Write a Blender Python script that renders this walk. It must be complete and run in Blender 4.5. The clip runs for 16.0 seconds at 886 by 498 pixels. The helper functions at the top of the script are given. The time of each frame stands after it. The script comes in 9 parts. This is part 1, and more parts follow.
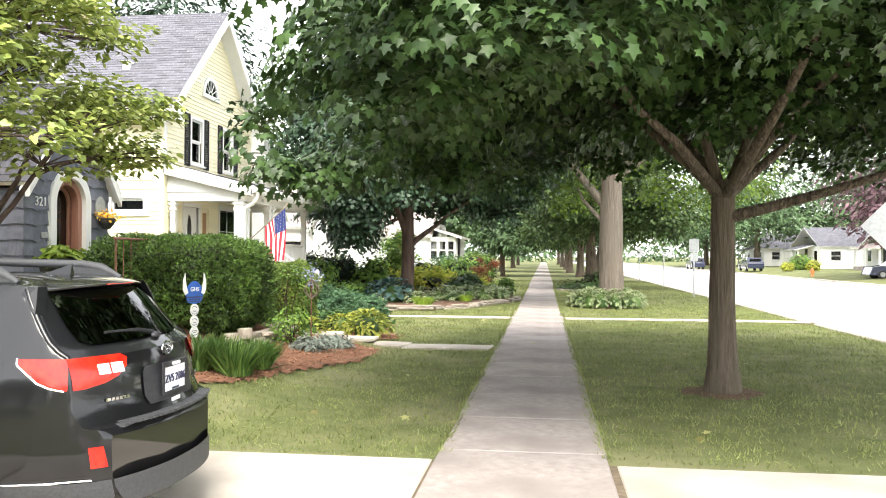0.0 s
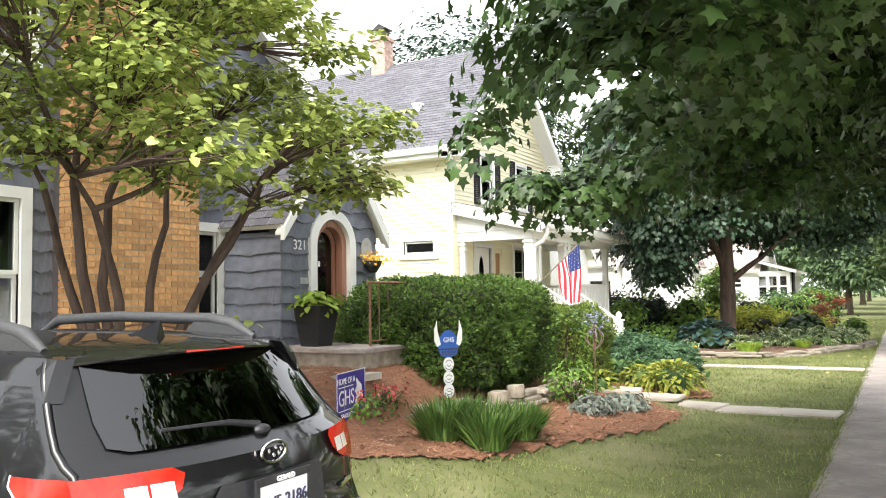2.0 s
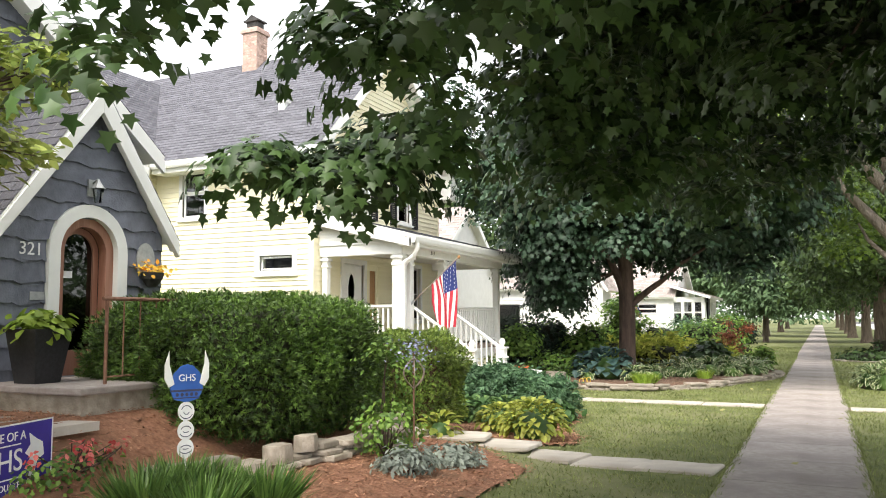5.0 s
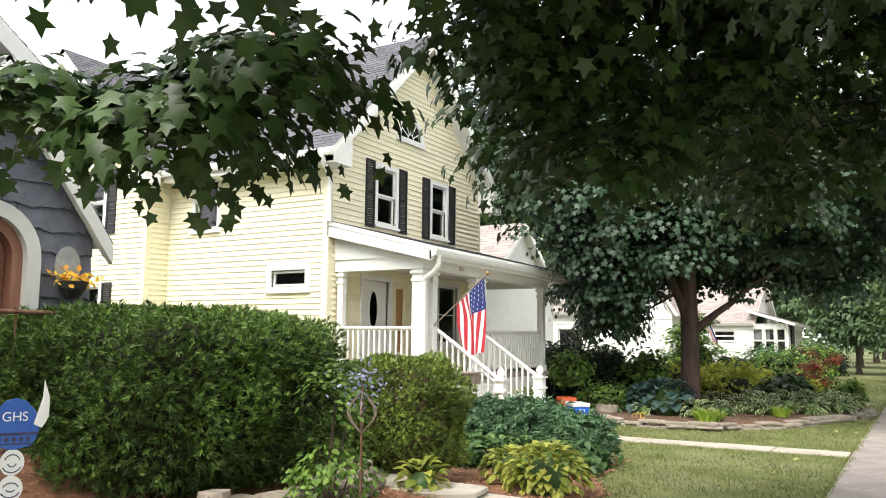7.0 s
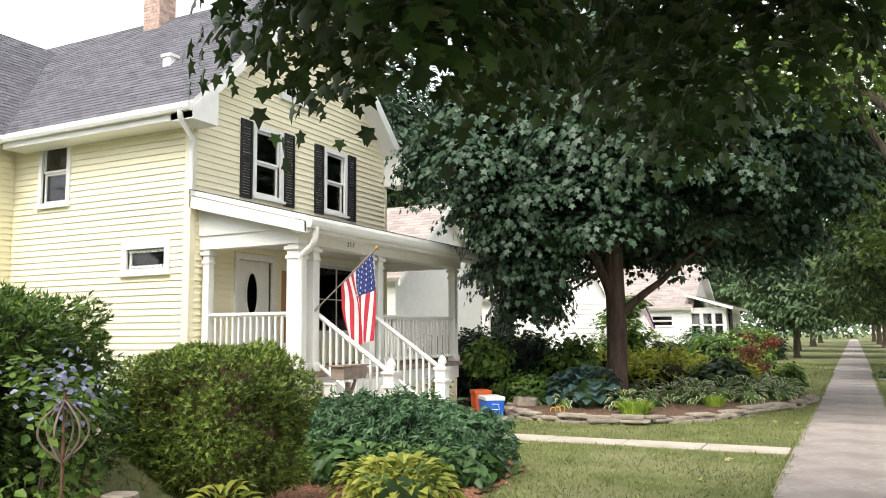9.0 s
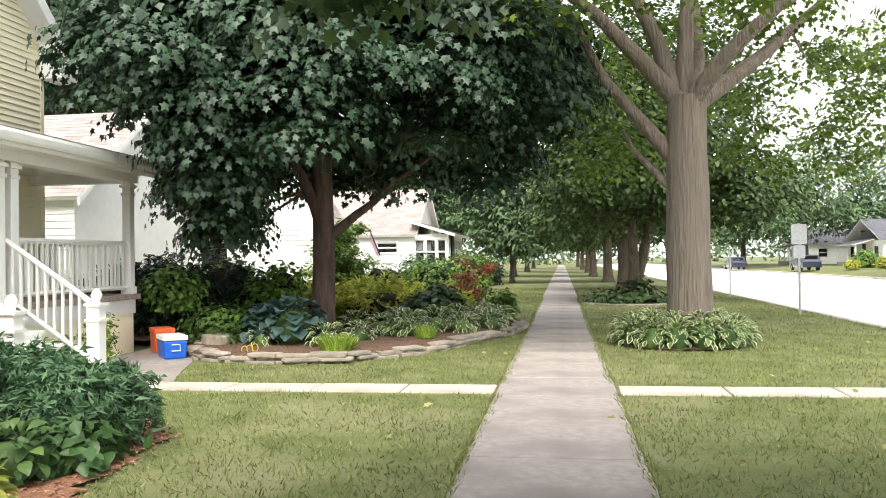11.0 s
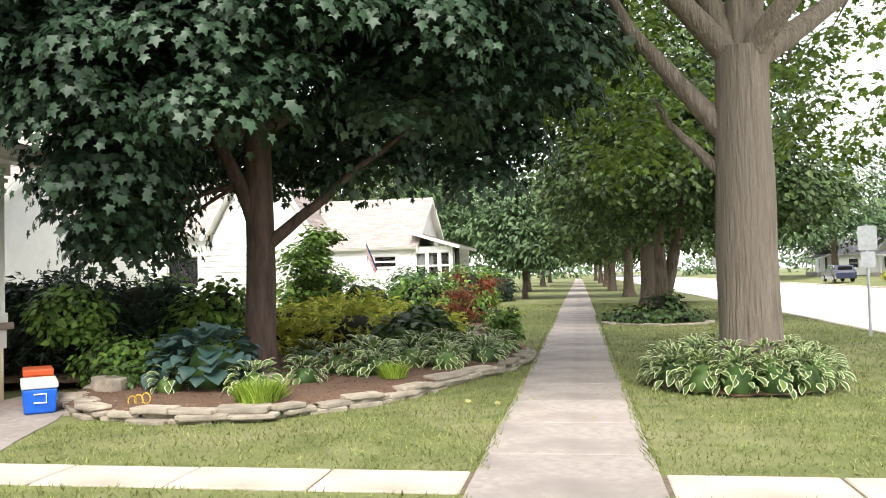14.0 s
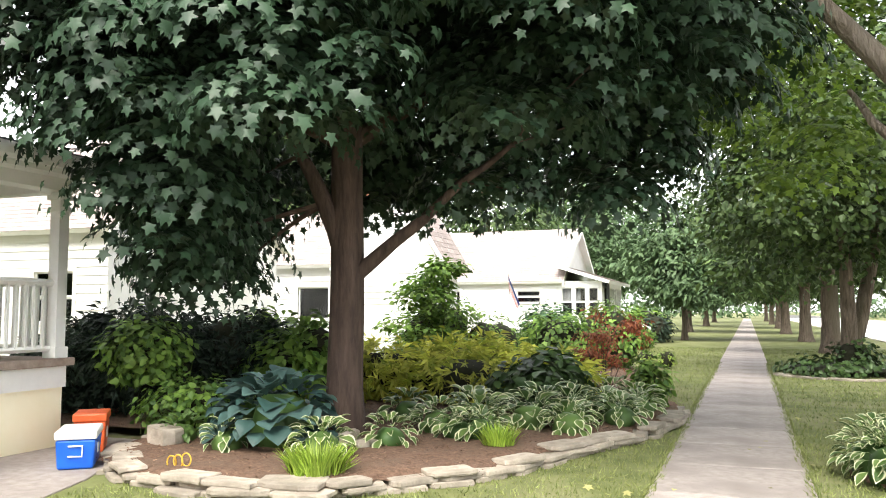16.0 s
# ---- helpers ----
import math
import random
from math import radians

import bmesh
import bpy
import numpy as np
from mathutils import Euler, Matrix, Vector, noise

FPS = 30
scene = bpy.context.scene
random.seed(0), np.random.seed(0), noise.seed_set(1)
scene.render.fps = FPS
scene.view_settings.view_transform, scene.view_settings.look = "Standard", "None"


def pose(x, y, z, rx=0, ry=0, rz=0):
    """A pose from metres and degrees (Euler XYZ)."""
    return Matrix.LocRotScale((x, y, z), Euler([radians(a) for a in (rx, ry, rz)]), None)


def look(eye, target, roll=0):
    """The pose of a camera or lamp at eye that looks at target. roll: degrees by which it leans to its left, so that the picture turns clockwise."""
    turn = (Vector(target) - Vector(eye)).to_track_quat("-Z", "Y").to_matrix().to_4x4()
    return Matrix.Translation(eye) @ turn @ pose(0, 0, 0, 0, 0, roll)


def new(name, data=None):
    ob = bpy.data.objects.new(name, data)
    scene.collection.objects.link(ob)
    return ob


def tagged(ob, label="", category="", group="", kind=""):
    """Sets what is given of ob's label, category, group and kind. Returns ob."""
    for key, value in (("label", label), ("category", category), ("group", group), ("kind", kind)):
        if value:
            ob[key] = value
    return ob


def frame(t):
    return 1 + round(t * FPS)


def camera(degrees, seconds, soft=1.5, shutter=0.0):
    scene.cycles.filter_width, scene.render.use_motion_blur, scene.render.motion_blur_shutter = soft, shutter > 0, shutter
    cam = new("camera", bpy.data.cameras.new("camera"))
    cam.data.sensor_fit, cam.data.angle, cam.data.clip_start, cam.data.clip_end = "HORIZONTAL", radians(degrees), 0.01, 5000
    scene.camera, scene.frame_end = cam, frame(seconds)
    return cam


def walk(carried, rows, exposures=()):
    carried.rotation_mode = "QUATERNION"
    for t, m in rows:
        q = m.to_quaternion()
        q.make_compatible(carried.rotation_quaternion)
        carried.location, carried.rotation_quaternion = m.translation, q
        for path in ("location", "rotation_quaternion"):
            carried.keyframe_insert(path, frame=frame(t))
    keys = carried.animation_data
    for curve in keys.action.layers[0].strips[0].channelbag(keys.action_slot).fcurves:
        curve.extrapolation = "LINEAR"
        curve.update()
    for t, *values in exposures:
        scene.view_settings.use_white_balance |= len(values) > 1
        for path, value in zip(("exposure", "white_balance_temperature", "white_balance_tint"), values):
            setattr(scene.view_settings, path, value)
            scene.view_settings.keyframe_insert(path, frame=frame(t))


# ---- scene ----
# camera path: seconds, eye, target, roll
cam = camera(57.5, 16.0, soft=1.0)
PATH = [
    (0, (0.187, 3.413, 1.759), (-0.062, 5.397, 1.774), 0.3),
    (0.5, (0.125, 4.035, 1.743), (-0.134, 6.018, 1.778), -0.1),
    (1, (0.048, 4.686, 1.736), (-0.434, 6.625, 1.821), -0.2),
    (1.5, (0.034, 5.251, 1.753), (-0.700, 7.109, 1.843), -0.9),
    (2, (0.034, 5.838, 1.774), (-0.950, 7.575, 1.892), -0.9),
    (2.5, (0.033, 6.267, 1.799), (-1.014, 7.961, 1.974), -0.4),
    (3, (0.059, 6.791, 1.804), (-1.010, 8.463, 2.047), -0.6),
    (3.5, (0.078, 7.285, 1.799), (-0.968, 8.960, 2.116), 0.3),
    (4, (0.121, 7.788, 1.777), (-0.850, 9.512, 2.070), -1.1),
    (4.5, (0.225, 8.300, 1.777), (-0.659, 10.082, 1.985), -1.0),
    (4.7, (0.270, 8.502, 1.765), (-0.566, 10.310, 1.938), -0.2),
    (6.8, (0.424, 10.918, 1.732), (-0.561, 12.645, 1.949), -0.1),
    (7, (0.345, 11.173, 1.756), (-0.664, 12.884, 1.988), 0.6),
    (7.5, (0.276, 11.887, 1.756), (-0.738, 13.588, 2.062), -0.5),
    (8, (0.331, 12.445, 1.708), (-0.697, 14.122, 2.070), -1.0),
    (8.5, (0.172, 13.018, 1.673), (-0.807, 14.737, 1.971), 0.4),
    (9, (0.140, 13.725, 1.675), (-0.757, 15.500, 1.887), -0.5),
    (9.5, (0.114, 14.282, 1.653), (-0.716, 16.096, 1.798), -0.4),
    (10, (0.099, 15.082, 1.645), (-0.564, 16.968, 1.712), -0.9),
    (10.2, (0.092, 15.271, 1.652), (-0.506, 17.178, 1.711), -0.9),
    (12.3, (0.139, 17.893, 1.628), (0.183, 19.892, 1.624), -0.7),
    (12.5, (0.166, 18.186, 1.599), (0.191, 20.185, 1.618), -1.0),
    (13, (0.151, 18.783, 1.589), (0.084, 20.782, 1.613), 0.0),
    (13.5, (0.119, 19.467, 1.614), (-0.028, 21.461, 1.660), -0.6),
    (14, (0.155, 20.112, 1.612), (-0.176, 22.083, 1.677), -1.4),
    (14.5, (0.107, 20.772, 1.627), (-0.297, 22.730, 1.698), -0.2),
    (15, (0.175, 21.378, 1.646), (-0.348, 23.304, 1.768), -0.5),
    (15.5, (0.137, 22.014, 1.652), (-0.465, 23.917, 1.780), 0.4),
    (16, (0.186, 22.501, 1.682), (-0.516, 24.367, 1.835), 0.0),
]
walk(cam, [(t, look(eye, target, roll)) for t, eye, target, roll in PATH], exposures=[(0.0, 2.2), (1.5, 2.3), (2.5, 1.7), (3.5, 1.25), (4.5, 1.75), (7.0, 1.55), (7.5, 1.45), (9.0, 1.45), (10.0, 1.75), (12.5, 1.68), (14.0, 1.83), (16.0, 2.15)])

# ---- world and sun: bright hazy sky, very soft sun ----
SUN_EL, SUN_AZ = 54.0, 176.0          # degrees; azimuth from +y towards +x
world = bpy.data.worlds.new("hazy_sky")
scene.world = world
world.use_nodes = True
wn = world.node_tree.nodes
wl = world.node_tree.links
sky = wn.new("ShaderNodeTexSky")
sky.sky_type = "NISHITA"
sky.sun_disc = False
sky.sun_elevation = radians(SUN_EL)
sky.sun_rotation = radians(SUN_AZ)
sky.dust_density = 1.0
sky.air_density = 1.0
pale = wn.new("ShaderNodeHueSaturation")
pale.inputs["Saturation"].default_value = 0.12
wl.new(sky.outputs[0], pale.inputs["Color"])
wl.new(pale.outputs[0], wn["Background"].inputs["Color"])
wn["Background"].inputs["Strength"].default_value = 0.15
sun_data = bpy.data.lights.new("sun", "SUN")
sun_data.energy = 1.5
sun_data.angle = radians(38)
sun_data.color = (1.0, 0.93, 0.82)
sun = new("sun", sun_data)
se, sa = radians(SUN_EL), radians(SUN_AZ)
sun_dir = Vector((math.cos(se) * math.sin(sa), math.cos(se) * math.cos(sa), math.sin(se)))
sun.matrix_world = look(sun_dir * 60, (0, 0, 0))


# ---- materials ----
def ramp_node(nt, stops):
    r = nt.nodes.new("ShaderNodeValToRGB")
    while len(r.color_ramp.elements) < len(stops):
        r.color_ramp.elements.new(0.5)
    for e, (p, c) in zip(r.color_ramp.elements, stops):
        e.position = p
        e.color = (*c, 1)
    return r


def mat(name, a, b, scale=6.0, rough=0.7, bump=0.15, fine=60.0, metal=0.0, stain=None, stain_scale=0.8, island=0.0, random_ob=0.0, stretch=None, coat=0.0, spec=0.4, depth=0.02):
    """Two-scale noise colour a..b, optional larger stains, fine bump; island / random_ob: value change from piece to piece."""
    m = bpy.data.materials.new(name)
    m.use_nodes = True
    nt = m.node_tree
    n, l = nt.nodes, nt.links
    p = n["Principled BSDF"]
    tc = n.new("ShaderNodeTexCoord")
    src = tc.outputs["Object"]
    if stretch:
        mp = n.new("ShaderNodeMapping")
        mp.inputs["Scale"].default_value = stretch
        l.new(src, mp.inputs[0])
        src = mp.outputs[0]
    nz = n.new("ShaderNodeTexNoise")
    nz.inputs["Scale"].default_value = scale
    nz.inputs["Detail"].default_value = 6
    nz.inputs["Roughness"].default_value = 0.62
    l.new(src, nz.inputs["Vector"])
    r = ramp_node(nt, [(0.3, a), (0.7, b)])
    l.new(nz.outputs["Fac"], r.inputs[0])
    col = r.outputs[0]
    if stain:
        n2 = n.new("ShaderNodeTexNoise")
        n2.inputs["Scale"].default_value = stain_scale
        n2.inputs["Detail"].default_value = 4
        l.new(src, n2.inputs["Vector"])
        r2 = ramp_node(nt, [(0.47, (0, 0, 0)), (0.68, (1, 1, 1))])
        l.new(n2.outputs["Fac"], r2.inputs[0])
        mx = n.new("ShaderNodeMix")
        mx.data_type = "RGBA"
        l.new(r2.outputs[0], mx.inputs["Factor"])
        l.new(col, mx.inputs["A"])
        mx.inputs["B"].default_value = (*stain, 1)
        col = mx.outputs["Result"]
    for amount, node, sock in ((island, "ShaderNodeNewGeometry", "Random Per Island"), (random_ob, "ShaderNodeObjectInfo", "Random")):
        if amount:
            g = n.new(node)
            mr = n.new("ShaderNodeMapRange")
            mr.inputs["To Min"].default_value = 1 - amount
            mr.inputs["To Max"].default_value = 1 + amount
            l.new(g.outputs[sock], mr.inputs["Value"])
            hs = n.new("ShaderNodeHueSaturation")
            l.new(col, hs.inputs["Color"])
            l.new(mr.outputs[0], hs.inputs["Value"])
            col = hs.outputs[0]
    l.new(col, p.inputs["Base Color"])
    p.inputs["Roughness"].default_value = rough
    p.inputs["Metallic"].default_value = metal
    p.inputs["Specular IOR Level"].default_value = spec
    p.inputs["Coat Weight"].default_value = coat
    p.inputs["Coat Roughness"].default_value = 0.04
    if bump:
        fz = n.new("ShaderNodeTexNoise")
        fz.inputs["Scale"].default_value = fine
        fz.inputs["Detail"].default_value = 5
        l.new(src, fz.inputs["Vector"])
        bp = n.new("ShaderNodeBump")
        bp.inputs["Strength"].default_value = bump
        bp.inputs["Distance"].default_value = depth
        l.new(fz.outputs["Fac"], bp.inputs["Height"])
        l.new(bp.outputs[0], p.inputs["Normal"])
    return m


def leaf_mat(name, dark, light, trans=0.35, rough=0.5, margin=None, island=0.35, ob=0.0):
    """Leaf: diffuse with light shining through; value and hue vary from leaf to leaf. margin: pale edge colour by the 'edge' attribute."""
    m = bpy.data.materials.new(name)
    m.use_nodes = True
    nt = m.node_tree
    n, l = nt.nodes, nt.links
    p = n["Principled BSDF"]
    if ob:
        g = n.new("ShaderNodeObjectInfo")
        rnd = g.outputs["Random"]
    else:
        g = n.new("ShaderNodeNewGeometry")
        rnd = g.outputs["Random Per Island"]
    r = ramp_node(nt, [(0.0, dark), (0.75, light), (1.0, tuple(min(1, c * 1.25) for c in light))])
    l.new(rnd, r.inputs[0])
    col = r.outputs[0]
    tc = n.new("ShaderNodeTexCoord")
    nz = n.new("ShaderNodeTexNoise")
    nz.inputs["Scale"].default_value = 1.3
    nz.inputs["Detail"].default_value = 3
    l.new(tc.outputs["Object"], nz.inputs["Vector"])
    mr = n.new("ShaderNodeMapRange")
    mr.inputs["From Min"].default_value, mr.inputs["From Max"].default_value = 0.3, 0.7
    mr.inputs["To Min"].default_value, mr.inputs["To Max"].default_value = 1 - island, 1 + island
    l.new(nz.outputs["Fac"], mr.inputs["Value"])
    hs = n.new("ShaderNodeHueSaturation")
    l.new(col, hs.inputs["Color"])
    l.new(mr.outputs[0], hs.inputs["Value"])
    col = hs.outputs[0]
    if margin:
        at = n.new("ShaderNodeAttribute")
        at.attribute_name = "edge"
        r2 = ramp_node(nt, [(0.55, (0, 0, 0)), (0.8, (1, 1, 1))])
        l.new(at.outputs["Fac"], r2.inputs[0])
        mx = n.new("ShaderNodeMix")
        mx.data_type = "RGBA"
        l.new(r2.outputs[0], mx.inputs["Factor"])
        l.new(col, mx.inputs["A"])
        mx.inputs["B"].default_value = (*margin, 1)
        col = mx.outputs["Result"]
    l.new(col, p.inputs["Base Color"])
    p.inputs["Roughness"].default_value = rough
    p.inputs["Specular IOR Level"].default_value = 0.35
    tr = n.new("ShaderNodeBsdfTranslucent")
    l.new(col, tr.inputs["Color"])
    ms = n.new("ShaderNodeMixShader")
    ms.inputs[0].default_value = trans
    l.new(p.outputs[0], ms.inputs[1])
    l.new(tr.outputs[0], ms.inputs[2])
    l.new(ms.outputs[0], n["Material Output"].inputs["Surface"])
    return m


def glass_mat(name, tint=(0.9, 0.95, 0.95), rough=0.02, ior=1.6):
    m = bpy.data.materials.new(name)
    m.use_nodes = True
    nt = m.node_tree
    n, l = nt.nodes, nt.links
    gl = n.new("ShaderNodeBsdfGlossy")
    gl.inputs["Roughness"].default_value = rough
    tp = n.new("ShaderNodeBsdfTransparent")
    tp.inputs["Color"].default_value = (*tint, 1)
    fr = n.new("ShaderNodeFresnel")
    fr.inputs["IOR"].default_value = ior
    ms = n.new("ShaderNodeMixShader")
    l.new(fr.outputs[0], ms.inputs[0])
    l.new(tp.outputs[0], ms.inputs[1])
    l.new(gl.outputs[0], ms.inputs[2])
    l.new(ms.outputs[0], n["Material Output"].inputs["Surface"])
    return m


M_SOIL_GRASS = mat("lawn_ground", (0.094, 0.115, 0.035), (0.18, 0.195, 0.073), 2.2, 0.95, 0.6, 45, stain=(0.21, 0.21, 0.105), stain_scale=0.55)
M_BLADE = leaf_mat("grass_blade", (0.122, 0.155, 0.045), (0.255, 0.285, 0.102), 0.25, 0.6, island=0.3)
M_CONC = mat("sidewalk_concrete", (0.31, 0.272, 0.25), (0.45, 0.40, 0.375), 9, 0.9, 0.6, 160, stain=(0.28, 0.245, 0.225), stain_scale=1.1, random_ob=0.10)
M_CONC_PALE = mat("pale_concrete", (0.46, 0.415, 0.355), (0.60, 0.55, 0.48), 4, 0.9, 0.35, 130, stain=(0.37, 0.325, 0.27), stain_scale=1.0, random_ob=0.07)
M_ROAD = mat("worn_pale_concrete_road", (0.62, 0.61, 0.59), (0.74, 0.73, 0.71), 3, 0.9, 0.25, 90, stain=(0.54, 0.53, 0.51), stain_scale=0.25, random_ob=0.05)
M_TAR = mat("tar_joint", (0.05, 0.05, 0.05), (0.12, 0.11, 0.10), 12, 0.8, 0.2, 80)
M_EARTH = mat("bare_earth_joint", (0.10, 0.075, 0.05), (0.2, 0.16, 0.11), 12, 0.95, 0.4, 70)
M_MULCH = mat("red_brown_mulch", (0.22, 0.095, 0.055), (0.44, 0.23, 0.14), 22, 0.95, 0.9, 90, stain=(0.22, 0.12, 0.07), stain_scale=2.5)
M_MULCH_D = mat("brown_bark_mulch", (0.085, 0.05, 0.032), (0.23, 0.14, 0.095), 24, 0.95, 0.9, 90, stain=(0.15, 0.10, 0.07), stain_scale=2.5)
M_CHIP = mat("mulch_chips", (0.19, 0.085, 0.045), (0.50, 0.28, 0.175), 3, 0.95, 0.3, 80, island=0.5)
M_CHIP_D = mat("bark_chips", (0.09, 0.05, 0.03), (0.30, 0.19, 0.13), 3, 0.95, 0.3, 80, island=0.5)
M_STONE = mat("grey_tan_flagstone", (0.26, 0.225, 0.18), (0.52, 0.46, 0.385), 7, 0.9, 0.6, 45, stain=(0.24, 0.21, 0.17), stain_scale=3, random_ob=0.22)
M_BARK = mat("grey_brown_bark", (0.05, 0.036, 0.027), (0.22, 0.17, 0.13), 18, 0.95, 1.0, 34, stain=(0.12, 0.10, 0.07), stain_scale=2.6, stretch=(1, 1, 0.10), depth=0.06)
M_BARK_L = mat("pale_furrowed_bark", (0.115, 0.092, 0.073), (0.27, 0.225, 0.185), 17, 0.95, 1.0, 26, stain=(0.19, 0.16, 0.13), stain_scale=2.4, stretch=(1, 1, 0.09), depth=0.07)
M_BARK_D = mat("dark_brown_bark", (0.045, 0.030, 0.024), (0.115, 0.078, 0.062), 10, 0.95, 1.0, 30, stretch=(1, 1, 0.2))
M_LEAF_1 = leaf_mat("sugar_maple_leaf", (0.025, 0.055, 0.014), (0.063, 0.113, 0.032), 0.09, 0.40, island=0.25)
M_LEAF_2 = leaf_mat("bright_maple_leaf", (0.050, 0.098, 0.013), (0.135, 0.205, 0.028), 0.36, 0.45)
M_LEAF_3 = leaf_mat("dark_norway_maple_leaf", (0.019, 0.045, 0.022), (0.042, 0.080, 0.042), 0.06, 0.45, island=0.2)
M_LEAF_4 = leaf_mat("linden_leaf", (0.023, 0.050, 0.012), (0.070, 0.112, 0.030), 0.15, 0.5)
M_LEAF_5 = leaf_mat("magnolia_leaf", (0.13, 0.19, 0.04), (0.40, 0.46, 0.13), 0.32, 0.38)
M_LEAF_P = leaf_mat("purple_leaf", (0.055, 0.030, 0.038), (0.15, 0.085, 0.10), 0.2, 0.5)
M_LEAF_FAR = leaf_mat("far_foliage", (0.05, 0.095, 0.04), (0.12, 0.19, 0.085), 0.15, 0.6)
M_YEW = leaf_mat("yew_needles", (0.023, 0.051, 0.011), (0.101, 0.176, 0.030), 0.08, 0.5, island=0.45)
# near-black: the shade deep inside hedges and shrubs, put into the colour
M_YEW_CORE = mat("foliage_core_shade", (0.012, 0.014, 0.006), (0.03, 0.03, 0.015), 20, 0.95, 0.3)
M_BOX = leaf_mat("boxwood_leaf", (0.050, 0.092, 0.016), (0.21, 0.29, 0.055), 0.1, 0.45, island=0.4)
M_DEADTWIG = mat("brown_dead_twigs", (0.06, 0.035, 0.025), (0.15, 0.09, 0.06), 12, 0.95, 0.3)
M_JUNI = leaf_mat("juniper_needles", (0.029, 0.075, 0.034), (0.098, 0.184, 0.086), 0.1, 0.55)
M_HOSTA_G = leaf_mat("hosta_green", (0.055, 0.12, 0.035), (0.13, 0.22, 0.06), 0.25, 0.42, ob=1)
M_HOSTA_Y = leaf_mat("hosta_yellow_green", (0.192, 0.252, 0.036), (0.432, 0.456, 0.084), 0.3, 0.42, ob=1)
M_HOSTA_V = leaf_mat("hosta_white_edged", (0.07, 0.14, 0.035), (0.16, 0.25, 0.07), 0.3, 0.42, margin=(0.72, 0.74, 0.50), ob=1)
M_HOSTA_B = leaf_mat("hosta_blue_green", (0.035, 0.085, 0.075), (0.085, 0.155, 0.14), 0.15, 0.5, ob=1)
M_HOSTA_BIG = leaf_mat("hosta_gold_centre", (0.459, 0.513, 0.108), (0.743, 0.743, 0.216), 0.3, 0.42, margin=(0.34, 0.42, 0.09), ob=1)
M_DAYLILY = leaf_mat("daylily_blade", (0.05, 0.11, 0.025), (0.13, 0.22, 0.05), 0.25, 0.45)
M_LIME = leaf_mat("lime_grass_blade", (0.16, 0.27, 0.03), (0.34, 0.46, 0.07), 0.3, 0.5)
M_FERN = leaf_mat("yellow_green_fern", (0.264, 0.324, 0.036), (0.576, 0.576, 0.108), 0.45, 0.5)
M_FALLEN = leaf_mat("fallen_leaf", (0.16, 0.15, 0.05), (0.34, 0.32, 0.13), 0.1, 0.6)
M_JMAPLE = leaf_mat("red_maple_leaf", (0.13, 0.035, 0.018), (0.36, 0.12, 0.06), 0.35, 0.5)
M_GARDEN = leaf_mat("garden_leaf", (0.056, 0.125, 0.025), (0.200, 0.325, 0.062), 0.3, 0.5)
M_DARKPINE = leaf_mat("dark_pine_needles", (0.010, 0.022, 0.014), (0.035, 0.06, 0.035), 0.05, 0.6)
M_SAGE = leaf_mat("grey_sage_leaf", (0.16, 0.19, 0.16), (0.30, 0.34, 0.29), 0.15, 0.7)
M_PETAL_B = leaf_mat("blue_petal", (0.20, 0.22, 0.40), (0.36, 0.38, 0.56), 0.3, 0.6)
M_PETAL_R = leaf_mat("red_petal", (0.55, 0.05, 0.05), (0.85, 0.25, 0.22), 0.3, 0.6)
M_PETAL_Y = leaf_mat("yellow_petal", (0.75, 0.35, 0.04), (0.85, 0.62, 0.10), 0.3, 0.6)
M_SIDING = mat("pale_yellow_siding", (0.86, 0.80, 0.57), (0.89, 0.84, 0.63), 3, 0.55, 0.05, 60, random_ob=0.035)
M_WHITE = mat("white_paint", (0.78, 0.78, 0.75), (0.84, 0.84, 0.81), 5, 0.5, 0.06, 60)
M_WHITE_B = mat("white_siding", (0.74, 0.74, 0.72), (0.82, 0.82, 0.80), 4, 0.6, 0.05, 60, random_ob=0.03)
M_GREYSHAKE = mat("dark_blue_grey_shake", (0.112, 0.120, 0.152), (0.185, 0.197, 0.238), 5, 0.65, 0.3, 40, random_ob=0.10, stretch=(1, 1, 0.25))
M_BLACK = mat("black_paint", (0.012, 0.012, 0.015), (0.03, 0.03, 0.036), 8, 0.5, 0.1, 60)
M_BLACKPLA = mat("black_plastic", (0.016, 0.016, 0.018), (0.035, 0.035, 0.04), 30, 0.45, 0.1, 120)
M_SHINGLE = mat("grey_asphalt_shingle", (0.100, 0.099, 0.115), (0.165, 0.164, 0.185), 40, 0.95, 0.5, 220, island=0.2)
M_SHINGLE_T = mat("tan_asphalt_shingle", (0.32, 0.27, 0.25), (0.42, 0.36, 0.34), 40, 0.95, 0.5, 220, island=0.18)
M_BRICK_RED = mat("red_brick", (0.30, 0.10, 0.07), (0.44, 0.18, 0.12), 9, 0.9, 0.4, 70, island=0.2)
M_BRICK = mat("orange_tan_brick", (0.44, 0.22, 0.09), (0.66, 0.40, 0.19), 9, 0.9, 0.4, 70, random_ob=0.28)
M_BRICK_R = mat("pinkish_red_brick", (0.40, 0.26, 0.21), (0.56, 0.42, 0.36), 9, 0.9, 0.4, 70, island=0.2)
M_MORTAR = mat("pale_mortar", (0.42, 0.34, 0.25), (0.55, 0.46, 0.35), 20, 0.95, 0.4, 100)
M_DOORWOOD = mat("reddish_brown_wood", (0.26, 0.115, 0.075), (0.42, 0.215, 0.15), 8, 0.45, 0.25, 60, stretch=(1, 1, 0.1))
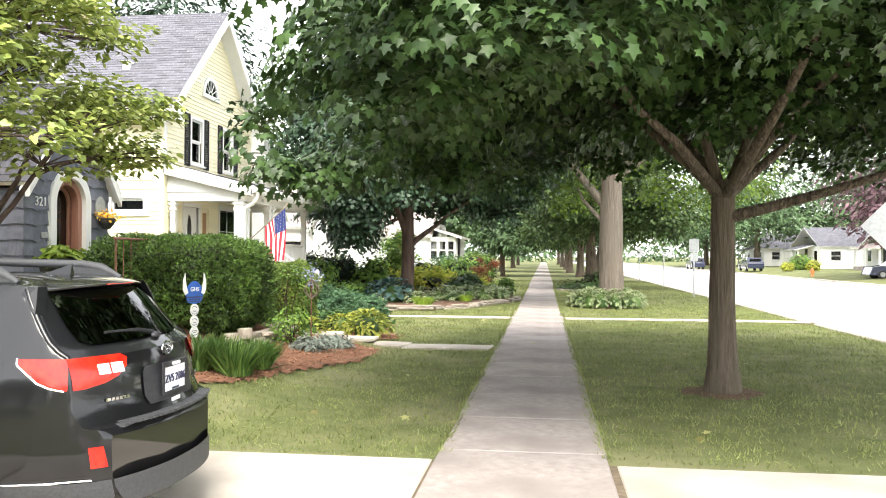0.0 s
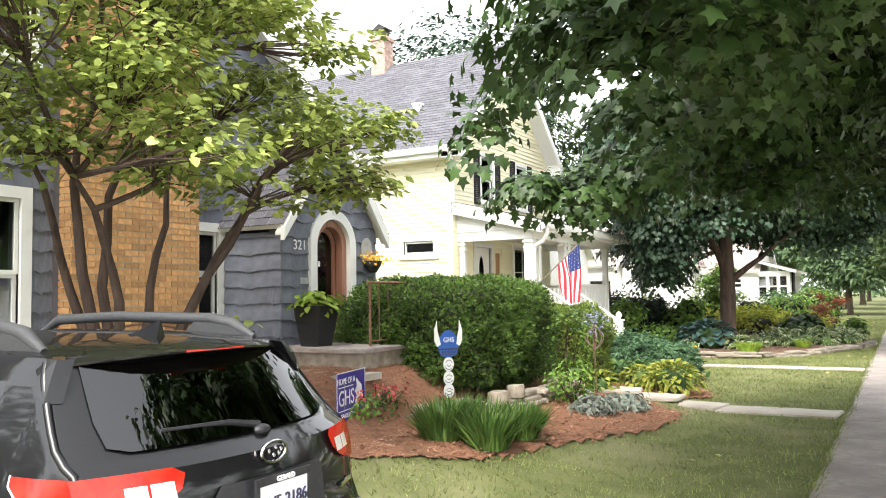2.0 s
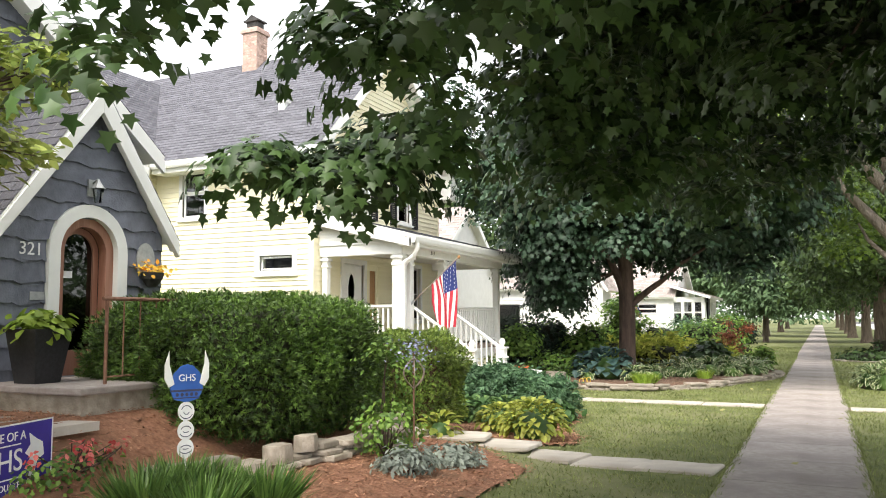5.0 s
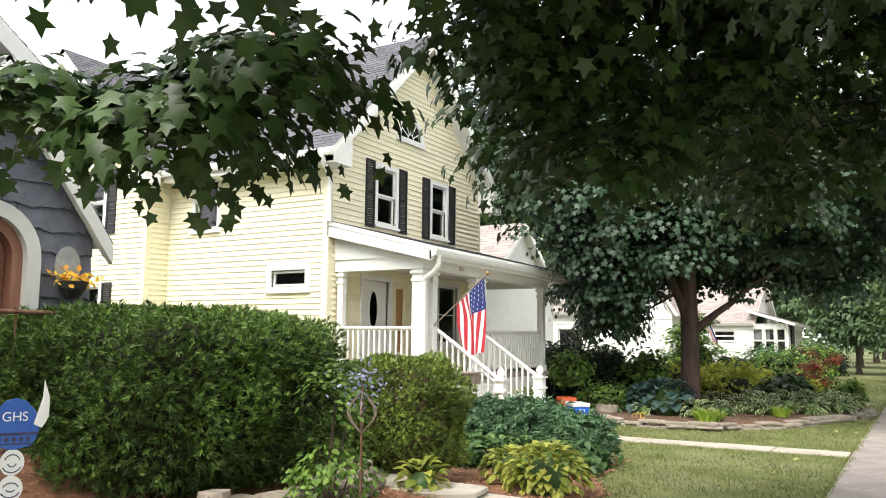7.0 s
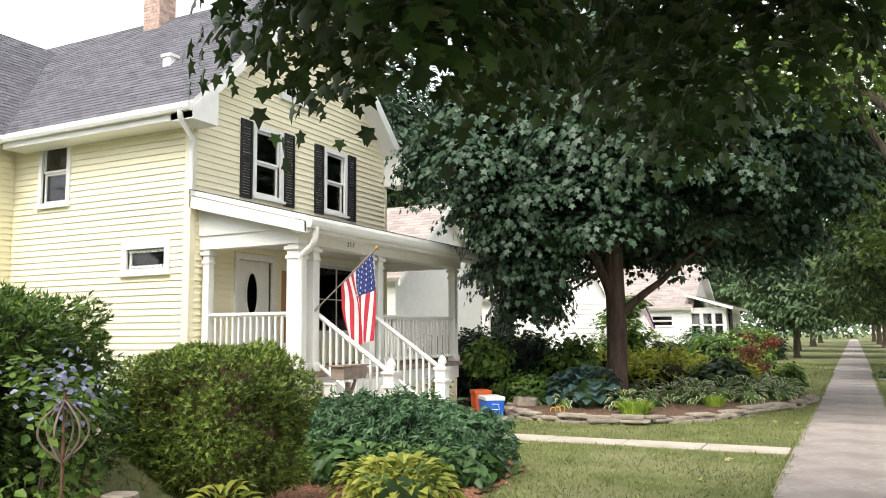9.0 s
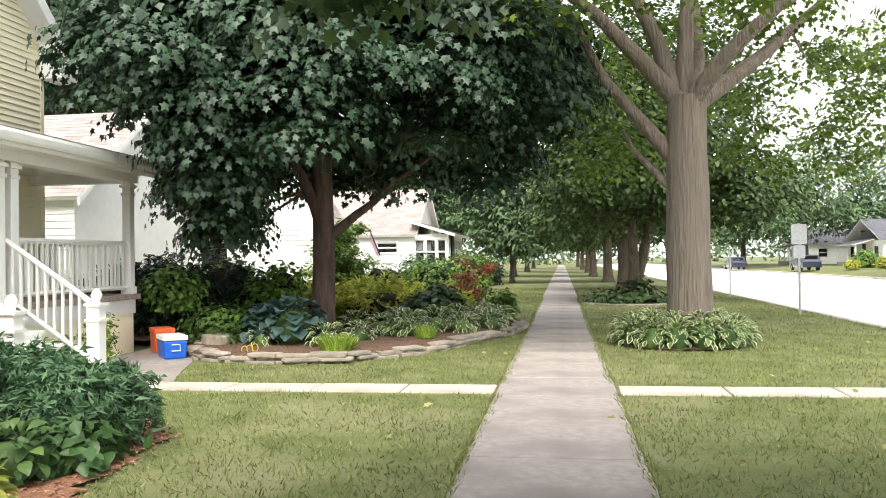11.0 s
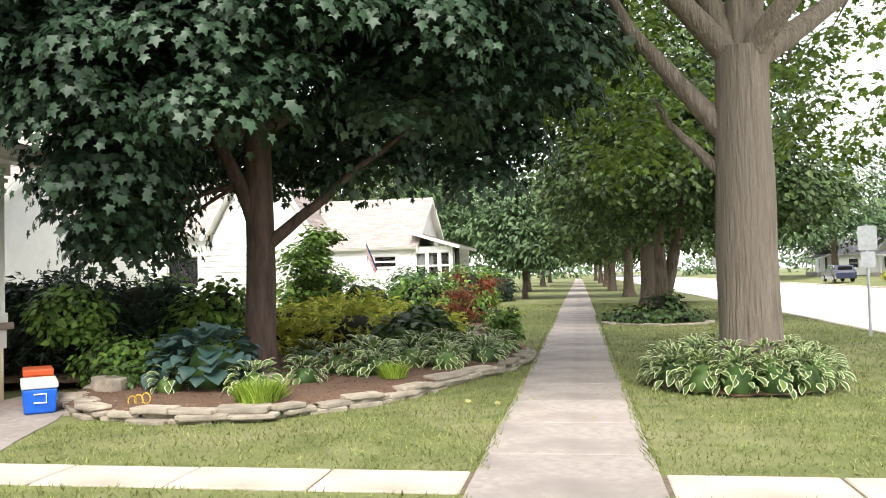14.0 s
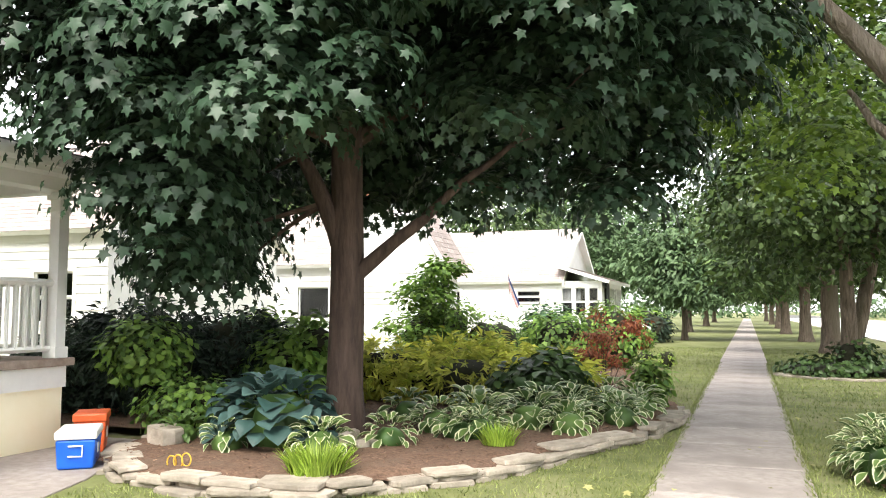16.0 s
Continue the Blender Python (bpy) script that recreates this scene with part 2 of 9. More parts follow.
M_OAK = mat("orange_brown_wood", (0.35, 0.18, 0.07), (0.46, 0.26, 0.12), 8, 0.5, 0.2, 60, stretch=(1, 1, 0.1))
M_GREYWOOD = mat("weathered_wood", (0.22, 0.17, 0.14), (0.38, 0.31, 0.26), 8, 0.85, 0.4, 60, stretch=(0.2, 1, 1))
# near-black colour stands in for the lack of light indoors
M_DARKROOM = mat("interior_darkness", (0.02, 0.02, 0.022), (0.05, 0.05, 0.05), 2, 0.9, 0)
M_CURTAIN = mat("pale_curtain", (0.42, 0.42, 0.42), (0.58, 0.58, 0.57), 5, 0.9, 0.2, 40, stretch=(1, 1, 0.05))
M_GLASS = glass_mat("window_glass", (0.82, 0.84, 0.85))
M_GLASS_D = glass_mat("dark_tinted_glass", (0.06, 0.06, 0.065), ior=1.7)
M_GLASS_CAR = glass_mat("coated_car_glass", (0.04, 0.04, 0.045), 0.01, 2.1)
M_GALV = mat("galvanised_steel", (0.36, 0.37, 0.37), (0.52, 0.53, 0.53), 12, 0.5, 0.1, 80, metal=0.6)
M_RUST = mat("rusty_iron", (0.13, 0.06, 0.04), (0.28, 0.15, 0.10), 14, 0.8, 0.3, 80)
M_IRON = mat("black_iron", (0.02, 0.018, 0.016), (0.06, 0.055, 0.05), 14, 0.6, 0.3, 80)
M_CAR = mat("black_car_paint", (0.0022, 0.0022, 0.003), (0.003, 0.003, 0.004), 2, 0.5, 0, metal=0.0, coat=0.85, spec=0.2)
M_TYRE = mat("tyre_rubber", (0.012, 0.012, 0.012), (0.03, 0.03, 0.03), 14, 0.85, 0.2, 90)
M_CHROME = mat("chrome", (0.62, 0.62, 0.63), (0.72, 0.72, 0.73), 5, 0.12, 0, metal=1.0)
M_ALLOY = mat("grey_alloy", (0.30, 0.30, 0.31), (0.42, 0.42, 0.43), 8, 0.3, 0, metal=0.9)
M_CARGREY = mat("grey_textured_plastic", (0.035, 0.036, 0.039), (0.06, 0.062, 0.066), 60, 0.55, 0.2, 200)
M_TAIL = mat("red_lamp_lens", (0.40, 0.007, 0.005), (0.58, 0.03, 0.012), 14, 0.2, 0.05, 30, coat=0.35)
M_TAILW = mat("clear_lamp_lens", (0.72, 0.68, 0.62), (0.86, 0.84, 0.80), 20, 0.12, 0.05, 30, coat=1.0)
M_PLATE = mat("white_plate", (0.72, 0.75, 0.80), (0.84, 0.86, 0.88), 6, 0.4, 0)
M_INK = mat("dark_blue_ink", (0.03, 0.03, 0.07), (0.05, 0.05, 0.10), 6, 0.5, 0)
M_SIGNBLUE = mat("deep_blue_print", (0.035, 0.022, 0.24), (0.055, 0.035, 0.32), 3, 0.4, 0)
M_HELMET = mat("royal_blue_paint", (0.02, 0.085, 0.36), (0.035, 0.13, 0.46), 4, 0.4, 0.05, 40)
M_PRINT = mat("white_print", (0.76, 0.76, 0.76), (0.84, 0.84, 0.84), 6, 0.5, 0)
M_FLAG_R = mat("flag_red", (0.50, 0.03, 0.05), (0.62, 0.05, 0.075), 8, 0.75, 0.1, 120)
M_FLAG_W = mat("flag_white", (0.74, 0.74, 0.74), (0.82, 0.82, 0.82), 8, 0.75, 0.1, 120)
M_FLAG_B = mat("flag_blue", (0.025, 0.04, 0.17), (0.04, 0.06, 0.22), 8, 0.75, 0.1, 120)
M_COOL_B = mat("blue_cooler_plastic", (0.01, 0.10, 0.55), (0.015, 0.14, 0.66), 6, 0.4, 0.05, 60)
M_COOL_W = mat("white_cooler_plastic", (0.74, 0.74, 0.72), (0.82, 0.82, 0.80), 6, 0.45, 0.05, 60)
M_COOL_O = mat("orange_red_cooler_plastic", (0.68, 0.10, 0.025), (0.80, 0.16, 0.05), 6, 0.4, 0.05, 60)
M_HYDRANT = mat("orange_hydrant_paint", (0.75, 0.20, 0.06), (0.85, 0.28, 0.10), 6, 0.5, 0.1, 60)
M_CARWHITE = mat("white_car_paint", (0.74, 0.74, 0.75), (0.80, 0.80, 0.81), 3, 0.25, 0, coat=1.0)
M_CARNAVY = mat("dark_navy_car_paint", (0.02, 0.025, 0.05), (0.03, 0.035, 0.07), 3, 0.25, 0, coat=1.0)


# ---- mesh tools ----
WORLD_OF = {}


def link(name, me, material, parent=None, label="", smooth=False, bevel=0.0):
    ob = new(name, me)
    if material is not None and not me.materials:
        me.materials.append(material)
    if smooth:
        me.shade_smooth()
        me.set_sharp_from_angle(angle=radians(48))
    if parent is not None:
        ob.parent = parent
        ob.matrix_parent_inverse = WORLD_OF.get(parent.name, Matrix()).inverted()
    if bevel:
        b = ob.modifiers.new("bevel", "BEVEL")
        b.width, b.segments, b.limit_method = bevel, 2, "ANGLE"
    if label:
        tagged(ob, label)
    return ob


class Geo:
    """Collects vertices and faces of one mesh."""

    def __init__(self):
        self.v, self.f = [], []

    def add(self, v, f):
        k = len(self.v)
        self.v += [tuple(p) for p in v]
        self.f += [tuple(i + k for i in q) for q in f]
        return self

    def box(self, x0, x1, y0, y1, z0, z1):
        v = [(x, y, z) for z in (z0, z1) for y in (y0, y1) for x in (x0, x1)]
        return self.add(v, [(0, 2, 3, 1), (4, 5, 7, 6), (0, 1, 5, 4), (2, 6, 7, 3), (0, 4, 6, 2), (1, 3, 7, 5)])

    def slab(self, poly, z0, z1):
        """poly: (x, y) outline, prism between z0 and z1."""
        n = len(poly)
        v = [(x, y, z0) for x, y in poly] + [(x, y, z1) for x, y in poly]
        f = [tuple(range(n - 1, -1, -1)), tuple(range(n, 2 * n))] + [(i, (i + 1) % n, n + (i + 1) % n, n + i) for i in range(n)]
        return self.add(v, f)

    def wedge(self, poly, axis, a, b):
        """Prism of an outline in the two other axes, from a to b along axis (0, 1, 2)."""
        n = len(poly)

        def at(p, w):
            q = list(p)
            q.insert(axis, w)
            return tuple(q)
        v = [at(p, a) for p in poly] + [at(p, b) for p in poly]
        f = [tuple(range(n - 1, -1, -1)), tuple(range(n, 2 * n))] + [(i, (i + 1) % n, n + (i + 1) % n, n + i) for i in range(n)]
        return self.add(v, f)

    def tube(self, pts, radii, n=8, cap=True):
        pts = [Vector(p) for p in pts]
        if not hasattr(radii, "__len__"):
            radii = [radii] * len(pts)
        k, side = len(self.v), None
        for i, p in enumerate(pts):
            d = (pts[min(i + 1, len(pts) - 1)] - pts[max(i - 1, 0)]).normalized()
            if side is None:
                side = d.cross(Vector((0, 0, 1)) if abs(d.z) < 0.9 else Vector((1, 0, 0))).normalized()
            side = (side - d * side.dot(d)).normalized()
            up = d.cross(side)
            for j in range(n):
                a = 2 * math.pi * j / n
                self.v.append(tuple(p + (side * math.cos(a) + up * math.sin(a)) * radii[i]))
        for i in range(len(pts) - 1):
            for j in range(n):
                a, b = k + i * n + j, k + i * n + (j + 1) % n
                self.f.append((a, b, b + n, a + n))
        if cap:
            self.f.append(tuple(range(k + n - 1, k - 1, -1)))
            e = k + (len(pts) - 1) * n
            self.f.append(tuple(range(e, e + n)))
        return self

    def lathe(self, c, profile, n=16):
        """profile: (radius, z) from bottom to top round the upright through c."""
        return self.tube_profile(c, profile, n)

    def tube_profile(self, c, profile, n):
        k = len(self.v)
        for r, z in profile:
            for j in range(n):
                a = 2 * math.pi * j / n
                self.v.append((c[0] + r * math.cos(a), c[1] + r * math.sin(a), c[2] + z))
        for i in range(len(profile) - 1):
            for j in range(n):
                a, b = k + i * n + j, k + i * n + (j + 1) % n
                self.f.append((a, b, b + n, a + n))
        self.f.append(tuple(range(k + n - 1, k - 1, -1)))
        e = k + (len(profile) - 1) * n
        self.f.append(tuple(range(e, e + n)))
        return self

    def blob(self, c, r, n=10, m=7, rough=0.0, flat=None):
        prof = []
        k = len(self.v)
        for i in range(m + 1):
            th = math.pi * i / m
            for j in range(n):
                a = 2 * math.pi * j / n
                d = Vector((math.sin(th) * math.cos(a), math.sin(th) * math.sin(a), -math.cos(th)))
                s = 1 + rough * noise.noise(d * 2.1 + Vector(c) * 3)
                self.v.append((c[0] + d.x * r[0] * s, c[1] + d.y * r[1] * s, c[2] + d.z * r[2] * s))
        for i in range(m):
            for j in range(n):
                a, b = k + i * n + j, k + i * n + (j + 1) % n
                self.f.append((a, b, b + n, a + n))
        return self

    def turn(self, m, start=0):
        for i in range(start, len(self.v)):
            self.v[i] = tuple(m @ Vector(self.v[i]))
        return self

    def mesh(self, name):
        me = bpy.data.meshes.new(name)
        me.from_pydata(self.v, [], self.f)
        me.update()
        return me

    def obj(self, name, material, parent=None, label="", smooth=False, bevel=0.0):
        return link(name, self.mesh(name), material, parent, label, smooth, bevel)


def thing(name, at, label, category, group="", kind=""):
    ob = new(name)
    ob.empty_display_size = 0.1
    ob.matrix_basis = Matrix.Translation(at)
    WORLD_OF[ob.name] = ob.matrix_basis.copy()
    return tagged(ob, label, category, group, kind)


def part(name, geo, material, parent, label="", smooth=False, bevel=0.0):
    return geo.obj(name, material, parent, label, smooth, bevel)


def np_mesh(name, V, F):
    """Mesh from numpy triangles."""
    me = bpy.data.meshes.new(name)
    V = np.asarray(V, dtype=np.float32)
    F = np.asarray(F, dtype=np.int32)
    me.vertices.add(len(V))
    me.vertices.foreach_set("co", V.ravel())
    me.loops.add(F.size)
    me.loops.foreach_set("vertex_index", F.ravel())
    me.polygons.add(len(F))
    me.polygons.foreach_set("loop_start", np.arange(0, F.size, 3, dtype=np.int32))
    me.update(calc_edges=True)
    return me


rng = np.random.default_rng(7)


def scatter(tv, tf, P, N, T, S):
    """Copies of one leaf (tv, tf): places P, normals N, tip directions T, sizes S."""
    tv, tf = np.asarray(tv, float), np.asarray(tf, int)
    N = N / np.linalg.norm(N, axis=1, keepdims=True)
    T = T - N * np.sum(T * N, axis=1, keepdims=True)
    T = T / (np.linalg.norm(T, axis=1, keepdims=True) + 1e-9)
    X = np.cross(T, N)
    V = P[:, None, :] + S[:, None, None] * (tv[None, :, 0:1] * X[:, None, :] + tv[None, :, 1:2] * T[:, None, :] + tv[None, :, 2:3] * N[:, None, :])
    F = tf[None] + (np.arange(len(P)) * len(tv))[:, None, None]
    return V.reshape(-1, 3), F.reshape(-1, 3)


def fan(outline):
    """A leaf blade: outline round a centre, slightly folded and drooping."""
    o = np.array(outline, float)
    c = np.array([[0, 0.42]])
    p = np.vstack([c, o])
    z = -0.22 * np.abs(p[:, 0]) - 0.16 * p[:, 1] ** 2
    v = np.column_stack([p, z])
    n = len(o)
    return v, np.array([(0, 1 + i, 1 + (i + 1) % n) for i in range(n)])


MAPLE = fan([(0.10, 0.02), (0.42, -0.06), (0.33, 0.24), (0.66, 0.52), (0.25, 0.60), (0.0, 1.10), (-0.25, 0.60), (-0.66, 0.52), (-0.33, 0.24), (-0.42, -0.06)])
MAPLE_HIGH = (np.array([(0, 0, 0), (0.58, 0.3, -0.12), (0.3, 0.62, -0.1), (0, 1.05, -0.2), (-0.3, 0.62, -0.1), (-0.58, 0.3, -0.12)]), np.array([(0, 1, 2), (0, 2, 3), (0, 3, 4), (0, 4, 5)]))
OVAL = (np.array([(0, 0, 0), (0.2, 0.4, 0.02), (0, 1, -0.12), (-0.2, 0.4, 0.02)]), np.array([(0, 1, 2), (0, 2, 3)]))
BROAD = (np.array([(0, 0, 0), (0.36, 0.35, 0.05), (0.2, 0.8, -0.04), (0, 1, -0.15), (-0.2, 0.8, -0.04), (-0.36, 0.35, 0.05)]), np.array([(0, 1, 2), (0, 2, 3), (0, 3, 4), (0, 4, 5)]))
SPRIG = (np.array([(0, 0, 0), (0.1, 0.35, 0.02), (0, 1, 0), (-0.1, 0.35, 0.02), (0.45, 0.75, 0.1), (-0.45, 0.75, 0.1), (0.06, 0.2, 0.35), (0, 0.8, 0.4)]), np.array([(0, 1, 2), (0, 2, 3), (0, 4, 1), (0, 3, 5), (0, 7, 6)]))
BLADE = (np.array([(-0.04, 0, 0), (0.04, 0, 0), (0, 1, 0)]), np.array([(0, 1, 2)]))
STRAP = (np.array([(-0.03, 0, 0), (0.03, 0, 0), (0.03, 0.5, 0.0), (-0.03, 0.5, 0.0), (0.0, 1, -0.22)]), np.array([(0, 1, 2), (0, 2, 3), (3, 2, 4)]))


def inside_lobes(lobes, n, shell=0.42):
    """Random places in a union of ellipsoids, thicker towards their skins, with their outward directions."""
    w = np.array([max(0.2, (l[3] * l[4] * l[5]) ** 0.8) for l in lobes])
    pick = rng.choice(len(lobes), n, p=w / w.sum())
    L = np.array(lobes)[pick]
    u = rng.normal(size=(n, 3))
    u /= np.linalg.norm(u, axis=1, keepdims=True)
    r = rng.random(n) ** shell
    return L[:, :3] + u * r[:, None] * L[:, 3:6], u


def foliage(lobes, clusters, per, template, size, spread, droop=0.35, gap=-0.2, gap_scale=0.6, zmin=None, shell=0.42, up=0.8, out=0.6, flat=0.45):
    """Leaf clusters through lobes: triangles of one crown."""
    C, U = inside_lobes(lobes, clusters, shell)
    keep = np.array([noise.noise(Vector(c) * gap_scale) > gap for c in C])
    if zmin is not None:
        keep &= C[:, 2] > zmin
    C, U = C[keep], U[keep]
    P = np.repeat(C, per, axis=0) + rng.normal(size=(len(C) * per, 3)) * np.array([spread, spread, spread * flat])
    D = np.repeat(U, per, axis=0)
    R = rng.normal(size=P.shape)
    N = D * out + R * 0.35 + np.array([0, 0, up])
    H = D * np.array([1, 1, 0.2])
    T = H + rng.normal(size=P.shape) * 0.55 + np.array([0, 0, -droop])
    S = size * (0.65 + 0.6 * rng.random(len(P)))
    return scatter(*template, P, N, T, S), C


def sprays(lobes, clusters, per, template, size, spread, slope=0.55, gap=-0.2, gap_scale=0.6, zmin=None, zmax=None, shell=0.42, tilt=0.5):
    """Leaf sprays: tilted, overlapping pads of leaves that slope outward and droop at their rims."""
    C, U = inside_lobes(lobes, clusters, shell)
    keep = np.array([noise.noise(Vector(c) * gap_scale) > gap for c in C])
    if zmin is not None:
        keep &= C[:, 2] > zmin
    if zmax is not None:
        keep &= C[:, 2] < zmax
    C, U = C[keep], U[keep]
    k = len(C)
    H = U * np.array([1, 1, 0]) + rng.normal(size=(k, 3)) * np.array([0.25, 0.25, 0])
    H /= np.linalg.norm(H, axis=1, keepdims=True) + 1e-9
    E1 = H - np.array([0, 0, 1.0]) * (slope * (0.6 + 0.8 * rng.random(k)))[:, None]
    E1 /= np.linalg.norm(E1, axis=1, keepdims=True)
    E2 = np.cross(E1, np.array([0, 0, 1.0]))
    E2 /= np.linalg.norm(E2, axis=1, keepdims=True)
    NN = np.cross(E2, E1)
    m = k * per
    a, b = np.clip(rng.normal(size=m), -1.7, 1.7) * spread * 1.15, np.clip(rng.normal(size=m), -1.7, 1.7) * spread
    e1, e2, nn = (np.repeat(q, per, axis=0) for q in (E1, E2, NN))
    P = np.repeat(C, per, axis=0) + e1 * a[:, None] + e2 * b[:, None] + nn * (rng.normal(size=m) * spread * 0.16)[:, None]
    P[:, 2] -= 0.13 * (a * a + b * b) / spread
    N = nn + (e1 * a[:, None] + e2 * b[:, None]) * (tilt / spread) + rng.normal(size=(m, 3)) * 0.22
    T = e1 * 0.8 + (e1 * a[:, None] + e2 * b[:, None]) * (0.7 / spread) + rng.normal(size=(m, 3)) * 0.3 + np.array([0, 0, -0.35])
    return scatter(*template, P, N, T, size * (0.7 + 0.5 * rng.random(m))), C


def limb_points(a, b, bow=0.12, n=7, rise=0.0):
    a, b = Vector(a), Vector(b)
    d = (b - a).length
    w = Vector((random.uniform(-1, 1), random.uniform(-1, 1), random.uniform(-0.3, 0.6))) * d * bow
    pts = []
    for i in range(n):
        t = i / (n - 1)
        p = a.lerp(b, t) + w * math.sin(math.pi * t) + Vector((0, 0, rise * math.sin(math.pi * t)))
        p += Vector((noise.noise(p * 1.7), noise.noise(p * 1.7 + Vector((9, 0, 0))), 0)) * 0.06 * d * t
        pts.append(p)
    return pts


def tree(name, label, base, radius, fork, limbs, lobes, clusters, per, template, size, spread, m_leaf, m_bark, flare=1.5, lean=(0, 0), droop=0.35, gap=-0.2, gap_scale=0.6, zmin=None, twigs=30, limb_r=0.55, shell=0.42, up=0.8, out=0.6, group="", laterals=(), slope=None, high=0):
    """fork: height where limbs leave; limbs: end points; lobes: the crown's ellipsoids (cx, cy, cz, rx, ry, rz)."""
    t = thing(name, base, label, "tree", group)
    b = Vector(base)
    top = b + Vector((lean[0], lean[1], fork))
    g = Geo()
    pts, rad = [], []
    for i in range(9):
        q = i / 8
        p = b.lerp(top, q) + Vector((noise.noise(b + Vector((0, 0, q * 3))), noise.noise(b + Vector((5, 0, q * 3))), 0)) * 0.05 * math.sin(math.pi * q)
        if i == 0:
            p.z -= 0.08
        pts.append(p)
        rad.append(radius * ((flare - 1) * math.exp(-q * fork / 0.28) + 1 - 0.16 * q))
    k = len(g.v)
    g.tube(pts, rad, 18)
    for i in range(k, len(g.v)):
        p = Vector(g.v[i])
        ax = b.lerp(top, max(0, min(1, (p.z - b.z) / fork)))
        d = Vector((p.x - ax.x, p.y - ax.y, 0))
        s = 1 + 0.10 * noise.noise(Vector((d.x * 4 / radius * 0.4, d.y * 4 / radius * 0.4, p.z * 0.8)) + b)
        g.v[i] = (ax.x + d.x * s, ax.y + d.y * s, p.z)
    part("trunk", g, m_bark, t, smooth=True)
    ends = []
    for e in limbs:
        e = Vector(e)
        p = limb_points(top - Vector((0, 0, 0.25)), e, 0.10, 8)
        r0 = radius * limb_r
        part("limb", Geo().tube(p, [r0 * (1 - 0.8 * i / 7) for i in range(8)], 10), m_bark, t, smooth=True)
        ends += [(q, r0 * (1 - 0.8 * i / 7)) for i, q in enumerate(p) if i >= 2]
    for z, e, r0 in laterals:
        p = limb_points(b.lerp(top, z / fork), e, 0.08, 8)
        part("limb", Geo().tube(p, [r0 * (1.15 - 0.85 * (i / 7) ** 0.7) for i in range(8)], 12), m_bark, t, smooth=True)
        ends += [(q, r0 * (1 - 0.8 * i / 7)) for i, q in enumerate(p) if i >= 2]
    if slope is None:
        (V, F), C = foliage(lobes, clusters, per, template, size, spread, droop, gap, gap_scale, zmin, shell, up, out)
    else:
        (V, F), C = sprays(lobes, clusters, per, template, size, spread, slope, gap, gap_scale, zmin, high or None, shell)
    if high:
        (V2, F2), _ = sprays(lobes, int(clusters * 1.25), per, MAPLE_HIGH, size * 1.65, spread * 1.25, slope, -0.5, gap_scale, high, None, shell)
        F = np.vstack([F, F2 + len(V)])
        V = np.vstack([V, V2])
    if twigs and ends:
        g = Geo()
        for i in rng.choice(len(C), min(twigs, len(C)), replace=False):
            c = Vector(C[i])
            q, r = min(ends, key=lambda e: (e[0] - c).length + 0.5 * abs(e[0].z - c.z))
            if (q - c).length < 1.7:
                g.tube(limb_points(q, c, 0.08, 5), [max(0.012, r * 0.4 * (1 - 0.85 * j / 4)) for j in range(5)], 5, cap=False)
        tagged(part("branchwork", g, m_bark, t, smooth=True), kind="stuff")
    link("crown", np_mesh("crown", V, F), m_leaf, t)
    return t


def bush(name, label, lobes, clusters, per, template, size, spread, m_leaf, core=None, category="shrub", at=None, droop=0.0, up=0.6, out=0.9, gap=-0.5, shell=0.2, zmin=None, group="", flat=0.8):
    at = at or (lobes[0][0], lobes[0][1], ground_z(lobes[0][0], lobes[0][1]))
    t = thing(name, at, label, category, group)
    (V, F), C = foliage(lobes, clusters, per, template, size, spread, droop, gap, 1.4, zmin, shell, up, out, flat)
    V[:, 2] = np.maximum(V[:, 2], at[2] + 0.01)
    link("foliage", np_mesh("foliage", V, F), m_leaf, t)
    g = Geo()
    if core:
        # solid near-black blobs stand in for shade between the leaves
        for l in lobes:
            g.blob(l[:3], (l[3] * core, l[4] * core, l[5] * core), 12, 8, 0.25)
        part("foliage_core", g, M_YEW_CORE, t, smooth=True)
    else:
        for i in rng.choice(len(C), min(14, len(C)), replace=False):
            g.tube(limb_points((at[0], at[1], at[2] - 0.02), C[i], 0.1, 5), [0.012, 0.01, 0.008, 0.006, 0.004], 5, cap=False)
        tagged(part("stemwork", g, M_BARK_D, t, smooth=True), kind="stuff")
    return t


def smooth(a, b, x):
    u = max(0.0, min(1.0, (x - a) / (b - a)))
    return u * u * (3 - 2 * u)


def ground_z(x, y):
    """Lie of the land: level lawns, a terrace in front of the grey house, a lower road."""
    terrace = 0.86 * (1 - smooth(18.6, 20.4, y)) * smooth(10.6, 12.0, y) + 0.4 * (1 - smooth(10.6, 12.0, y)) * (1 - smooth(-10, -5.6, x))
    z = terrace * (0.28 * smooth(-2.2, -4.6, x) + 0.72 * smooth(-4.75, -6.05, x))
    if 7.35 < x < 22.4:
        z -= 0.3
    elif 5.5 < x <= 7.35:
        z -= 0.03 * smooth(5.5, 7.35, x)
    if x >= 22.4:
        z += 0.35 * smooth(22.4, 27, x)
    return z


TEXT_CACHE = {}


def text_mesh(body, size, extrude=0.003):
    cu = bpy.data.curves.new("lettering", "FONT")
    cu.body, cu.size, cu.extrude = body, size, extrude
    cu.align_x, cu.align_y = "CENTER", "CENTER"
    tmp = bpy.data.objects.new("lettering_source", cu)
    me = bpy.data.meshes.new_from_object(tmp)
    bpy.data.objects.remove(tmp)
    return me


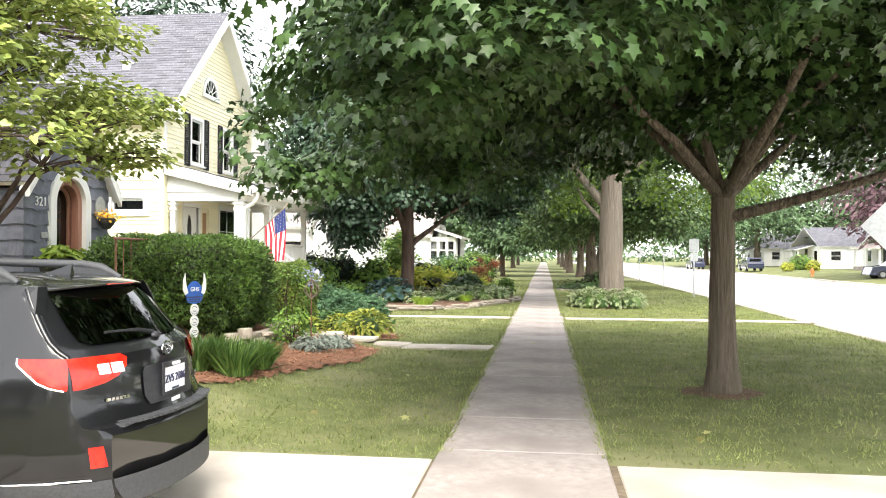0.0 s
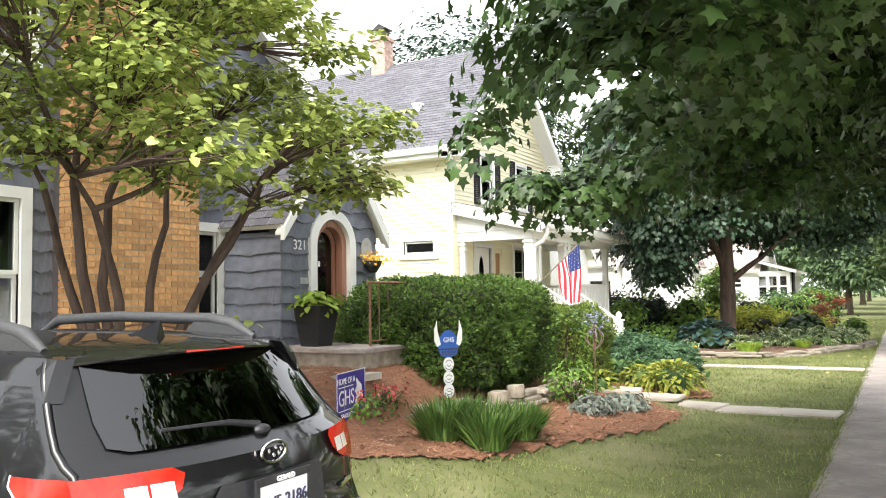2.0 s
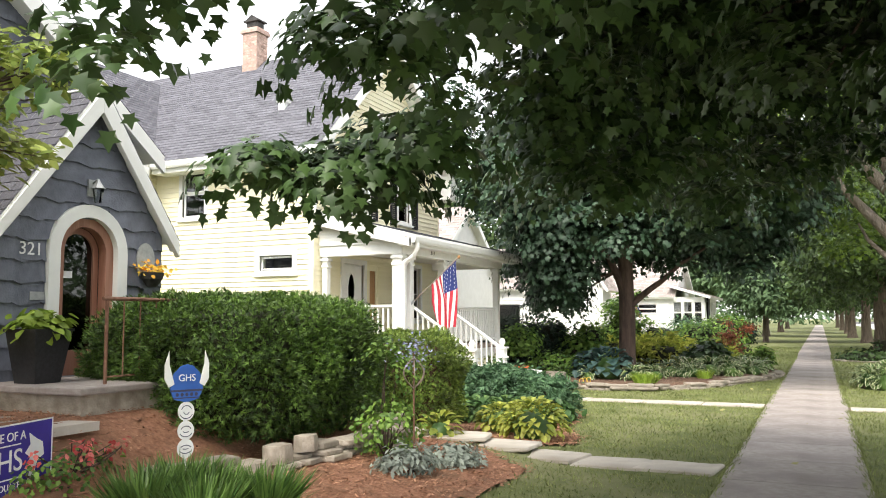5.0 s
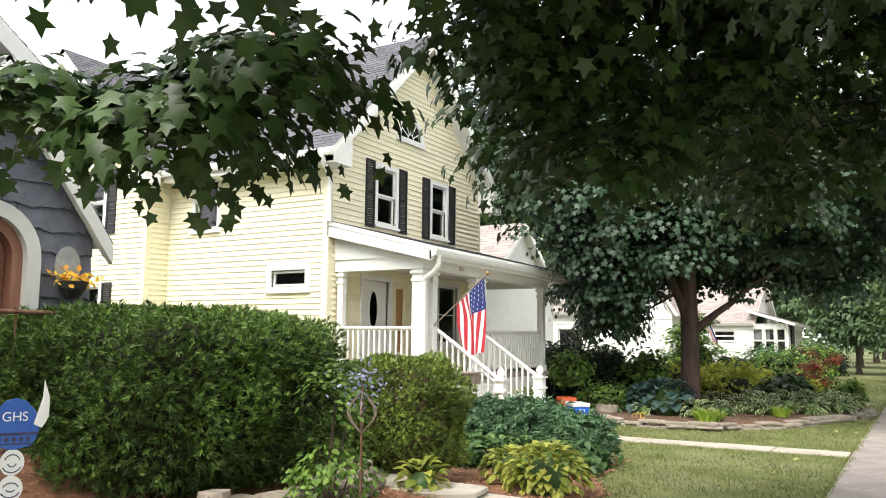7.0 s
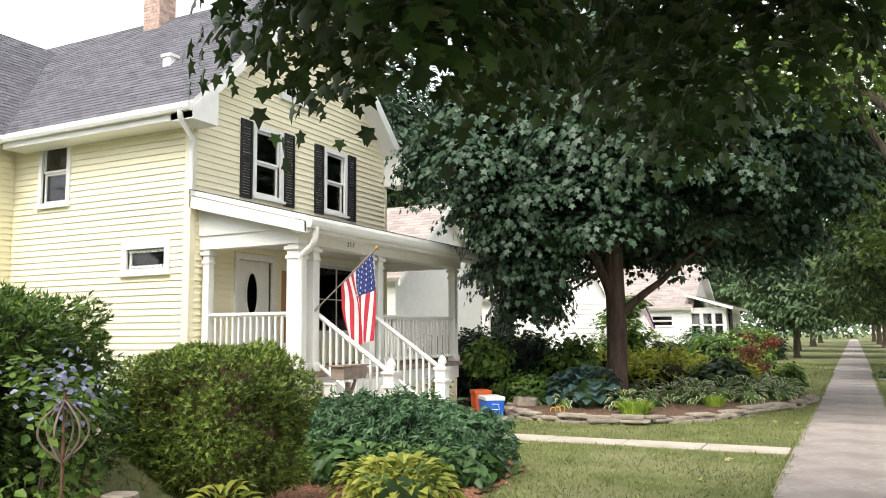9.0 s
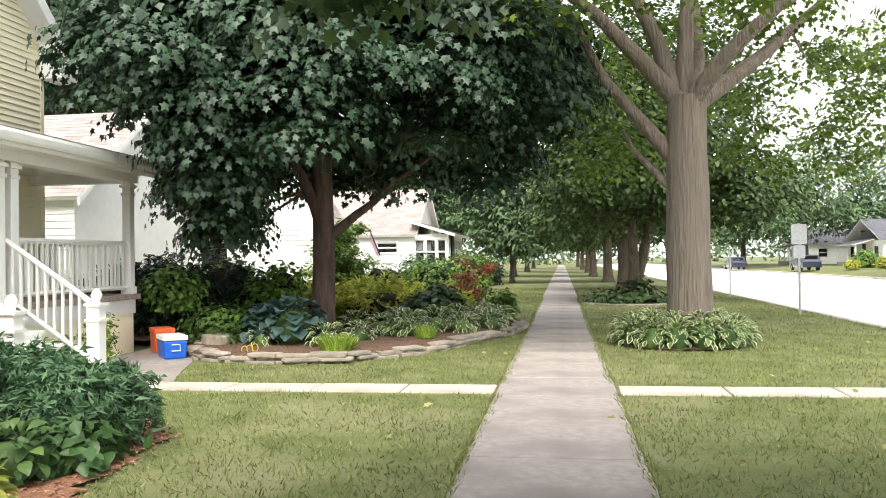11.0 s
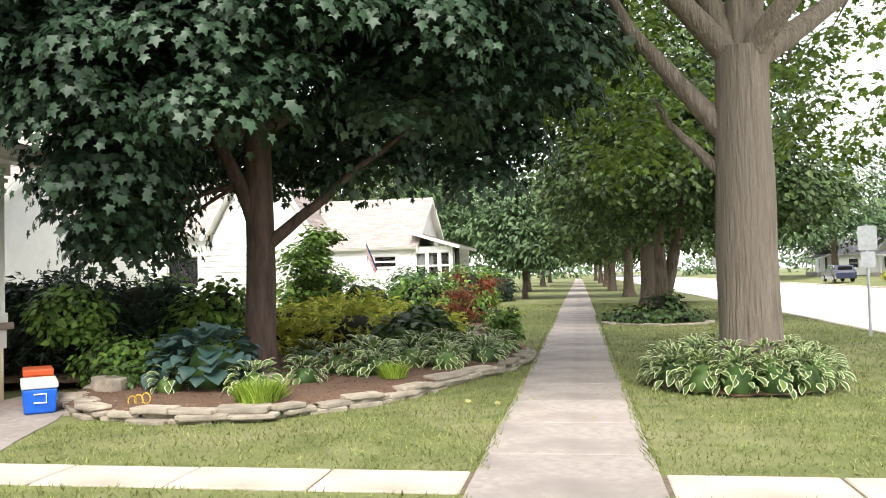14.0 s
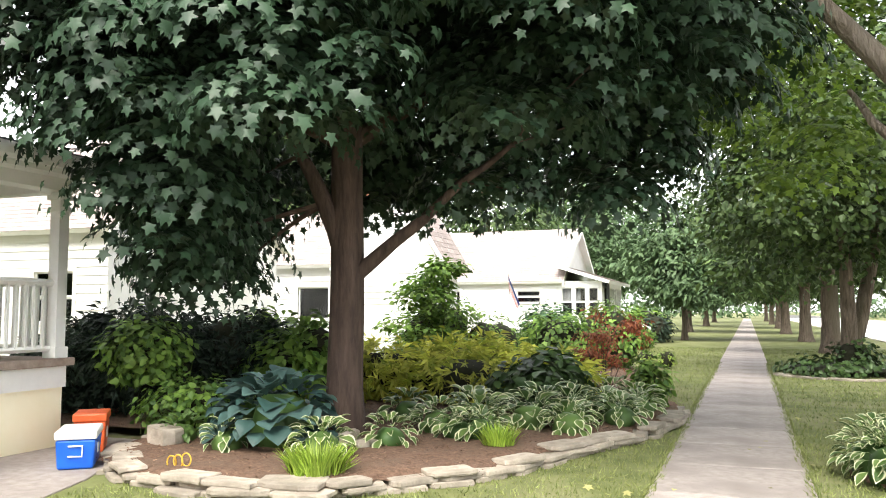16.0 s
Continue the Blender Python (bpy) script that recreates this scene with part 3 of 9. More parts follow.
def lettering(body, size, m, material, parent, name="lettering"):
    """Raised letters; local x along the line, y up, z outward, at pose m."""
    me = text_mesh(body, size)
    me.transform(m)
    return link(name, me, material, parent)


FACE_STREET = Matrix(((0, 0, 1, 0), (1, 0, 0, 0), (0, 1, 0, 0), (0, 0, 0, 1)))      # reads from +x
FACE_SOUTH = Matrix(((1, 0, 0, 0), (0, 0, -1, 0), (0, 1, 0, 0), (0, 0, 0, 1)))      # reads from -y

# ---- ground, road, pavement ----
xs = [-400, -150, -80, -45, -30, -22, -16] + [round(-12 + 0.4 * i, 2) for i in range(49)] + [7.36, 7.42, 9, 14, 20, 22.38, 22.44, 24, 27, 32, 45, 80, 160, 400]
xs = sorted(set(x for x in xs if x <= 7.3) | {7.36, 7.42, 9, 14, 20, 22.38, 22.44, 24, 27, 32, 45, 80, 160, 400})
ys = [-300, -120, -60, -30, -15, -8] + [round(-4 + 0.5 * i, 2) for i in range(97)] + [48, 52, 58, 66, 80, 100, 140, 220, 400, 900]
gv = [(x, y, ground_z(x, y) - 0.02) for y in ys for x in xs]
nx = len(xs)
gf = [(j * nx + i, j * nx + i + 1, (j + 1) * nx + i + 1, (j + 1) * nx + i) for j in range(len(ys) - 1) for i in range(nx - 1)]
tagged(Geo().add(gv, gf).obj("ground", M_SOIL_GRASS, smooth=True), "mown green lawn with pale dry patches", "lawn", kind="structure")


def slab_mesh(name, lx, ly, h, c=0.012):
    """Concrete slab, top at z = 0, with worn edges."""
    g = Geo()
    v = [(-lx / 2, -ly / 2, -h), (lx / 2, -ly / 2, -h), (lx / 2, ly / 2, -h), (-lx / 2, ly / 2, -h)]
    v += [(-lx / 2, -ly / 2, -c), (lx / 2, -ly / 2, -c), (lx / 2, ly / 2, -c), (-lx / 2, ly / 2, -c)]
    v += [(-lx / 2 + c, -ly / 2 + c, 0), (lx / 2 - c, -ly / 2 + c, 0), (lx / 2 - c, ly / 2 - c, 0), (-lx / 2 + c, ly / 2 - c, 0)]
    f = [(0, 1, 5, 4), (1, 2, 6, 5), (2, 3, 7, 6), (3, 0, 4, 7), (4, 5, 9, 8), (5, 6, 10, 9), (6, 7, 11, 10), (7, 4, 8, 11), (8, 9, 10, 11)]
    return g.add(v, f).mesh(name)


def piece(name, me, material, parent, m):
    if not me.materials:
        me.materials.append(material)
    ob = new(name, me)
    ob.parent = parent
    ob.matrix_parent_inverse = WORLD_OF.get(parent.name, Matrix()).inverted()
    ob.matrix_basis = m
    return ob


def bed_of(name, x0, x1, y0, y1, z, material, label):
    return tagged(Geo().box(x0, x1, y0, y1, z - 0.05, z).obj(name, material), label, name, kind="structure")


pavement = bed_of("pavement", -0.735, 0.735, -20, 200, -0.012, M_EARTH, "grey concrete sidewalk between mown lawns")
road = bed_of("road", 7.5, 22.2, -80, 400, -0.165, M_TAR, "wide sun-bleached concrete road")
drive = bed_of("driveway", -22, 7.5, 5.4, 10.36, -0.014, M_EARTH, "pale concrete driveway crossing the sidewalk")
path_house = bed_of("garden_path", -5.3, 7.45, 26.1, 26.74, -0.013, M_EARTH, "narrow pale concrete path from porch to kerb")
KERB_Z = -0.02


def kerb(x0, x1):
    g = Geo()
    g.wedge([(x0, -0.3), (x1, -0.3), (x1, KERB_Z - 0.03), (x1 - 0.03, KERB_Z), (x0 + 0.03, KERB_Z), (x0, KERB_Z - 0.03)], 1, -80, 400)
    tagged(g.obj("kerb", M_CONC_PALE), "low pale concrete kerb beside the road", "kerb", kind="structure")


kerb(7.34, 7.5)
kerb(22.2, 22.36)

# ---- wall and opening tools; face E looks to +x (a = y), face S looks to -y (a = x) ----


def fbox(g, face, plane, a0, a1, z0, z1, d0, d1):
    if face == "E":
        g.box(plane + d0, plane + d1, a0, a1, z0, z1)
    else:
        g.box(a0, a1, plane - d1, plane - d0, z0, z1)
    return g


def fpt(face, plane, a, z, d):
    return (plane + d, a, z) if face == "E" else (a, plane - d, z)


def wall_slab(name, parent, face, plane, a0, a1, z0, z1, holes, material, thick=0.2, gable=None):
    """Wall with through openings; gable: (peak a, peak z) adds the triangle above."""
    aa = sorted({a0, a1} | {v for h in holes for v in h[:2] if a0 < v < a1})
    zz = sorted({z0, z1} | {v for h in holes for v in h[2:4] if z0 < v < z1})
    na, nz = len(aa), len(zz)

    def solid(i, j):
        if not (0 <= i < na - 1 and 0 <= j < nz - 1):
            return False
        ca, cz = (aa[i] + aa[i + 1]) / 2, (zz[j] + zz[j + 1]) / 2
        return not any(h[0] < ca < h[1] and h[2] < cz < h[3] for h in holes)
    V, F, index = [], [], {}

    def at(i, j, d):
        if (i, j, d) not in index:
            index[(i, j, d)] = len(V)
            a, z = (aa[i], zz[j]) if i >= 0 else gable
            V.append(fpt(face, plane, a, z, -thick * d))
        return index[(i, j, d)]
    for i in range(na - 1):
        for j in range(nz - 1):
            if solid(i, j):
                F += [tuple(at(i + p, j + q, 0) for p, q in ((0, 0), (1, 0), (1, 1), (0, 1))), tuple(at(i + p, j + q, 1) for p, q in ((0, 0), (0, 1), (1, 1), (1, 0)))]
                for di, dj, (p, q), (u, w) in ((-1, 0, (0, 1), (0, 0)), (1, 0, (1, 0), (1, 1)), (0, -1, (0, 0), (1, 0)), (0, 1, (1, 1), (0, 1))):
                    if not solid(i + di, j + dj) and not (gable and dj == 1 and j == nz - 2):
                        F.append((at(i + p, j + q, 0), at(i + p, j + q, 1), at(i + u, j + w, 1), at(i + u, j + w, 0)))
    if gable:
        top = nz - 1
        for i in range(na - 1):
            F += [(at(i, top, 0), at(i + 1, top, 0), at(-1, -1, 0)), (at(i + 1, top, 1), at(i, top, 1), at(-1, -1, 1))]
        for i in (0, na - 1):
            F.append((at(i, top, 0), at(i, top, 1), at(-1, -1, 1), at(-1, -1, 0)))
    g = Geo().add(V, F)
    return part(name, g, material, parent)


def board_mesh(name, face, wavy=False):
    """Lap board of unit length and height, thick at its lower edge."""
    n = 10 if wavy else 1
    v, f = [], []
    for i in range(n + 1):
        a = i / n
        w = (0.07 * math.sin(a * 9.4) + 0.05 * math.sin(a * 21 + 1)) if wavy else 0.0
        for d, z in ((0.0, 1.06), (0.005, 1.06), (0.030, w), (0.0, w)):
            v.append((d, a, z) if face == "E" else (a, -d, z))
    for i in range(n):
        k = 4 * i
        for s in range(3):
            f.append((k + s, k + s + 1, k + s + 5, k + s + 4))
    f += [(0, 1, 2, 3), (4 * n + 3, 4 * n + 2, 4 * n + 1, 4 * n)]
    return Geo().add(v, f).mesh(name)


BOARD = {(f, w): board_mesh("board", f, w) for f in "ES" for w in (False, True)}


def boards(parent, face, plane, a0, a1, z0, z1, step, holes, material, name, span=None, wavy=False, length=9.0):
    """Courses of boards, split round openings; span(z) limits a course (gables)."""
    me = BOARD[(face, wavy)]
    if me.materials and me.materials[0] != material:
        me = me.copy()
        me.materials.clear()
    row = 0
    z = z0
    while z < z1 - 0.02:
        h = min(step, z1 - z)
        lo, hi = (a0, a1) if span is None else span(z + h * 0.5)
        cuts = [(lo, hi)]
        for b0, b1, y0, y1 in holes:
            if z + h > y0 + 0.01 and z < y1 - 0.01:
                cuts = [s for c0, c1 in cuts for s in ((c0, min(c1, b0)), (max(c0, b1), c1)) if s[1] - s[0] > 0.03]
        for c0, c1 in cuts:
            s = c0
            while s < c1 - 0.03:
                e = min(c1, s + length * (0.7 + 0.5 * random.random()))
                if c1 - e < 0.15:
                    e = c1
                at = Matrix.Translation((plane, s, z) if face == "E" else (s, plane, z))
                piece(name, me, material, parent, at @ Matrix.Diagonal((1, e - s, h, 1) if face == "E" else (e - s, 1, h, 1)))
                s = e
        z += step
        row += 1


def window(parent, face, plane, a0, a1, z0, z1, trim=0.10, sashes=2, name="window", material=None, glass=None, curtain=True, muntins=(0, 0), sill=True, room=True, label=""):
    """Opening a0..a1, z0..z1: trim, sashes, panes, sill; a box behind has the room's darkness in its colour."""
    material = material or M_WHITE
    g = Geo()
    for b in ((a0 - trim, a0, z0 - trim * 0.6, z1 + trim), (a1, a1 + trim, z0 - trim * 0.6, z1 + trim), (a0, a1, z1, z1 + trim), (a0, a1, z0 - trim * 0.6, z0)):
        fbox(g, face, plane, *b, -0.06, 0.045)
    w = part(name, g, material, parent, label)
    s = 0.045
    for i in range(sashes):
        q0, q1 = z0 + (z1 - z0) * i / sashes, z0 + (z1 - z0) * (i + 1) / sashes
        g = Geo()
        d = -0.05 + 0.03 * i
        for b in ((a0, a0 + s, q0, q1), (a1 - s, a1, q0, q1), (a0 + s, a1 - s, q0, q0 + s), (a0 + s, a1 - s, q1 - s, q1)):
            fbox(g, face, plane, *b, d - 0.03, d + 0.01)
        for k in range(muntins[0]):
            c = a0 + s + (a1 - a0 - 2 * s) * (k + 1) / (muntins[0] + 1)
            fbox(g, face, plane, c - 0.01, c + 0.01, q0 + s, q1 - s, d - 0.02, d)
        for k in range(muntins[1]):
            c = q0 + s + (q1 - q0 - 2 * s) * (k + 1) / (muntins[1] + 1)
            fbox(g, face, plane, a0 + s, a1 - s, c - 0.01, c + 0.01, d - 0.02, d)
        part("sash", g, material, w)
        p = part("pane", fbox(Geo(), face, plane, a0 + s, a1 - s, q0 + s, q1 - s, d - 0.014, d - 0.008), glass or M_GLASS, w)
        p.visible_shadow = False
    if sill:
        part("sill", fbox(Geo(), face, plane, a0 - trim - 0.02, a1 + trim + 0.02, z0 - trim * 0.6 - 0.05, z0 - trim * 0.6 + 0.003, 0.0, 0.09), material, w)
    if curtain:
        g = Geo()
        n = 14
        hi = z1 - 0.02
        lo = z0 + (z1 - z0) * (0.5 if curtain == "half" else 0.02)
        v = [fpt(face, plane, a0 + (a1 - a0) * i / n, z, -0.14 - 0.02 * math.sin(i * 2.4)) for z in (lo, hi) for i in range(n + 1)]
        g.add(v, [(i, i + 1, n + 2 + i, n + 1 + i) for i in range(n)])
        part("curtain", g, M_CURTAIN, w, smooth=True)
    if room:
        # closed box painted near-black in place of an unlit room
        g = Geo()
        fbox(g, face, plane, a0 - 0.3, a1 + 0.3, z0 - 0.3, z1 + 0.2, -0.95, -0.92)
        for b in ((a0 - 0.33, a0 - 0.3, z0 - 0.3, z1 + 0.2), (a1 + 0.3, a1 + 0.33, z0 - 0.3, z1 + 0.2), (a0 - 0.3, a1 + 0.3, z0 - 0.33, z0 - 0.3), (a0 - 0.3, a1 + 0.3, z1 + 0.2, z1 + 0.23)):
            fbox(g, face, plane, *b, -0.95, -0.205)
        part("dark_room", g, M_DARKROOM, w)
    return w


def shutter(parent, face, plane, a0, a1, z0, z1):
    g = Geo()
    s = 0.045
    for b in ((a0, a0 + s, z0, z1), (a1 - s, a1, z0, z1), (a0 + s, a1 - s, z0, z0 + s), (a0 + s, a1 - s, z1 - s, z1), (a0 + s, a1 - s, (z0 + z1) / 2 - s / 2, (z0 + z1) / 2 + s / 2)):
        fbox(g, face, plane, *b, 0.022, 0.055)
    n = int((z1 - z0) / 0.055)
    for i in range(n):
        z = z0 + s + (z1 - z0 - 2 * s) * i / n
        fbox(g, face, plane, a0 + s, a1 - s, z, z + 0.036, 0.022, 0.044)
    return part("shutter", g, M_BLACK, parent, "black louvred shutter")


def shingles(parent, o, u, v, lu, lv, material, step=0.14, tab=0.3, lift=0.012, name="shingles"):
    """Courses of asphalt tabs on a slope: o corner, u along the eave, v up the slope."""
    o, u, v = Vector(o), Vector(u).normalized(), Vector(v).normalized()
    n = u.cross(v).normalized()
    if n.z < 0:
        n = -n
    V, F = [], []
    r = 0
    while r * step < lv:
        b0, b1 = r * step, min(lv, (r + 1) * step + 0.03)
        s = -tab * (0.5 if r % 2 else 0.0) - tab * random.random() * 0.15
        while s < lu:
            c0, c1 = max(0, s + 0.004), min(lu, s + tab - 0.004)
            if c1 - c0 > 0.02:
                k = len(V)
                h = lift * (0.8 + 0.5 * random.random())
                for c, b, q in ((c0, b0, 0), (c1, b0, 0), (c1, b0, h), (c0, b0, h), (c1, b1, 0.002), (c0, b1, 0.002)):
                    V.append(tuple(o + u * c + v * b + n * q))
                F += [(k, k + 1, k + 2, k + 3), (k + 3, k + 2, k + 4, k + 5)]
            s += tab
        r += 1
    ob = Geo().add(V, F).obj(name, material, parent)
    return tagged(ob, kind="stuff")


def slope_roof(parent, e0, e1, r1, r0, thick, m_edge, m_shingle, name="roof", step=0.14, tab=0.3):
    """One roof slope: eave e0-e1, ridge r0-r1 (corner by corner)."""
    e0, e1, r0, r1 = map(Vector, (e0, e1, r0, r1))
    n = (e1 - e0).cross(r0 - e0).normalized()
    if n.z < 0:
        n = -n
    v = [p - n * q for q in (thick, 0.0) for p in (e0, e1, r1, r0)]
    ob = part(name, Geo().add(v, [(3, 2, 1, 0), (4, 5, 6, 7), (0, 1, 5, 4), (1, 2, 6, 5), (2, 3, 7, 6), (3, 0, 4, 7)]), m_edge, parent)
    shingles(ob, e0 + n * 0.002, e1 - e0, r0 - e0, (e1 - e0).length, (r0 - e0).length, m_shingle, step, tab)
    return ob


def brick_face(g, face, plane, a0, a1, z0, z1, bl=0.2, bh=0.067, j=0.011):
    z, row = z0, 0
    while z + bh * 0.6 < z1:
        s = a0 - (bl + j) * (0.5 if row % 2 else 0)
        while s < a1:
            c0, c1 = max(a0, s), min(a1, s + bl)
            if c1 - c0 > 0.03:
                fbox(g, face, plane, c0, c1, z, min(z1, z + bh), -0.02, 0.007 + 0.004 * random.random())
            s += bl + j
        z += bh + j
        row += 1
    return g


# ---- pale yellow house ----
HX, HY0, HY1, HYC = -10.07, 24.17, 30.80, 27.48
EAVE_Z, RIDGE_Z = 5.66, 9.28
house = thing("house", (-13.5, 27.5, 0), "two-storey pale yellow clapboard house with white porch and grey roof", "house")
front_holes = [(25.86, 26.60, 4.44, 5.70), (28.22, 28.92, 4.44, 5.72), (27.95, 29.55, 1.75, 3.20), (25.42, 26.38, 1.12, 3.12), (26.72, 27.02, 1.55, 3.0)]
side_holes = [(-13.95, -13.24, 4.30, 5.50), (-11.55, -10.62, 2.90, 3.26)]
SLOPE = (RIDGE_Z - EAVE_Z) / (HYC - 23.66)


def gable_span(z):
    if z < 5.9:
        return HY0, HY1
    k = (RIDGE_Z - 0.12 - z) / SLOPE
    return HYC - min(k, HYC - HY0), HYC + min(k, HYC - HY0)


part("foundation", Geo().box(-20.4, HX - 0.03, HY0 + 0.03, HY1 - 0.03, -0.1, 0.75), M_CONC, house, "grey concrete foundation")
wall_slab("wall", house, "E", HX, HY0, HY1, 0.75, 6.0, front_holes, M_SIDING, gable=(HYC, RIDGE_Z - 0.15))
wall_slab("wall", house, "S", HY0 - 0.002, -20.4, HX, 0.75, 5.75, side_holes, M_SIDING)
part("wall", Geo().box(-20.4, HX - 0.21, HY1 - 0.2, HY1, 0.75, 5.7), M_SIDING, house)
part("wall", Geo().box(-20.6, -20.4, HY0, HY1, 0.75, 5.7), M_SIDING, house)
trimmed = [(h[0] - 0.1, h[1] + 0.1, h[2] - 0.06, h[3] + 0.1) for h in front_holes]
boards(house, "E", HX, HY0 + 0.1, HY1 - 0.1, 1.1, 9.1, 0.12, trimmed + [(25.3, 26.5, 1.1, 3.2)], M_SIDING, "clapboard", span=gable_span)
boards(house, "S", HY0 - 0.002, -14.75, HX - 0.12, 0.75, 5.5, 0.12, [(h[0] - 0.1, h[1] + 0.1, h[2] - 0.06, h[3] + 0.1) for h in side_holes], M_SIDING, "clapboard")
for a in (HY0, HY1 - 0.1):
    part("corner_board", Geo().box(HX, HX + 0.03, a, a + 0.1, 0.75, 5.7), M_SIDING, house)
part("corner_board", Geo().box(HX - 0.12, HX + 0.03, HY0 - 0.03, HY0 - 0.003, 0.75, 5.5), M_SIDING, house)
w1 = window(house, "E", HX, *front_holes[0], label="white double-hung window with pale curtains")
w2 = window(house, "E", HX, *front_holes[1], curtain="half", label="white double-hung window with dark panes")
for a in (25.40, 26.72, 27.76, 29.04):
    shutter(house, "E", HX, a, a + 0.33, 4.30, 5.82)
window(house, "S", HY0 - 0.002, *side_holes[0], curtain="half", label="white double-hung side window")
leaded = window(house, "S", HY0 - 0.002, *side_holes[1], sashes=1, curtain=False, trim=0.13, label="small wide window with white lattice border")
for i in range(12):
    a = -11.52 + i * 0.077
    for z in (2.945, 3.215):
        part("lattice_block", fbox(Geo(), "S", HY0, a, a + 0.04, z - 0.02, z + 0.02, -0.04, 0.0), M_WHITE, leaded)
window(house, "E", HX, *front_holes[2], sashes=1, curtain=False, muntins=(1, 1), label="dark picture window on the porch")
g = Geo().box(HX - 0.05, HX - 0.02, 26.72, 27.02, 1.55, 3.0)
part("side_panel", g, M_OAK, house, "orange-brown wooden panel beside the door")
# half-round attic window
g = Geo()
for i in range(12):
    a0, a1 = math.pi * i / 12, math.pi * (i + 1) / 12
    q = [(HYC - 0.3 + math.cos(a) * r, 6.62 + math.sin(a) * r) for a, r in ((a0, 0.46), (a1, 0.46), (a1, 0.58), (a0, 0.58))]
    g.wedge(q, 0, HX + 0.02, HX + 0.07)
fbox(g, "E", HX, HYC - 0.92, HYC + 0.32, 6.50, 6.62, 0.02, 0.09)
hr = part("attic_window", g, M_WHITE, house, "half-round white attic window with fan muntins")
g = Geo()
pts = [(HYC - 0.3 + math.cos(math.pi * i / 16) * 0.46, 6.62 + math.sin(math.pi * i / 16) * 0.46) for i in range(17)]
g.wedge(pts, 0, HX + 0.024, HX + 0.03)
part("pane", g, M_GLASS_D, hr)
g = Geo()
for a in (0.52, 1.05, 1.57, 2.09, 2.62):
    c, s = math.cos(a), math.sin(a)
    g.tube([(HX + 0.04, HYC - 0.3 + c * 0.12, 6.62 + s * 0.12), (HX + 0.04, HYC - 0.3 + c * 0.46, 6.62 + s * 0.46)], 0.013, 5)
g.tube([(HX + 0.04, HYC - 0.3 + math.cos(math.pi * i / 8) * 0.13, 6.62 + math.sin(math.pi * i / 8) * 0.13) for i in range(9)], 0.013, 5)
part("muntins", g, M_WHITE, hr)
# roof, eaves, gutters
XF, XB = -9.58, -20.9
slope_roof(house, (XF, 23.66, EAVE_Z), (XB, 23.66, EAVE_Z), (XB, HYC, RIDGE_Z), (XF, HYC, RIDGE_Z), 0.14, M_WHITE, M_SHINGLE)
slope_roof(house, (XB, 31.30, EAVE_Z), (XF, 31.30, EAVE_Z), (XF, HYC, RIDGE_Z), (XB, HYC, RIDGE_Z), 0.14, M_WHITE, M_SHINGLE)
for s in (-1, 1):
    y0 = HYC + s * 3.82
    g = Geo().wedge([(y0, EAVE_Z - 0.30), (HYC, RIDGE_Z - 0.36), (HYC, RIDGE_Z - 0.15), (y0, EAVE_Z - 0.12)], 0, XF - 0.03, XF + 0.012)
    part("rake_board", g, M_WHITE, house)
    part("rake_soffit", Geo().wedge([(y0, EAVE_Z - 0.17), (HYC, RIDGE_Z - 0.19), (HYC, RIDGE_Z - 0.15), (y0, EAVE_Z - 0.14)], 0, HX, XF - 0.031), M_WHITE, house)
    ya, yb = (y0, y0 + 0.62) if s < 0 else (y0 - 0.62, y0)
    g = Geo().wedge([(ya, 5.34), (yb, 5.34), (yb, 5.62 + (0.45 if s < 0 else 0.0)), (ya, 5.60 + (0.45 if s > 0 else 0))], 0, HX + 0.001, XF + 0.004)
    part("eave_return", g, M_WHITE, house)
part("soffit", Geo().box(-14.5, HX + 0.0, 23.70, HY0 - 0.004, 5.36, 5.40), M_WHITE, house)
part("fascia", Geo().box(-14.5, XF - 0.002, 23.66, 23.70, 5.36, 5.60), M_WHITE, house)
part("gutter", Geo().wedge([(23.54, 5.60), (23.655, 5.60), (23.655, 5.47), (23.57, 5.47), (23.545, 5.52)], 0, -14.6, XF), M_WHITE, house, "white eave gutter")
sp = [(-9.86, 23.6, 5.48), (-9.86, 23.62, 5.36), (-10.0, 24.05, 5.10), (-10.03, 24.06, 4.9), (-10.03, 24.06, 4.22)]
g = Geo().tube([(x + 0.06, y - 0.0, z) for x, y, z in sp], 0.05, 8)
part("downspout", g, M_WHITE, house, smooth=True)
part("roof_vent", Geo().box(-11.75, -11.55, 25.05, 25.25, 6.75, 7.22).box(-11.78, -11.52, 25.02, 25.28, 7.18, 7.24), M_WHITE, house, "white roof vent pipe")
# wing with its own gable
WX0, WX1, WY, WXC, WZ = -20.6, -14.85, 23.55, -17.72, 8.95
wing_holes = [(-17.75, -17.10, 4.35, 5.75), (-16.95, -16.40, 4.35, 5.75), (-17.75, -17.10, 1.9, 3.0), (-16.95, -16.40, 1.9, 3.0)]
wall_slab("wall", house, "S", WY, WX0, WX1, 0.3, 5.75, wing_holes, M_SIDING, gable=(WXC, WZ - 0.2))
part("wall", Geo().box(WX1 - 0.2, WX1 - 0.002, WY + 0.2, HY0 - 0.2, 0.3, 5.6), M_SIDING, house)


def wing_span(z):
    if z < 5.7:
        return WX0 + 0.1, WX1 - 0.1
    k = (WZ - 0.25 - z)
    return WXC - min(k, 2.8), WXC + min(k, 2.8)


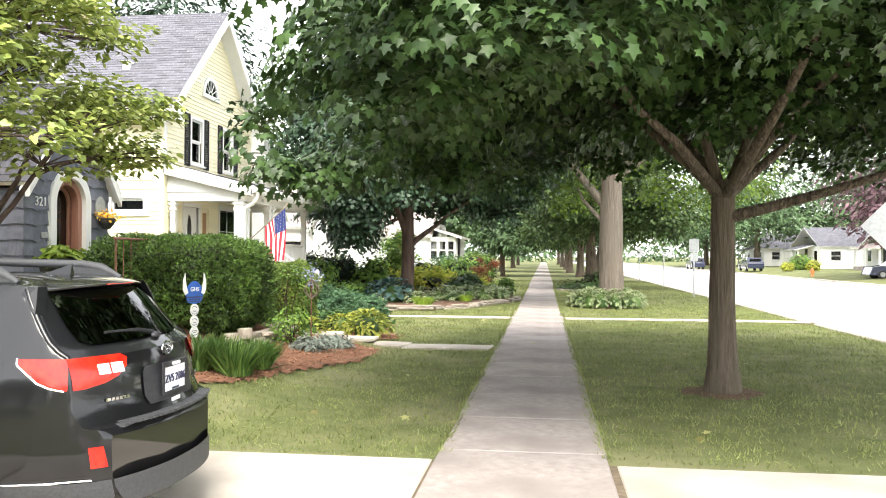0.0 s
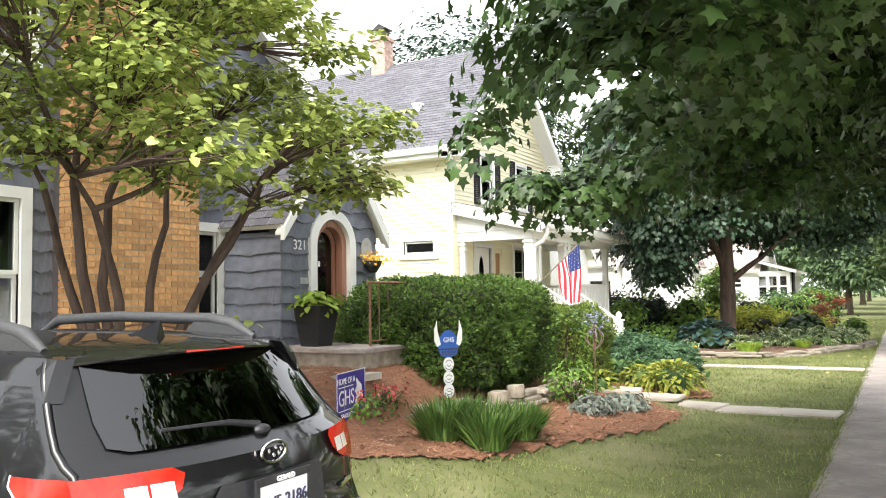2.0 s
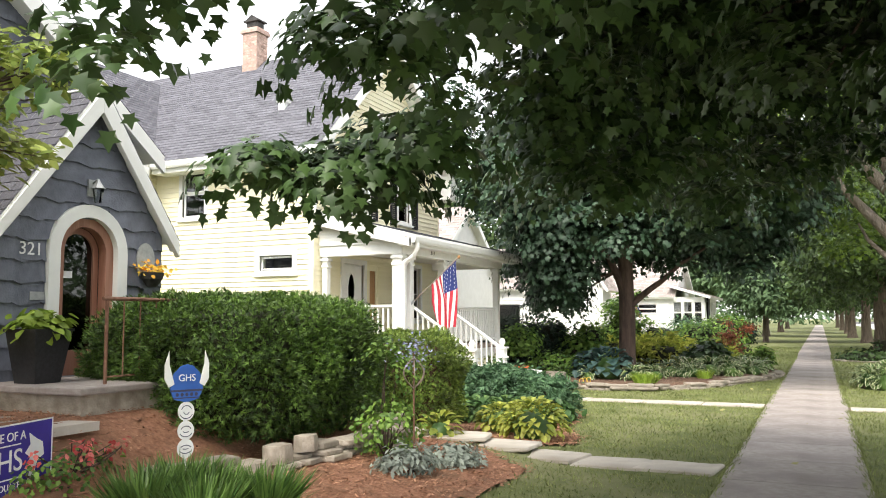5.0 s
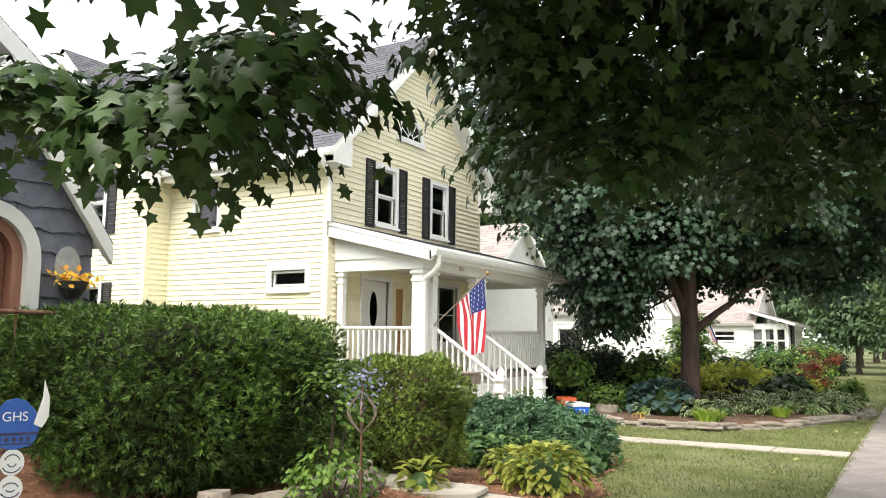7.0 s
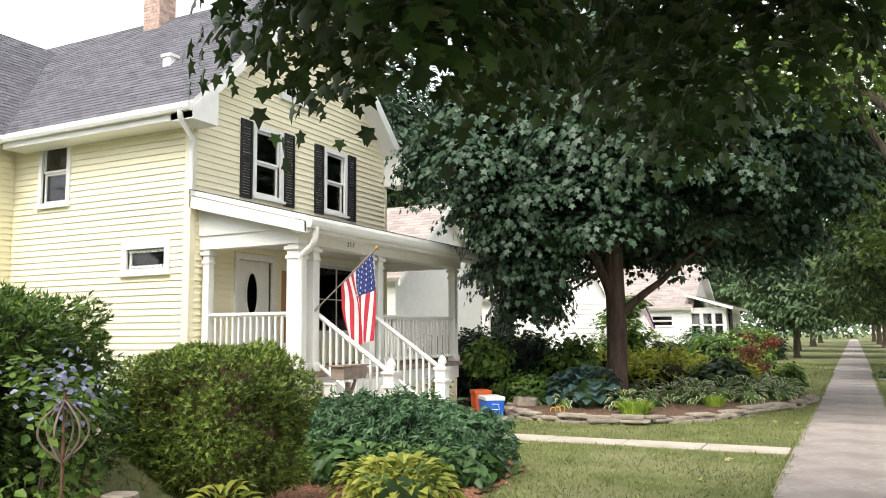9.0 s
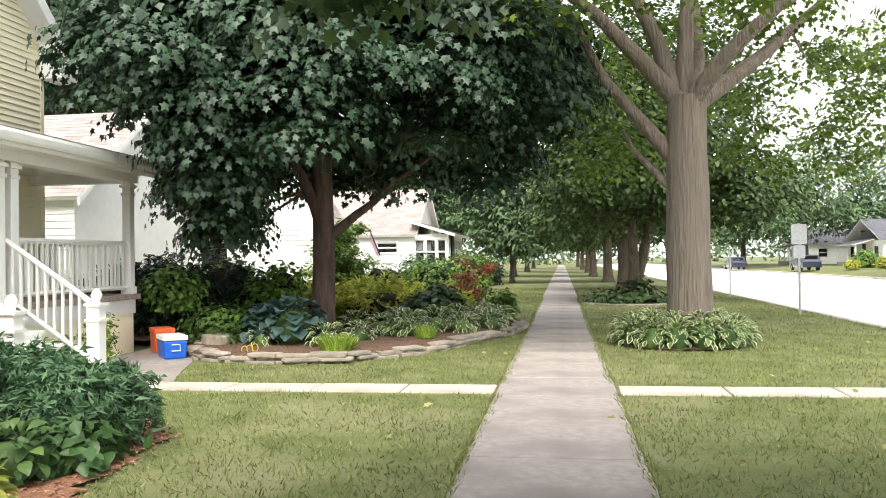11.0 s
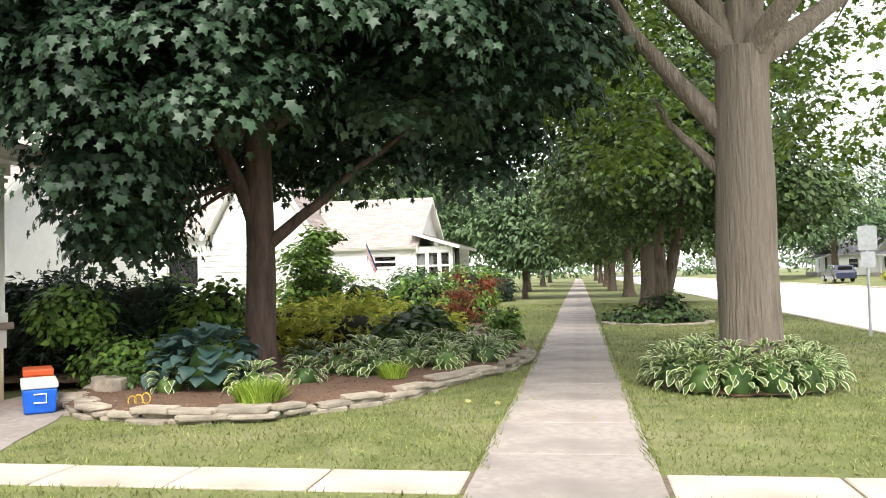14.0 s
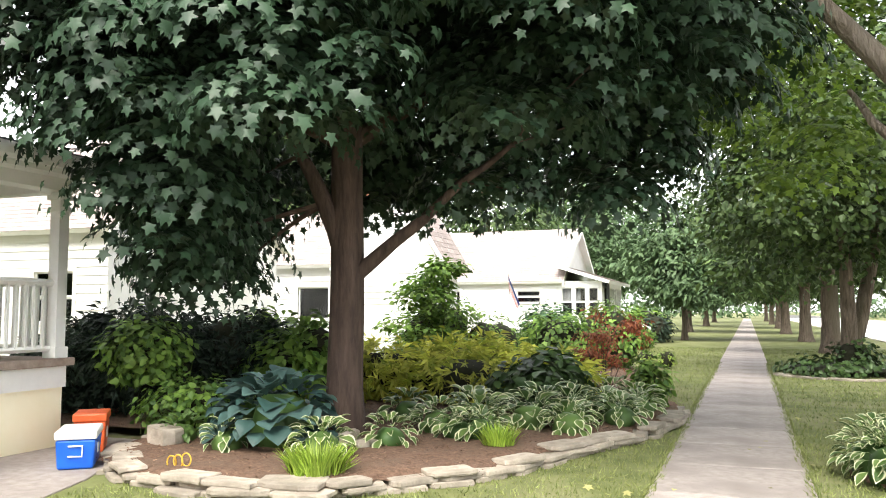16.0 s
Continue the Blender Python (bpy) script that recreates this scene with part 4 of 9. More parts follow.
boards(house, "S", WY, WX0, WX1, 0.4, 8.6, 0.12, [(h[0] - 0.1, h[1] + 0.1, h[2] - 0.06, h[3] + 0.1) for h in wing_holes], M_SIDING, "clapboard", span=wing_span)
boards(house, "E", WX1, WY + 0.1, HY0, 0.4, 5.5, 0.12, [], M_SIDING, "clapboard")
part("corner_board", Geo().box(WX1 - 0.1, WX1 + 0.02, WY - 0.03, WY + 0.1, 0.3, 5.55), M_SIDING, house)
for h in wing_holes:
    window(house, "S", WY, *h, curtain="half")
for z0, z1 in ((4.25, 5.85), (1.8, 3.1)):
    shutter(house, "S", WY, -16.28, -15.95, z0, z1)
slope_roof(house, (-14.42, 30.0, 5.62), (-14.42, 23.05, 5.62), (WXC, 23.05, WZ), (WXC, 30.0, WZ), 0.14, M_WHITE, M_SHINGLE)
slope_roof(house, (-21.0, 23.05, 5.62), (-21.0, 30.0, 5.62), (WXC, 30.0, WZ), (WXC, 23.05, WZ), 0.14, M_WHITE, M_SHINGLE)
g = Geo().wedge([(-14.42, 5.34), (-14.42, 5.52), (WXC, WZ - 0.14), (WXC, WZ - 0.36)], 1, 23.04, 23.09)
g.wedge([(-21.0, 5.52), (-21.0, 5.34), (WXC, WZ - 0.36), (WXC, WZ - 0.14)], 1, 23.04, 23.09)
part("rake_board", g, M_WHITE, house)
part("eave_return", Geo().box(-15.2, -14.42, 23.09, 23.50, 5.28, 5.50), M_WHITE, house)
# chimney
g = Geo().box(-14.56, -14.06, 27.1, 27.6, 8.3, 10.05)
ch = part("chimney", g, M_MORTAR, house, "pinkish brick chimney with corbelled top")
g = Geo()
for f, p, a0, a1 in (("E", -14.06, 27.1, 27.6), ("S", 27.1, -14.56, -14.06)):
    brick_face(g, f, p, a0, a1, 8.4, 10.05)
g.box(-14.62, -14.0, 27.04, 27.66, 10.05, 10.13).box(-14.59, -14.03, 27.07, 27.63, 10.13, 10.2)
tagged(part("bricks", g, M_BRICK_R, ch), kind="stuff")
part("chimney_cap", Geo().box(-14.5, -14.12, 27.2, 27.5, 10.2, 10.42).box(-14.58, -14.04, 27.14, 27.56, 10.42, 10.46).wedge([(-14.55, 10.46), (-14.07, 10.46), (-14.31, 10.62)], 1, 27.16, 27.54), M_IRON, ch)

# porch
PX, PY0, PY1, PFZ = -8.05, 24.40, 30.55, 1.09
part("porch_floor", Geo().box(HX - 0.0, PX + 0.14, PY0 - 0.1, PY1 + 0.06, PFZ - 0.10, PFZ), M_GREYWOOD, house, "grey painted porch floor", bevel=0.01)
part("porch_skirt", Geo().box(PX - 0.02, PX + 0.06, PY0, PY1, 0.72, PFZ - 0.103).box(HX, PX - 0.02, PY0, PY0 + 0.08, 0.72, PFZ - 0.103).box(HX, PX - 0.02, PY1 - 0.08, PY1, 0.72, PFZ - 0.103), M_WHITE, house)
part("porch_base", Geo().box(HX, PX + 0.03, PY0 + 0.03, PY1 - 0.03, -0.1, 0.717), M_SIDING, house, "pale yellow porch base")


def porch_post(y, w, z0=PFZ, x=PX):
    g = Geo()
    g.box(x - w / 2, x + w / 2, y - w / 2, y + w / 2, z0, 3.2)
    for z, q in ((z0, 0.025), (2.95, 0.02), (3.1, 0.035)):
        g.box(x - w / 2 - q, x + w / 2 + q, y - w / 2 - q, y + w / 2 + q, z, z + (0.14 if z == z0 else 0.06))
    part("porch_post", g, M_WHITE, house, bevel=0.008)


for y, w in ((24.55, 0.24), (24.98, 0.18), (26.78, 0.18), (27.08, 0.18), (30.42, 0.16)):
    porch_post(y, w)
porch_post(24.5, 0.14, x=HX + 0.14)
part("porch_beam", Geo().box(PX - 0.14, PX + 0.14, PY0, PY1, 3.2, 3.44).box(HX, PX - 0.14, PY0, PY0 + 0.2, 3.2, 3.44).box(HX, PX - 0.14, PY1 - 0.2, PY1, 3.2, 3.44), M_WHITE, house)
part("porch_ceiling", Geo().box(HX, PX, PY0 + 0.2, PY1 - 0.2, 3.38, 3.41), M_WHITE, house)
slope_roof(house, (-7.55, 31.32, 3.60), (-7.55, 24.14, 3.60), (HX, 24.14, 4.24), (HX, 31.32, 4.24), 0.09, M_WHITE, M_SHINGLE, "porch_roof")
part("porch_gable", Geo().wedge([(HX, 3.44), (PX + 0.1, 3.44), (PX + 0.1, 3.62), (HX, 4.14)], 1, PY0 - 0.03, PY0 + 0.05), M_WHITE, house)
part("porch_gable", Geo().wedge([(HX, 3.44), (PX + 0.1, 3.44), (PX + 0.1, 3.62), (HX, 4.14)], 1, PY1 - 0.05, PY1 + 0.03), M_WHITE, house)
part("porch_rake", Geo().wedge([(HX, 3.92), (-7.56, 3.32), (-7.56, 3.50), (HX, 4.13)], 1, 24.14, 24.2), M_WHITE, house)
part("porch_fascia", Geo().box(-7.60, -7.552, 24.14, 31.32, 3.34, 3.50), M_WHITE, house)
part("porch_soffit", Geo().box(PX + 0.14, -7.60, 24.2, 31.3, 3.36, 3.39), M_WHITE, house)
part("gutter", Geo().wedge([(-7.548, 3.52), (-7.43, 3.52), (-7.445, 3.44), (-7.47, 3.40), (-7.548, 3.40)], 1, 24.12, 31.32), M_WHITE, house, "white porch gutter")
g = Geo().tube([(-7.49, 24.3, 3.42), (-7.49, 24.3, 3.26), (-7.60, 24.34, 3.12), (-7.86, 24.42, 3.0), (-7.90, 24.44, 2.8), (-7.90, 24.44, 0.3)], 0.055, 10)
part("downspout", g, M_WHITE, house, smooth=True)
lettering("317", 0.17, Matrix.Translation((PX + 0.142, 25.95, 3.32)) @ FACE_STREET, M_BLACK, house, "house_number")


def balustrade(p0, p1, name="porch_rail", drop=0.0, low=0.12, high=0.95, step=0.13):
    """Rails and square balusters between two points of the floor; drop: fall of the far end."""
    p0, p1 = Vector(p0), Vector(p1)
    g = Geo()
    for h, r in ((high, 0.035), (low, 0.028)):
        g.tube([p0 + Vector((0, 0, h)), p1 + Vector((0, 0, h))], r * 1.25, 4)
    rail = part(name, g, M_WHITE, house)
    n = max(2, int((Vector((p1.x - p0.x, p1.y - p0.y, 0))).length / step))
    for i in range(1, n):
        p = p0.lerp(p1, i / n)
        part("baluster", Geo().box(p.x - 0.018, p.x + 0.018, p.y - 0.018, p.y + 0.018, p.z + low, p.z + high), M_WHITE, rail)


balustrade((PX, 27.17, PFZ), (PX, 30.34, PFZ))
balustrade((HX + 0.2, PY0 + 0.1, PFZ), (PX - 0.12, PY0 + 0.1, PFZ))
balustrade((HX + 0.1, PY1 - 0.1, PFZ), (PX - 0.1, PY1 - 0.1, PFZ))
SX = -6.55
for i in range(5):
    z = PFZ - 0.19 * (i + 1)
    part("step", Geo().box(PX + 0.15 + 0.28 * i, PX + 0.15 + 0.28 * (i + 1) + 0.02, 25.1, 26.85, z - 0.04, z).box(PX + 0.15 + 0.28 * i, PX + 0.41 + 0.28 * i, 25.12, 26.83, -0.02, z - 0.042), M_WHITE, house)
for y in (25.08, 26.9):
    balustrade((PX + 0.05, y, PFZ), (SX, y, 0.1))
    g = Geo().box(SX - 0.09, SX + 0.09, y - 0.09, y + 0.09, -0.02, 1.06).box(SX - 0.12, SX + 0.12, y - 0.12, y + 0.12, 0.84, 0.88).box(SX - 0.125, SX + 0.125, y - 0.125, y + 0.125, 1.06, 1.10)
    g.lathe((SX, y, 1.10), [(0.06, 0), (0.045, 0.03), (0.075, 0.08), (0.08, 0.12), (0.05, 0.18), (0.01, 0.21)], 12)
    part("newel_post", g, M_WHITE, house, "white newel post with ball finial")
# front door
g = Geo()
for b in ((25.30, 25.42, 1.09, 3.24), (26.38, 26.50, 1.09, 3.24), (25.42, 26.38, 3.12, 3.24)):
    fbox(g, "E", HX, *b, -0.05, 0.05)
dr = part("door", fbox(Geo(), "E", HX, 25.42, 26.38, 1.09, 3.12, -0.08, -0.035), M_WHITE, house, "white front door with a tall oval glass", bevel=0.006)
part("door_frame", g, M_WHITE, dr)
g = Geo()
el = [(25.86 + math.cos(2 * math.pi * i / 24) * 0.17, 2.48 + math.sin(2 * math.pi * i / 24) * 0.42) for i in range(24)]
g.wedge(el, 0, HX - 0.034, HX - 0.026)
part("oval_glass", g, M_GLASS_D, dr)
g = Geo().tube([(HX - 0.03, a, z) for a, z in el] + [(HX - 0.03, *el[0])], 0.022, 6)
part("oval_trim", g, M_WHITE, dr, smooth=True)
part("door_knob", Geo().blob((HX - 0.0, 26.28, 2.05), (0.04, 0.035, 0.035)), M_CHROME, dr, smooth=True)

# ---- dark grey cottage ----
GZ = 0.82
cottage = thing("house", (-11, 13, GZ), "dark blue-grey shingled cottage with arched front door and brick chimney", "house")
VX, VY0, VY1, VYC = -7.46, 14.48, 16.80, 15.64
MX = -8.55
door_hole = (15.22, 16.04, 1.13, 2.95)
shake_holes = [(15.06, 16.20, 0.7, 2.62), (15.16, 16.10, 2.5, 2.86), (15.33, 15.93, 2.8, 3.10)]
wall_slab("wall", cottage, "E", VX, VY0, VY1, GZ - 0.1, 2.95, [(15.20, 16.06, 1.13, 2.95)], M_GREYSHAKE, gable=(VYC, 4.45))
wall_slab("wall", cottage, "S", VY0 - 0.002, MX, VX, GZ - 0.1, 2.72, [], M_GREYSHAKE)


def vest_span(z):
    if z < 2.75:
        return VY0, VY1
    k = max(0.02, (4.38 - z) / 1.30)
    return VYC - min(k, 1.16), VYC + min(k, 1.16)


boards(cottage, "E", VX, VY0, VY1, GZ - 0.05, 4.3, 0.235, shake_holes, M_GREYSHAKE, "shake", span=vest_span, wavy=True, length=1.1)
boards(cottage, "S", VY0 - 0.002, MX, VX + 0.02, GZ - 0.05, 2.68, 0.235, [], M_GREYSHAKE, "shake", wavy=True, length=1.1)
slope_roof(cottage, (VX + 0.18, 14.34, 2.80), (MX - 2.2, 14.34, 2.80), (MX - 2.2, VYC, 4.56), (VX + 0.18, VYC, 4.56), 0.08, M_WHITE, M_SHINGLE)
slope_roof(cottage, (MX - 2.2, 16.94, 2.80), (VX + 0.18, 16.94, 2.80), (VX + 0.18, VYC, 4.56), (MX - 2.2, VYC, 4.56), 0.08, M_WHITE, M_SHINGLE)
for s in (-1, 1):
    y0 = VYC + s * 1.30
    q = [(y0, 2.58), (y0, 2.76), (VYC, 4.50), (VYC, 4.22)]
    part("rake_board", Geo().wedge(q if s < 0 else q[::-1], 0, VX + 0.12, VX + 0.195), M_WHITE, cottage, bevel=0.006)
    part("rake_soffit", Geo().wedge([(y0, 2.66), (y0, 2.70), (VYC, 4.44), (VYC, 4.40)], 0, VX + 0.03, VX + 0.12), M_WHITE, cottage)


def arch_ring(yc, half, z0, zs, width, x0, x1, n=16):
    g = Geo()
    for s in (-1, 1):
        a = sorted((yc + s * half, yc + s * (half + width)))
        g.box(x0, x1, a[0], a[1], z0, zs)
    for i in range(n):
        a0, a1 = math.pi * i / n, math.pi * (i + 1) / n
        g.wedge([(yc + math.cos(a) * r, zs + math.sin(a) * r) for a, r in ((a0, half), (a1, half), (a1, half + width), (a0, half + width))], 0, x0, x1)
    return g


DYC = 15.63
dr = part("door", arch_ring(DYC, 0.41, 1.13, 2.56, 0.15, VX - 0.02, VX + 0.06), M_WHITE, cottage, "arched reddish wooden door with tall glass in white trim")
part("door_frame", arch_ring(DYC, 0.30, 1.13, 2.56, 0.11, VX - 0.14, VX - 0.02), M_DOORWOOD, dr)
part("door_stile", arch_ring(DYC, 0.225, 1.32, 2.56, 0.075, VX - 0.20, VX - 0.15), M_DOORWOOD, dr)
part("kick_panel", Geo().box(VX - 0.21, VX - 0.16, DYC - 0.30, DYC + 0.30, 1.13, 1.42), M_DOORWOOD, dr)
g = Geo()
q = [(DYC - 0.23, 1.42), (DYC + 0.23, 1.42)] + [(DYC + math.cos(math.pi * i / 12) * 0.23, 2.56 + math.sin(math.pi * i / 12) * 0.23) for i in range(13)]
g.wedge(q, 0, VX - 0.185, VX - 0.178)
part("pane", g, M_GLASS_D, dr)
# the hall's darkness is painted on these panels behind the door glass
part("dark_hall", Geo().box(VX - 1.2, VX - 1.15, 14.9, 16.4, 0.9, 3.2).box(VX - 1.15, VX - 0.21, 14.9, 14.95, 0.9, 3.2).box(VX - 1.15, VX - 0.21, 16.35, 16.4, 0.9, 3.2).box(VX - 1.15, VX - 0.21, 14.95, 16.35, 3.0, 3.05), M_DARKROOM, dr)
part("notice", Geo().box(VX - 0.178, VX - 0.174, 15.46, 15.58, 2.26, 2.34), M_PRINT, dr)
part("house_sign", Geo().box(VX + 0.03, VX + 0.04, 14.86, 15.04, 1.99, 2.08), M_GALV, cottage)
lettering("321", 0.20, Matrix.Translation((VX + 0.03, 14.86, 2.54)) @ FACE_STREET, M_PRINT, cottage, "house_number")
# main body
APY, APZ = 11.2, 8.7
main_holes = [(13.98, 14.36, 1.55, 2.75), (10.25, 11.35, 1.25, 2.95), (8.7, 9.8, 1.25, 2.95), (10.6, 11.4, 4.6, 5.7)]
wall_slab("wall", cottage, "E", MX, 5.0, 17.4, GZ - 0.7, 4.2, [h for h in main_holes if h[3] < 4], M_GREYSHAKE)


def main_span(z):
    if z < 4.2:
        return 5.0, 17.4
    k = (APZ - z) / 0.72
    return APY - k, APY + k


boards(cottage, "E", MX, 5.0, 17.4, GZ - 0.1, 8.5, 0.235, [(h[0] - 0.1, h[1] + 0.1, h[2] - 0.06, h[3] + 0.1) for h in main_holes] + [(11.75, 13.9, 0, 9), (14.4, 16.9, 0, 4.4)], M_GREYSHAKE, "shake", span=main_span, wavy=True, length=1.6)
part("gable", Geo().wedge([(5.0, 4.2), (17.4, 4.2), (APY, APZ)], 0, MX - 0.2, MX), M_GREYSHAKE, cottage)
part("wall", Geo().box(-18, MX - 0.2, 17.2, 17.4, GZ - 0.7, 4.2), M_GREYSHAKE, cottage)
part("wall", Geo().box(-18, MX - 0.2, 5.0, 5.2, 0, 4.2), M_GREYSHAKE, cottage)
for h in main_holes:
    window(cottage, "E", MX, *h, trim=0.13, curtain=False, room=h[3] < 4)
slope_roof(cottage, (-18, 17.6, 4.12), (MX + 0.35, 17.6, 4.12), (MX + 0.35, APY, 8.82), (-18, APY, 8.82), 0.12, M_WHITE, M_SHINGLE)
slope_roof(cottage, (MX + 0.35, 4.8, 4.12), (-18, 4.8, 4.12), (-18, APY, 8.82), (MX + 0.35, APY, 8.82), 0.12, M_WHITE, M_SHINGLE)
for s in (-1, 1):
    y0 = APY + s * 6.4
    q = [(y0, 3.88), (y0, 4.06), (APY, 8.74), (APY, 8.48)]
    part("rake_board", Geo().wedge(q if s < 0 else q[::-1], 0, MX + 0.3, MX + 0.36), M_WHITE, cottage)
# brick chimney breast
CX, CY0, CY1 = -8.32, 11.85, 13.80
chim = part("chimney", Geo().box(MX, CX - 0.008, CY0 + 0.01, CY1 - 0.01, 0.3, 6.3).box(MX - 0.3, CX - 0.008, 12.3, 13.35, 6.3, 9.6), M_MORTAR, cottage, "broad orange-tan brick chimney")
g = brick_face(Geo(), "E", CX - 0.008, CY0, CY1, 3.3, 6.3)
brick_face(g, "S", CY0, MX, CX, 0.4, 6.3)
g.add(*(lambda q: (q.v, q.f))(brick_face(Geo(), "E", CX - 0.008, 12.3, 13.35, 6.3, 9.6)))
tagged(part("bricks", g, M_BRICK, chim), kind="stuff")
BRICK = Geo().box(-0.02, 0.008, -0.1, 0.1, 0, 0.067).mesh("brick")
row, z = 0, 0.55
while z < 3.3:
    s = CY0 + 0.1 - (0.1055 if row % 2 else 0)
    while s < CY1 + 0.05:
        lo, hi = max(CY0, s - 0.1), min(CY1, s + 0.1)
        if hi - lo > 0.05:
            piece("brick", BRICK, M_BRICK, chim, Matrix.Translation((CX - 0.008 + 0.004 * random.random(), (lo + hi) / 2, z)) @ Matrix.Diagonal((1, (hi - lo) / 0.2, 1, 1)))
        s += 0.211
    z += 0.078
    row += 1

# ---- street trees ----
tree("maple_tree", "broad maple with dark green leaves over the sidewalk", (2.5, 14.3, 0.0), 0.175, 2.75,
     [(-0.9, 12.2, 5.0), (-0.8, 16.0, 5.2), (2.9, 10.6, 5.2), (5.6, 13.2, 5.2), (4.8, 17.4, 5.4), (1.2, 18.0, 5.2), (2.0, 14.0, 7.5), (3.4, 15.2, 7.2)],
     [(2.4, 14.6, 6.0, 5.2, 5.2, 2.6), (-1.0, 10.9, 3.85, 1.5, 1.9, 0.75), (-1.2, 14.4, 4.1, 1.2, 1.3, 0.6), (0.2, 9.9, 4.1, 2.0, 1.7, 0.8), (-0.5, 18.5, 3.95, 1.5, 1.8, 0.8), (-1.7, 17.3, 3.75, 1.4, 1.4, 0.75), (-3.2, 13.4, 2.9, 0.25, 0.3, 0.12), (-2.75, 13.9, 2.9, 0.4, 0.4, 0.2), (-2.4, 14.15, 3.1, 0.5, 0.5, 0.28), (-2.85, 11.7, 3.1, 0.18, 0.2, 0.2), (-2.3, 11.8, 3.55, 0.45, 0.5, 0.28), (-1.6, 11.5, 3.9, 0.8, 0.8, 0.4), (-0.9, 20.3, 3.6, 0.5, 0.5, 0.32), (-1.4, 13.0, 3.4, 0.7, 0.6, 0.32), (-1.9, 12.6, 3.5, 0.45, 0.45, 0.28), (-1.8, 16.0, 3.9, 0.8, 0.9, 0.5), (-1.15, 20.7, 3.5, 0.5, 0.6, 0.45),
      (3.2, 9.6, 4.1, 2.4, 1.8, 0.8), (6.4, 12.0, 4.0, 2.2, 2.6, 1.2), (5.8, 17.0, 4.3, 2.4, 2.6, 1.2), (2.2, 18.8, 4.3, 2.0, 2.2, 1.0), (2.4, 14.4, 4.3, 4.2, 4.2, 0.8), (1.8, 14.6, 5.0, 4.4, 4.6, 0.9)],
     6200, 34, MAPLE, 0.098, 0.20, M_LEAF_1, M_BARK, flare=1.5, zmin=2.45, gap=-0.3, twigs=170, limb_r=0.42, slope=0.5, high=4.8,
     laterals=[(2.25, (5.6, 13.6, 3.35), 0.075)])
tree("maple_tree", "thick-trunked maple rising from a ring of hostas", (2.5, 32.0, 0.1), 0.43, 4.6,
     [(-0.6, 31.0, 7.2), (1.2, 31.5, 9.5), (3.2, 32.8, 9.8), (5.8, 31.0, 7.0), (2.4, 34.5, 8.6), (6.5, 34.5, 8.0)],
     [(2.6, 32.5, 9.0, 5.5, 5.5, 3.0), (7.4, 30.4, 5.9, 1.8, 1.8, 0.6), (-0.4, 29.6, 6.4, 2.0, 2.0, 1.0), (2.4, 28.6, 6.6, 3.0, 2.0, 1.0), (7.4, 35.4, 6.6, 1.8, 2.0, 0.7), (0.6, 35.6, 5.8, 2.4, 2.4, 1.3), (-0.6, 38.5, 6.4, 2.0, 2.4, 1.6), (9.2, 32.2, 5.7, 1.3, 1.5, 0.4), (5.2, 36.0, 5.2, 2.6, 2.2, 1.6), (1.3, 37.0, 5.0, 2.0, 2.0, 1.4), (7.6, 38.0, 5.4, 2.4, 2.4, 1.8)],
     1900, 26, MAPLE, 0.125, 0.28, M_LEAF_2, M_BARK_L, flare=1.28, zmin=3.7, gap=-0.08, twigs=90, limb_r=0.46, slope=0.45,
     laterals=[(3.2, (0.3, 31.6, 6.4), 0.17), (2.6, (1.3, 32.6, 4.2), 0.10)])
tree("norway_maple", "dense dark Norway maple in a stone-edged garden bed", (-4.65, 31.8, 0.2), 0.235, 3.9,
     [(-5.6, 32.2, 6.4), (-4.5, 31.7, 7.4), (-6.8, 30.4, 5.2), (-5.2, 34.8, 5.4), (-2.6, 33.4, 5.6)],
     [(-4.9, 32.0, 6.5, 4.0, 3.9, 2.6), (-4.5, 29.2, 5.2, 2.5, 1.3, 0.9), (-4.6, 29.4, 4.1, 1.9, 1.0, 0.65), (-6.1, 30.2, 3.5, 1.0, 1.2, 1.2), (-7.0, 32.0, 3.2, 1.2, 1.3, 0.95), (-5.9, 29.4, 4.4, 1.4, 1.3, 1.0), (-7.8, 33.6, 4.0, 1.6, 1.8, 1.0), (-6.1, 30.8, 2.6, 0.7, 0.7, 0.5), (-6.6, 31.4, 2.5, 0.7, 0.8, 0.5), (-5.6, 29.9, 3.2, 0.6, 0.6, 0.4),
      (-1.9, 30.8, 4.7, 1.5, 1.8, 1.0), (-1.5, 33.4, 4.1, 1.2, 1.5, 1.0), (-0.9, 32.4, 5.4, 1.8, 2.4, 1.5), (-1.6, 30.2, 5.4, 1.8, 1.6, 1.2), (-5.2, 35.2, 4.3, 2.6, 1.6, 1.0), (-3.0, 32.6, 3.6, 0.8, 0.7, 0.45), (-6.4, 29.0, 5.2, 2.2, 1.5, 1.2)],
     3000, 36, MAPLE, 0.122, 0.25, M_LEAF_3, M_BARK_D, flare=1.25, zmin=1.95, gap=-0.36, twigs=110, limb_r=0.55, slope=0.65, high=6.0,
     laterals=[(1.85, (-2.5, 31.9, 3.7), 0.105), (2.2, (-5.7, 31.6, 4.6), 0.14)])
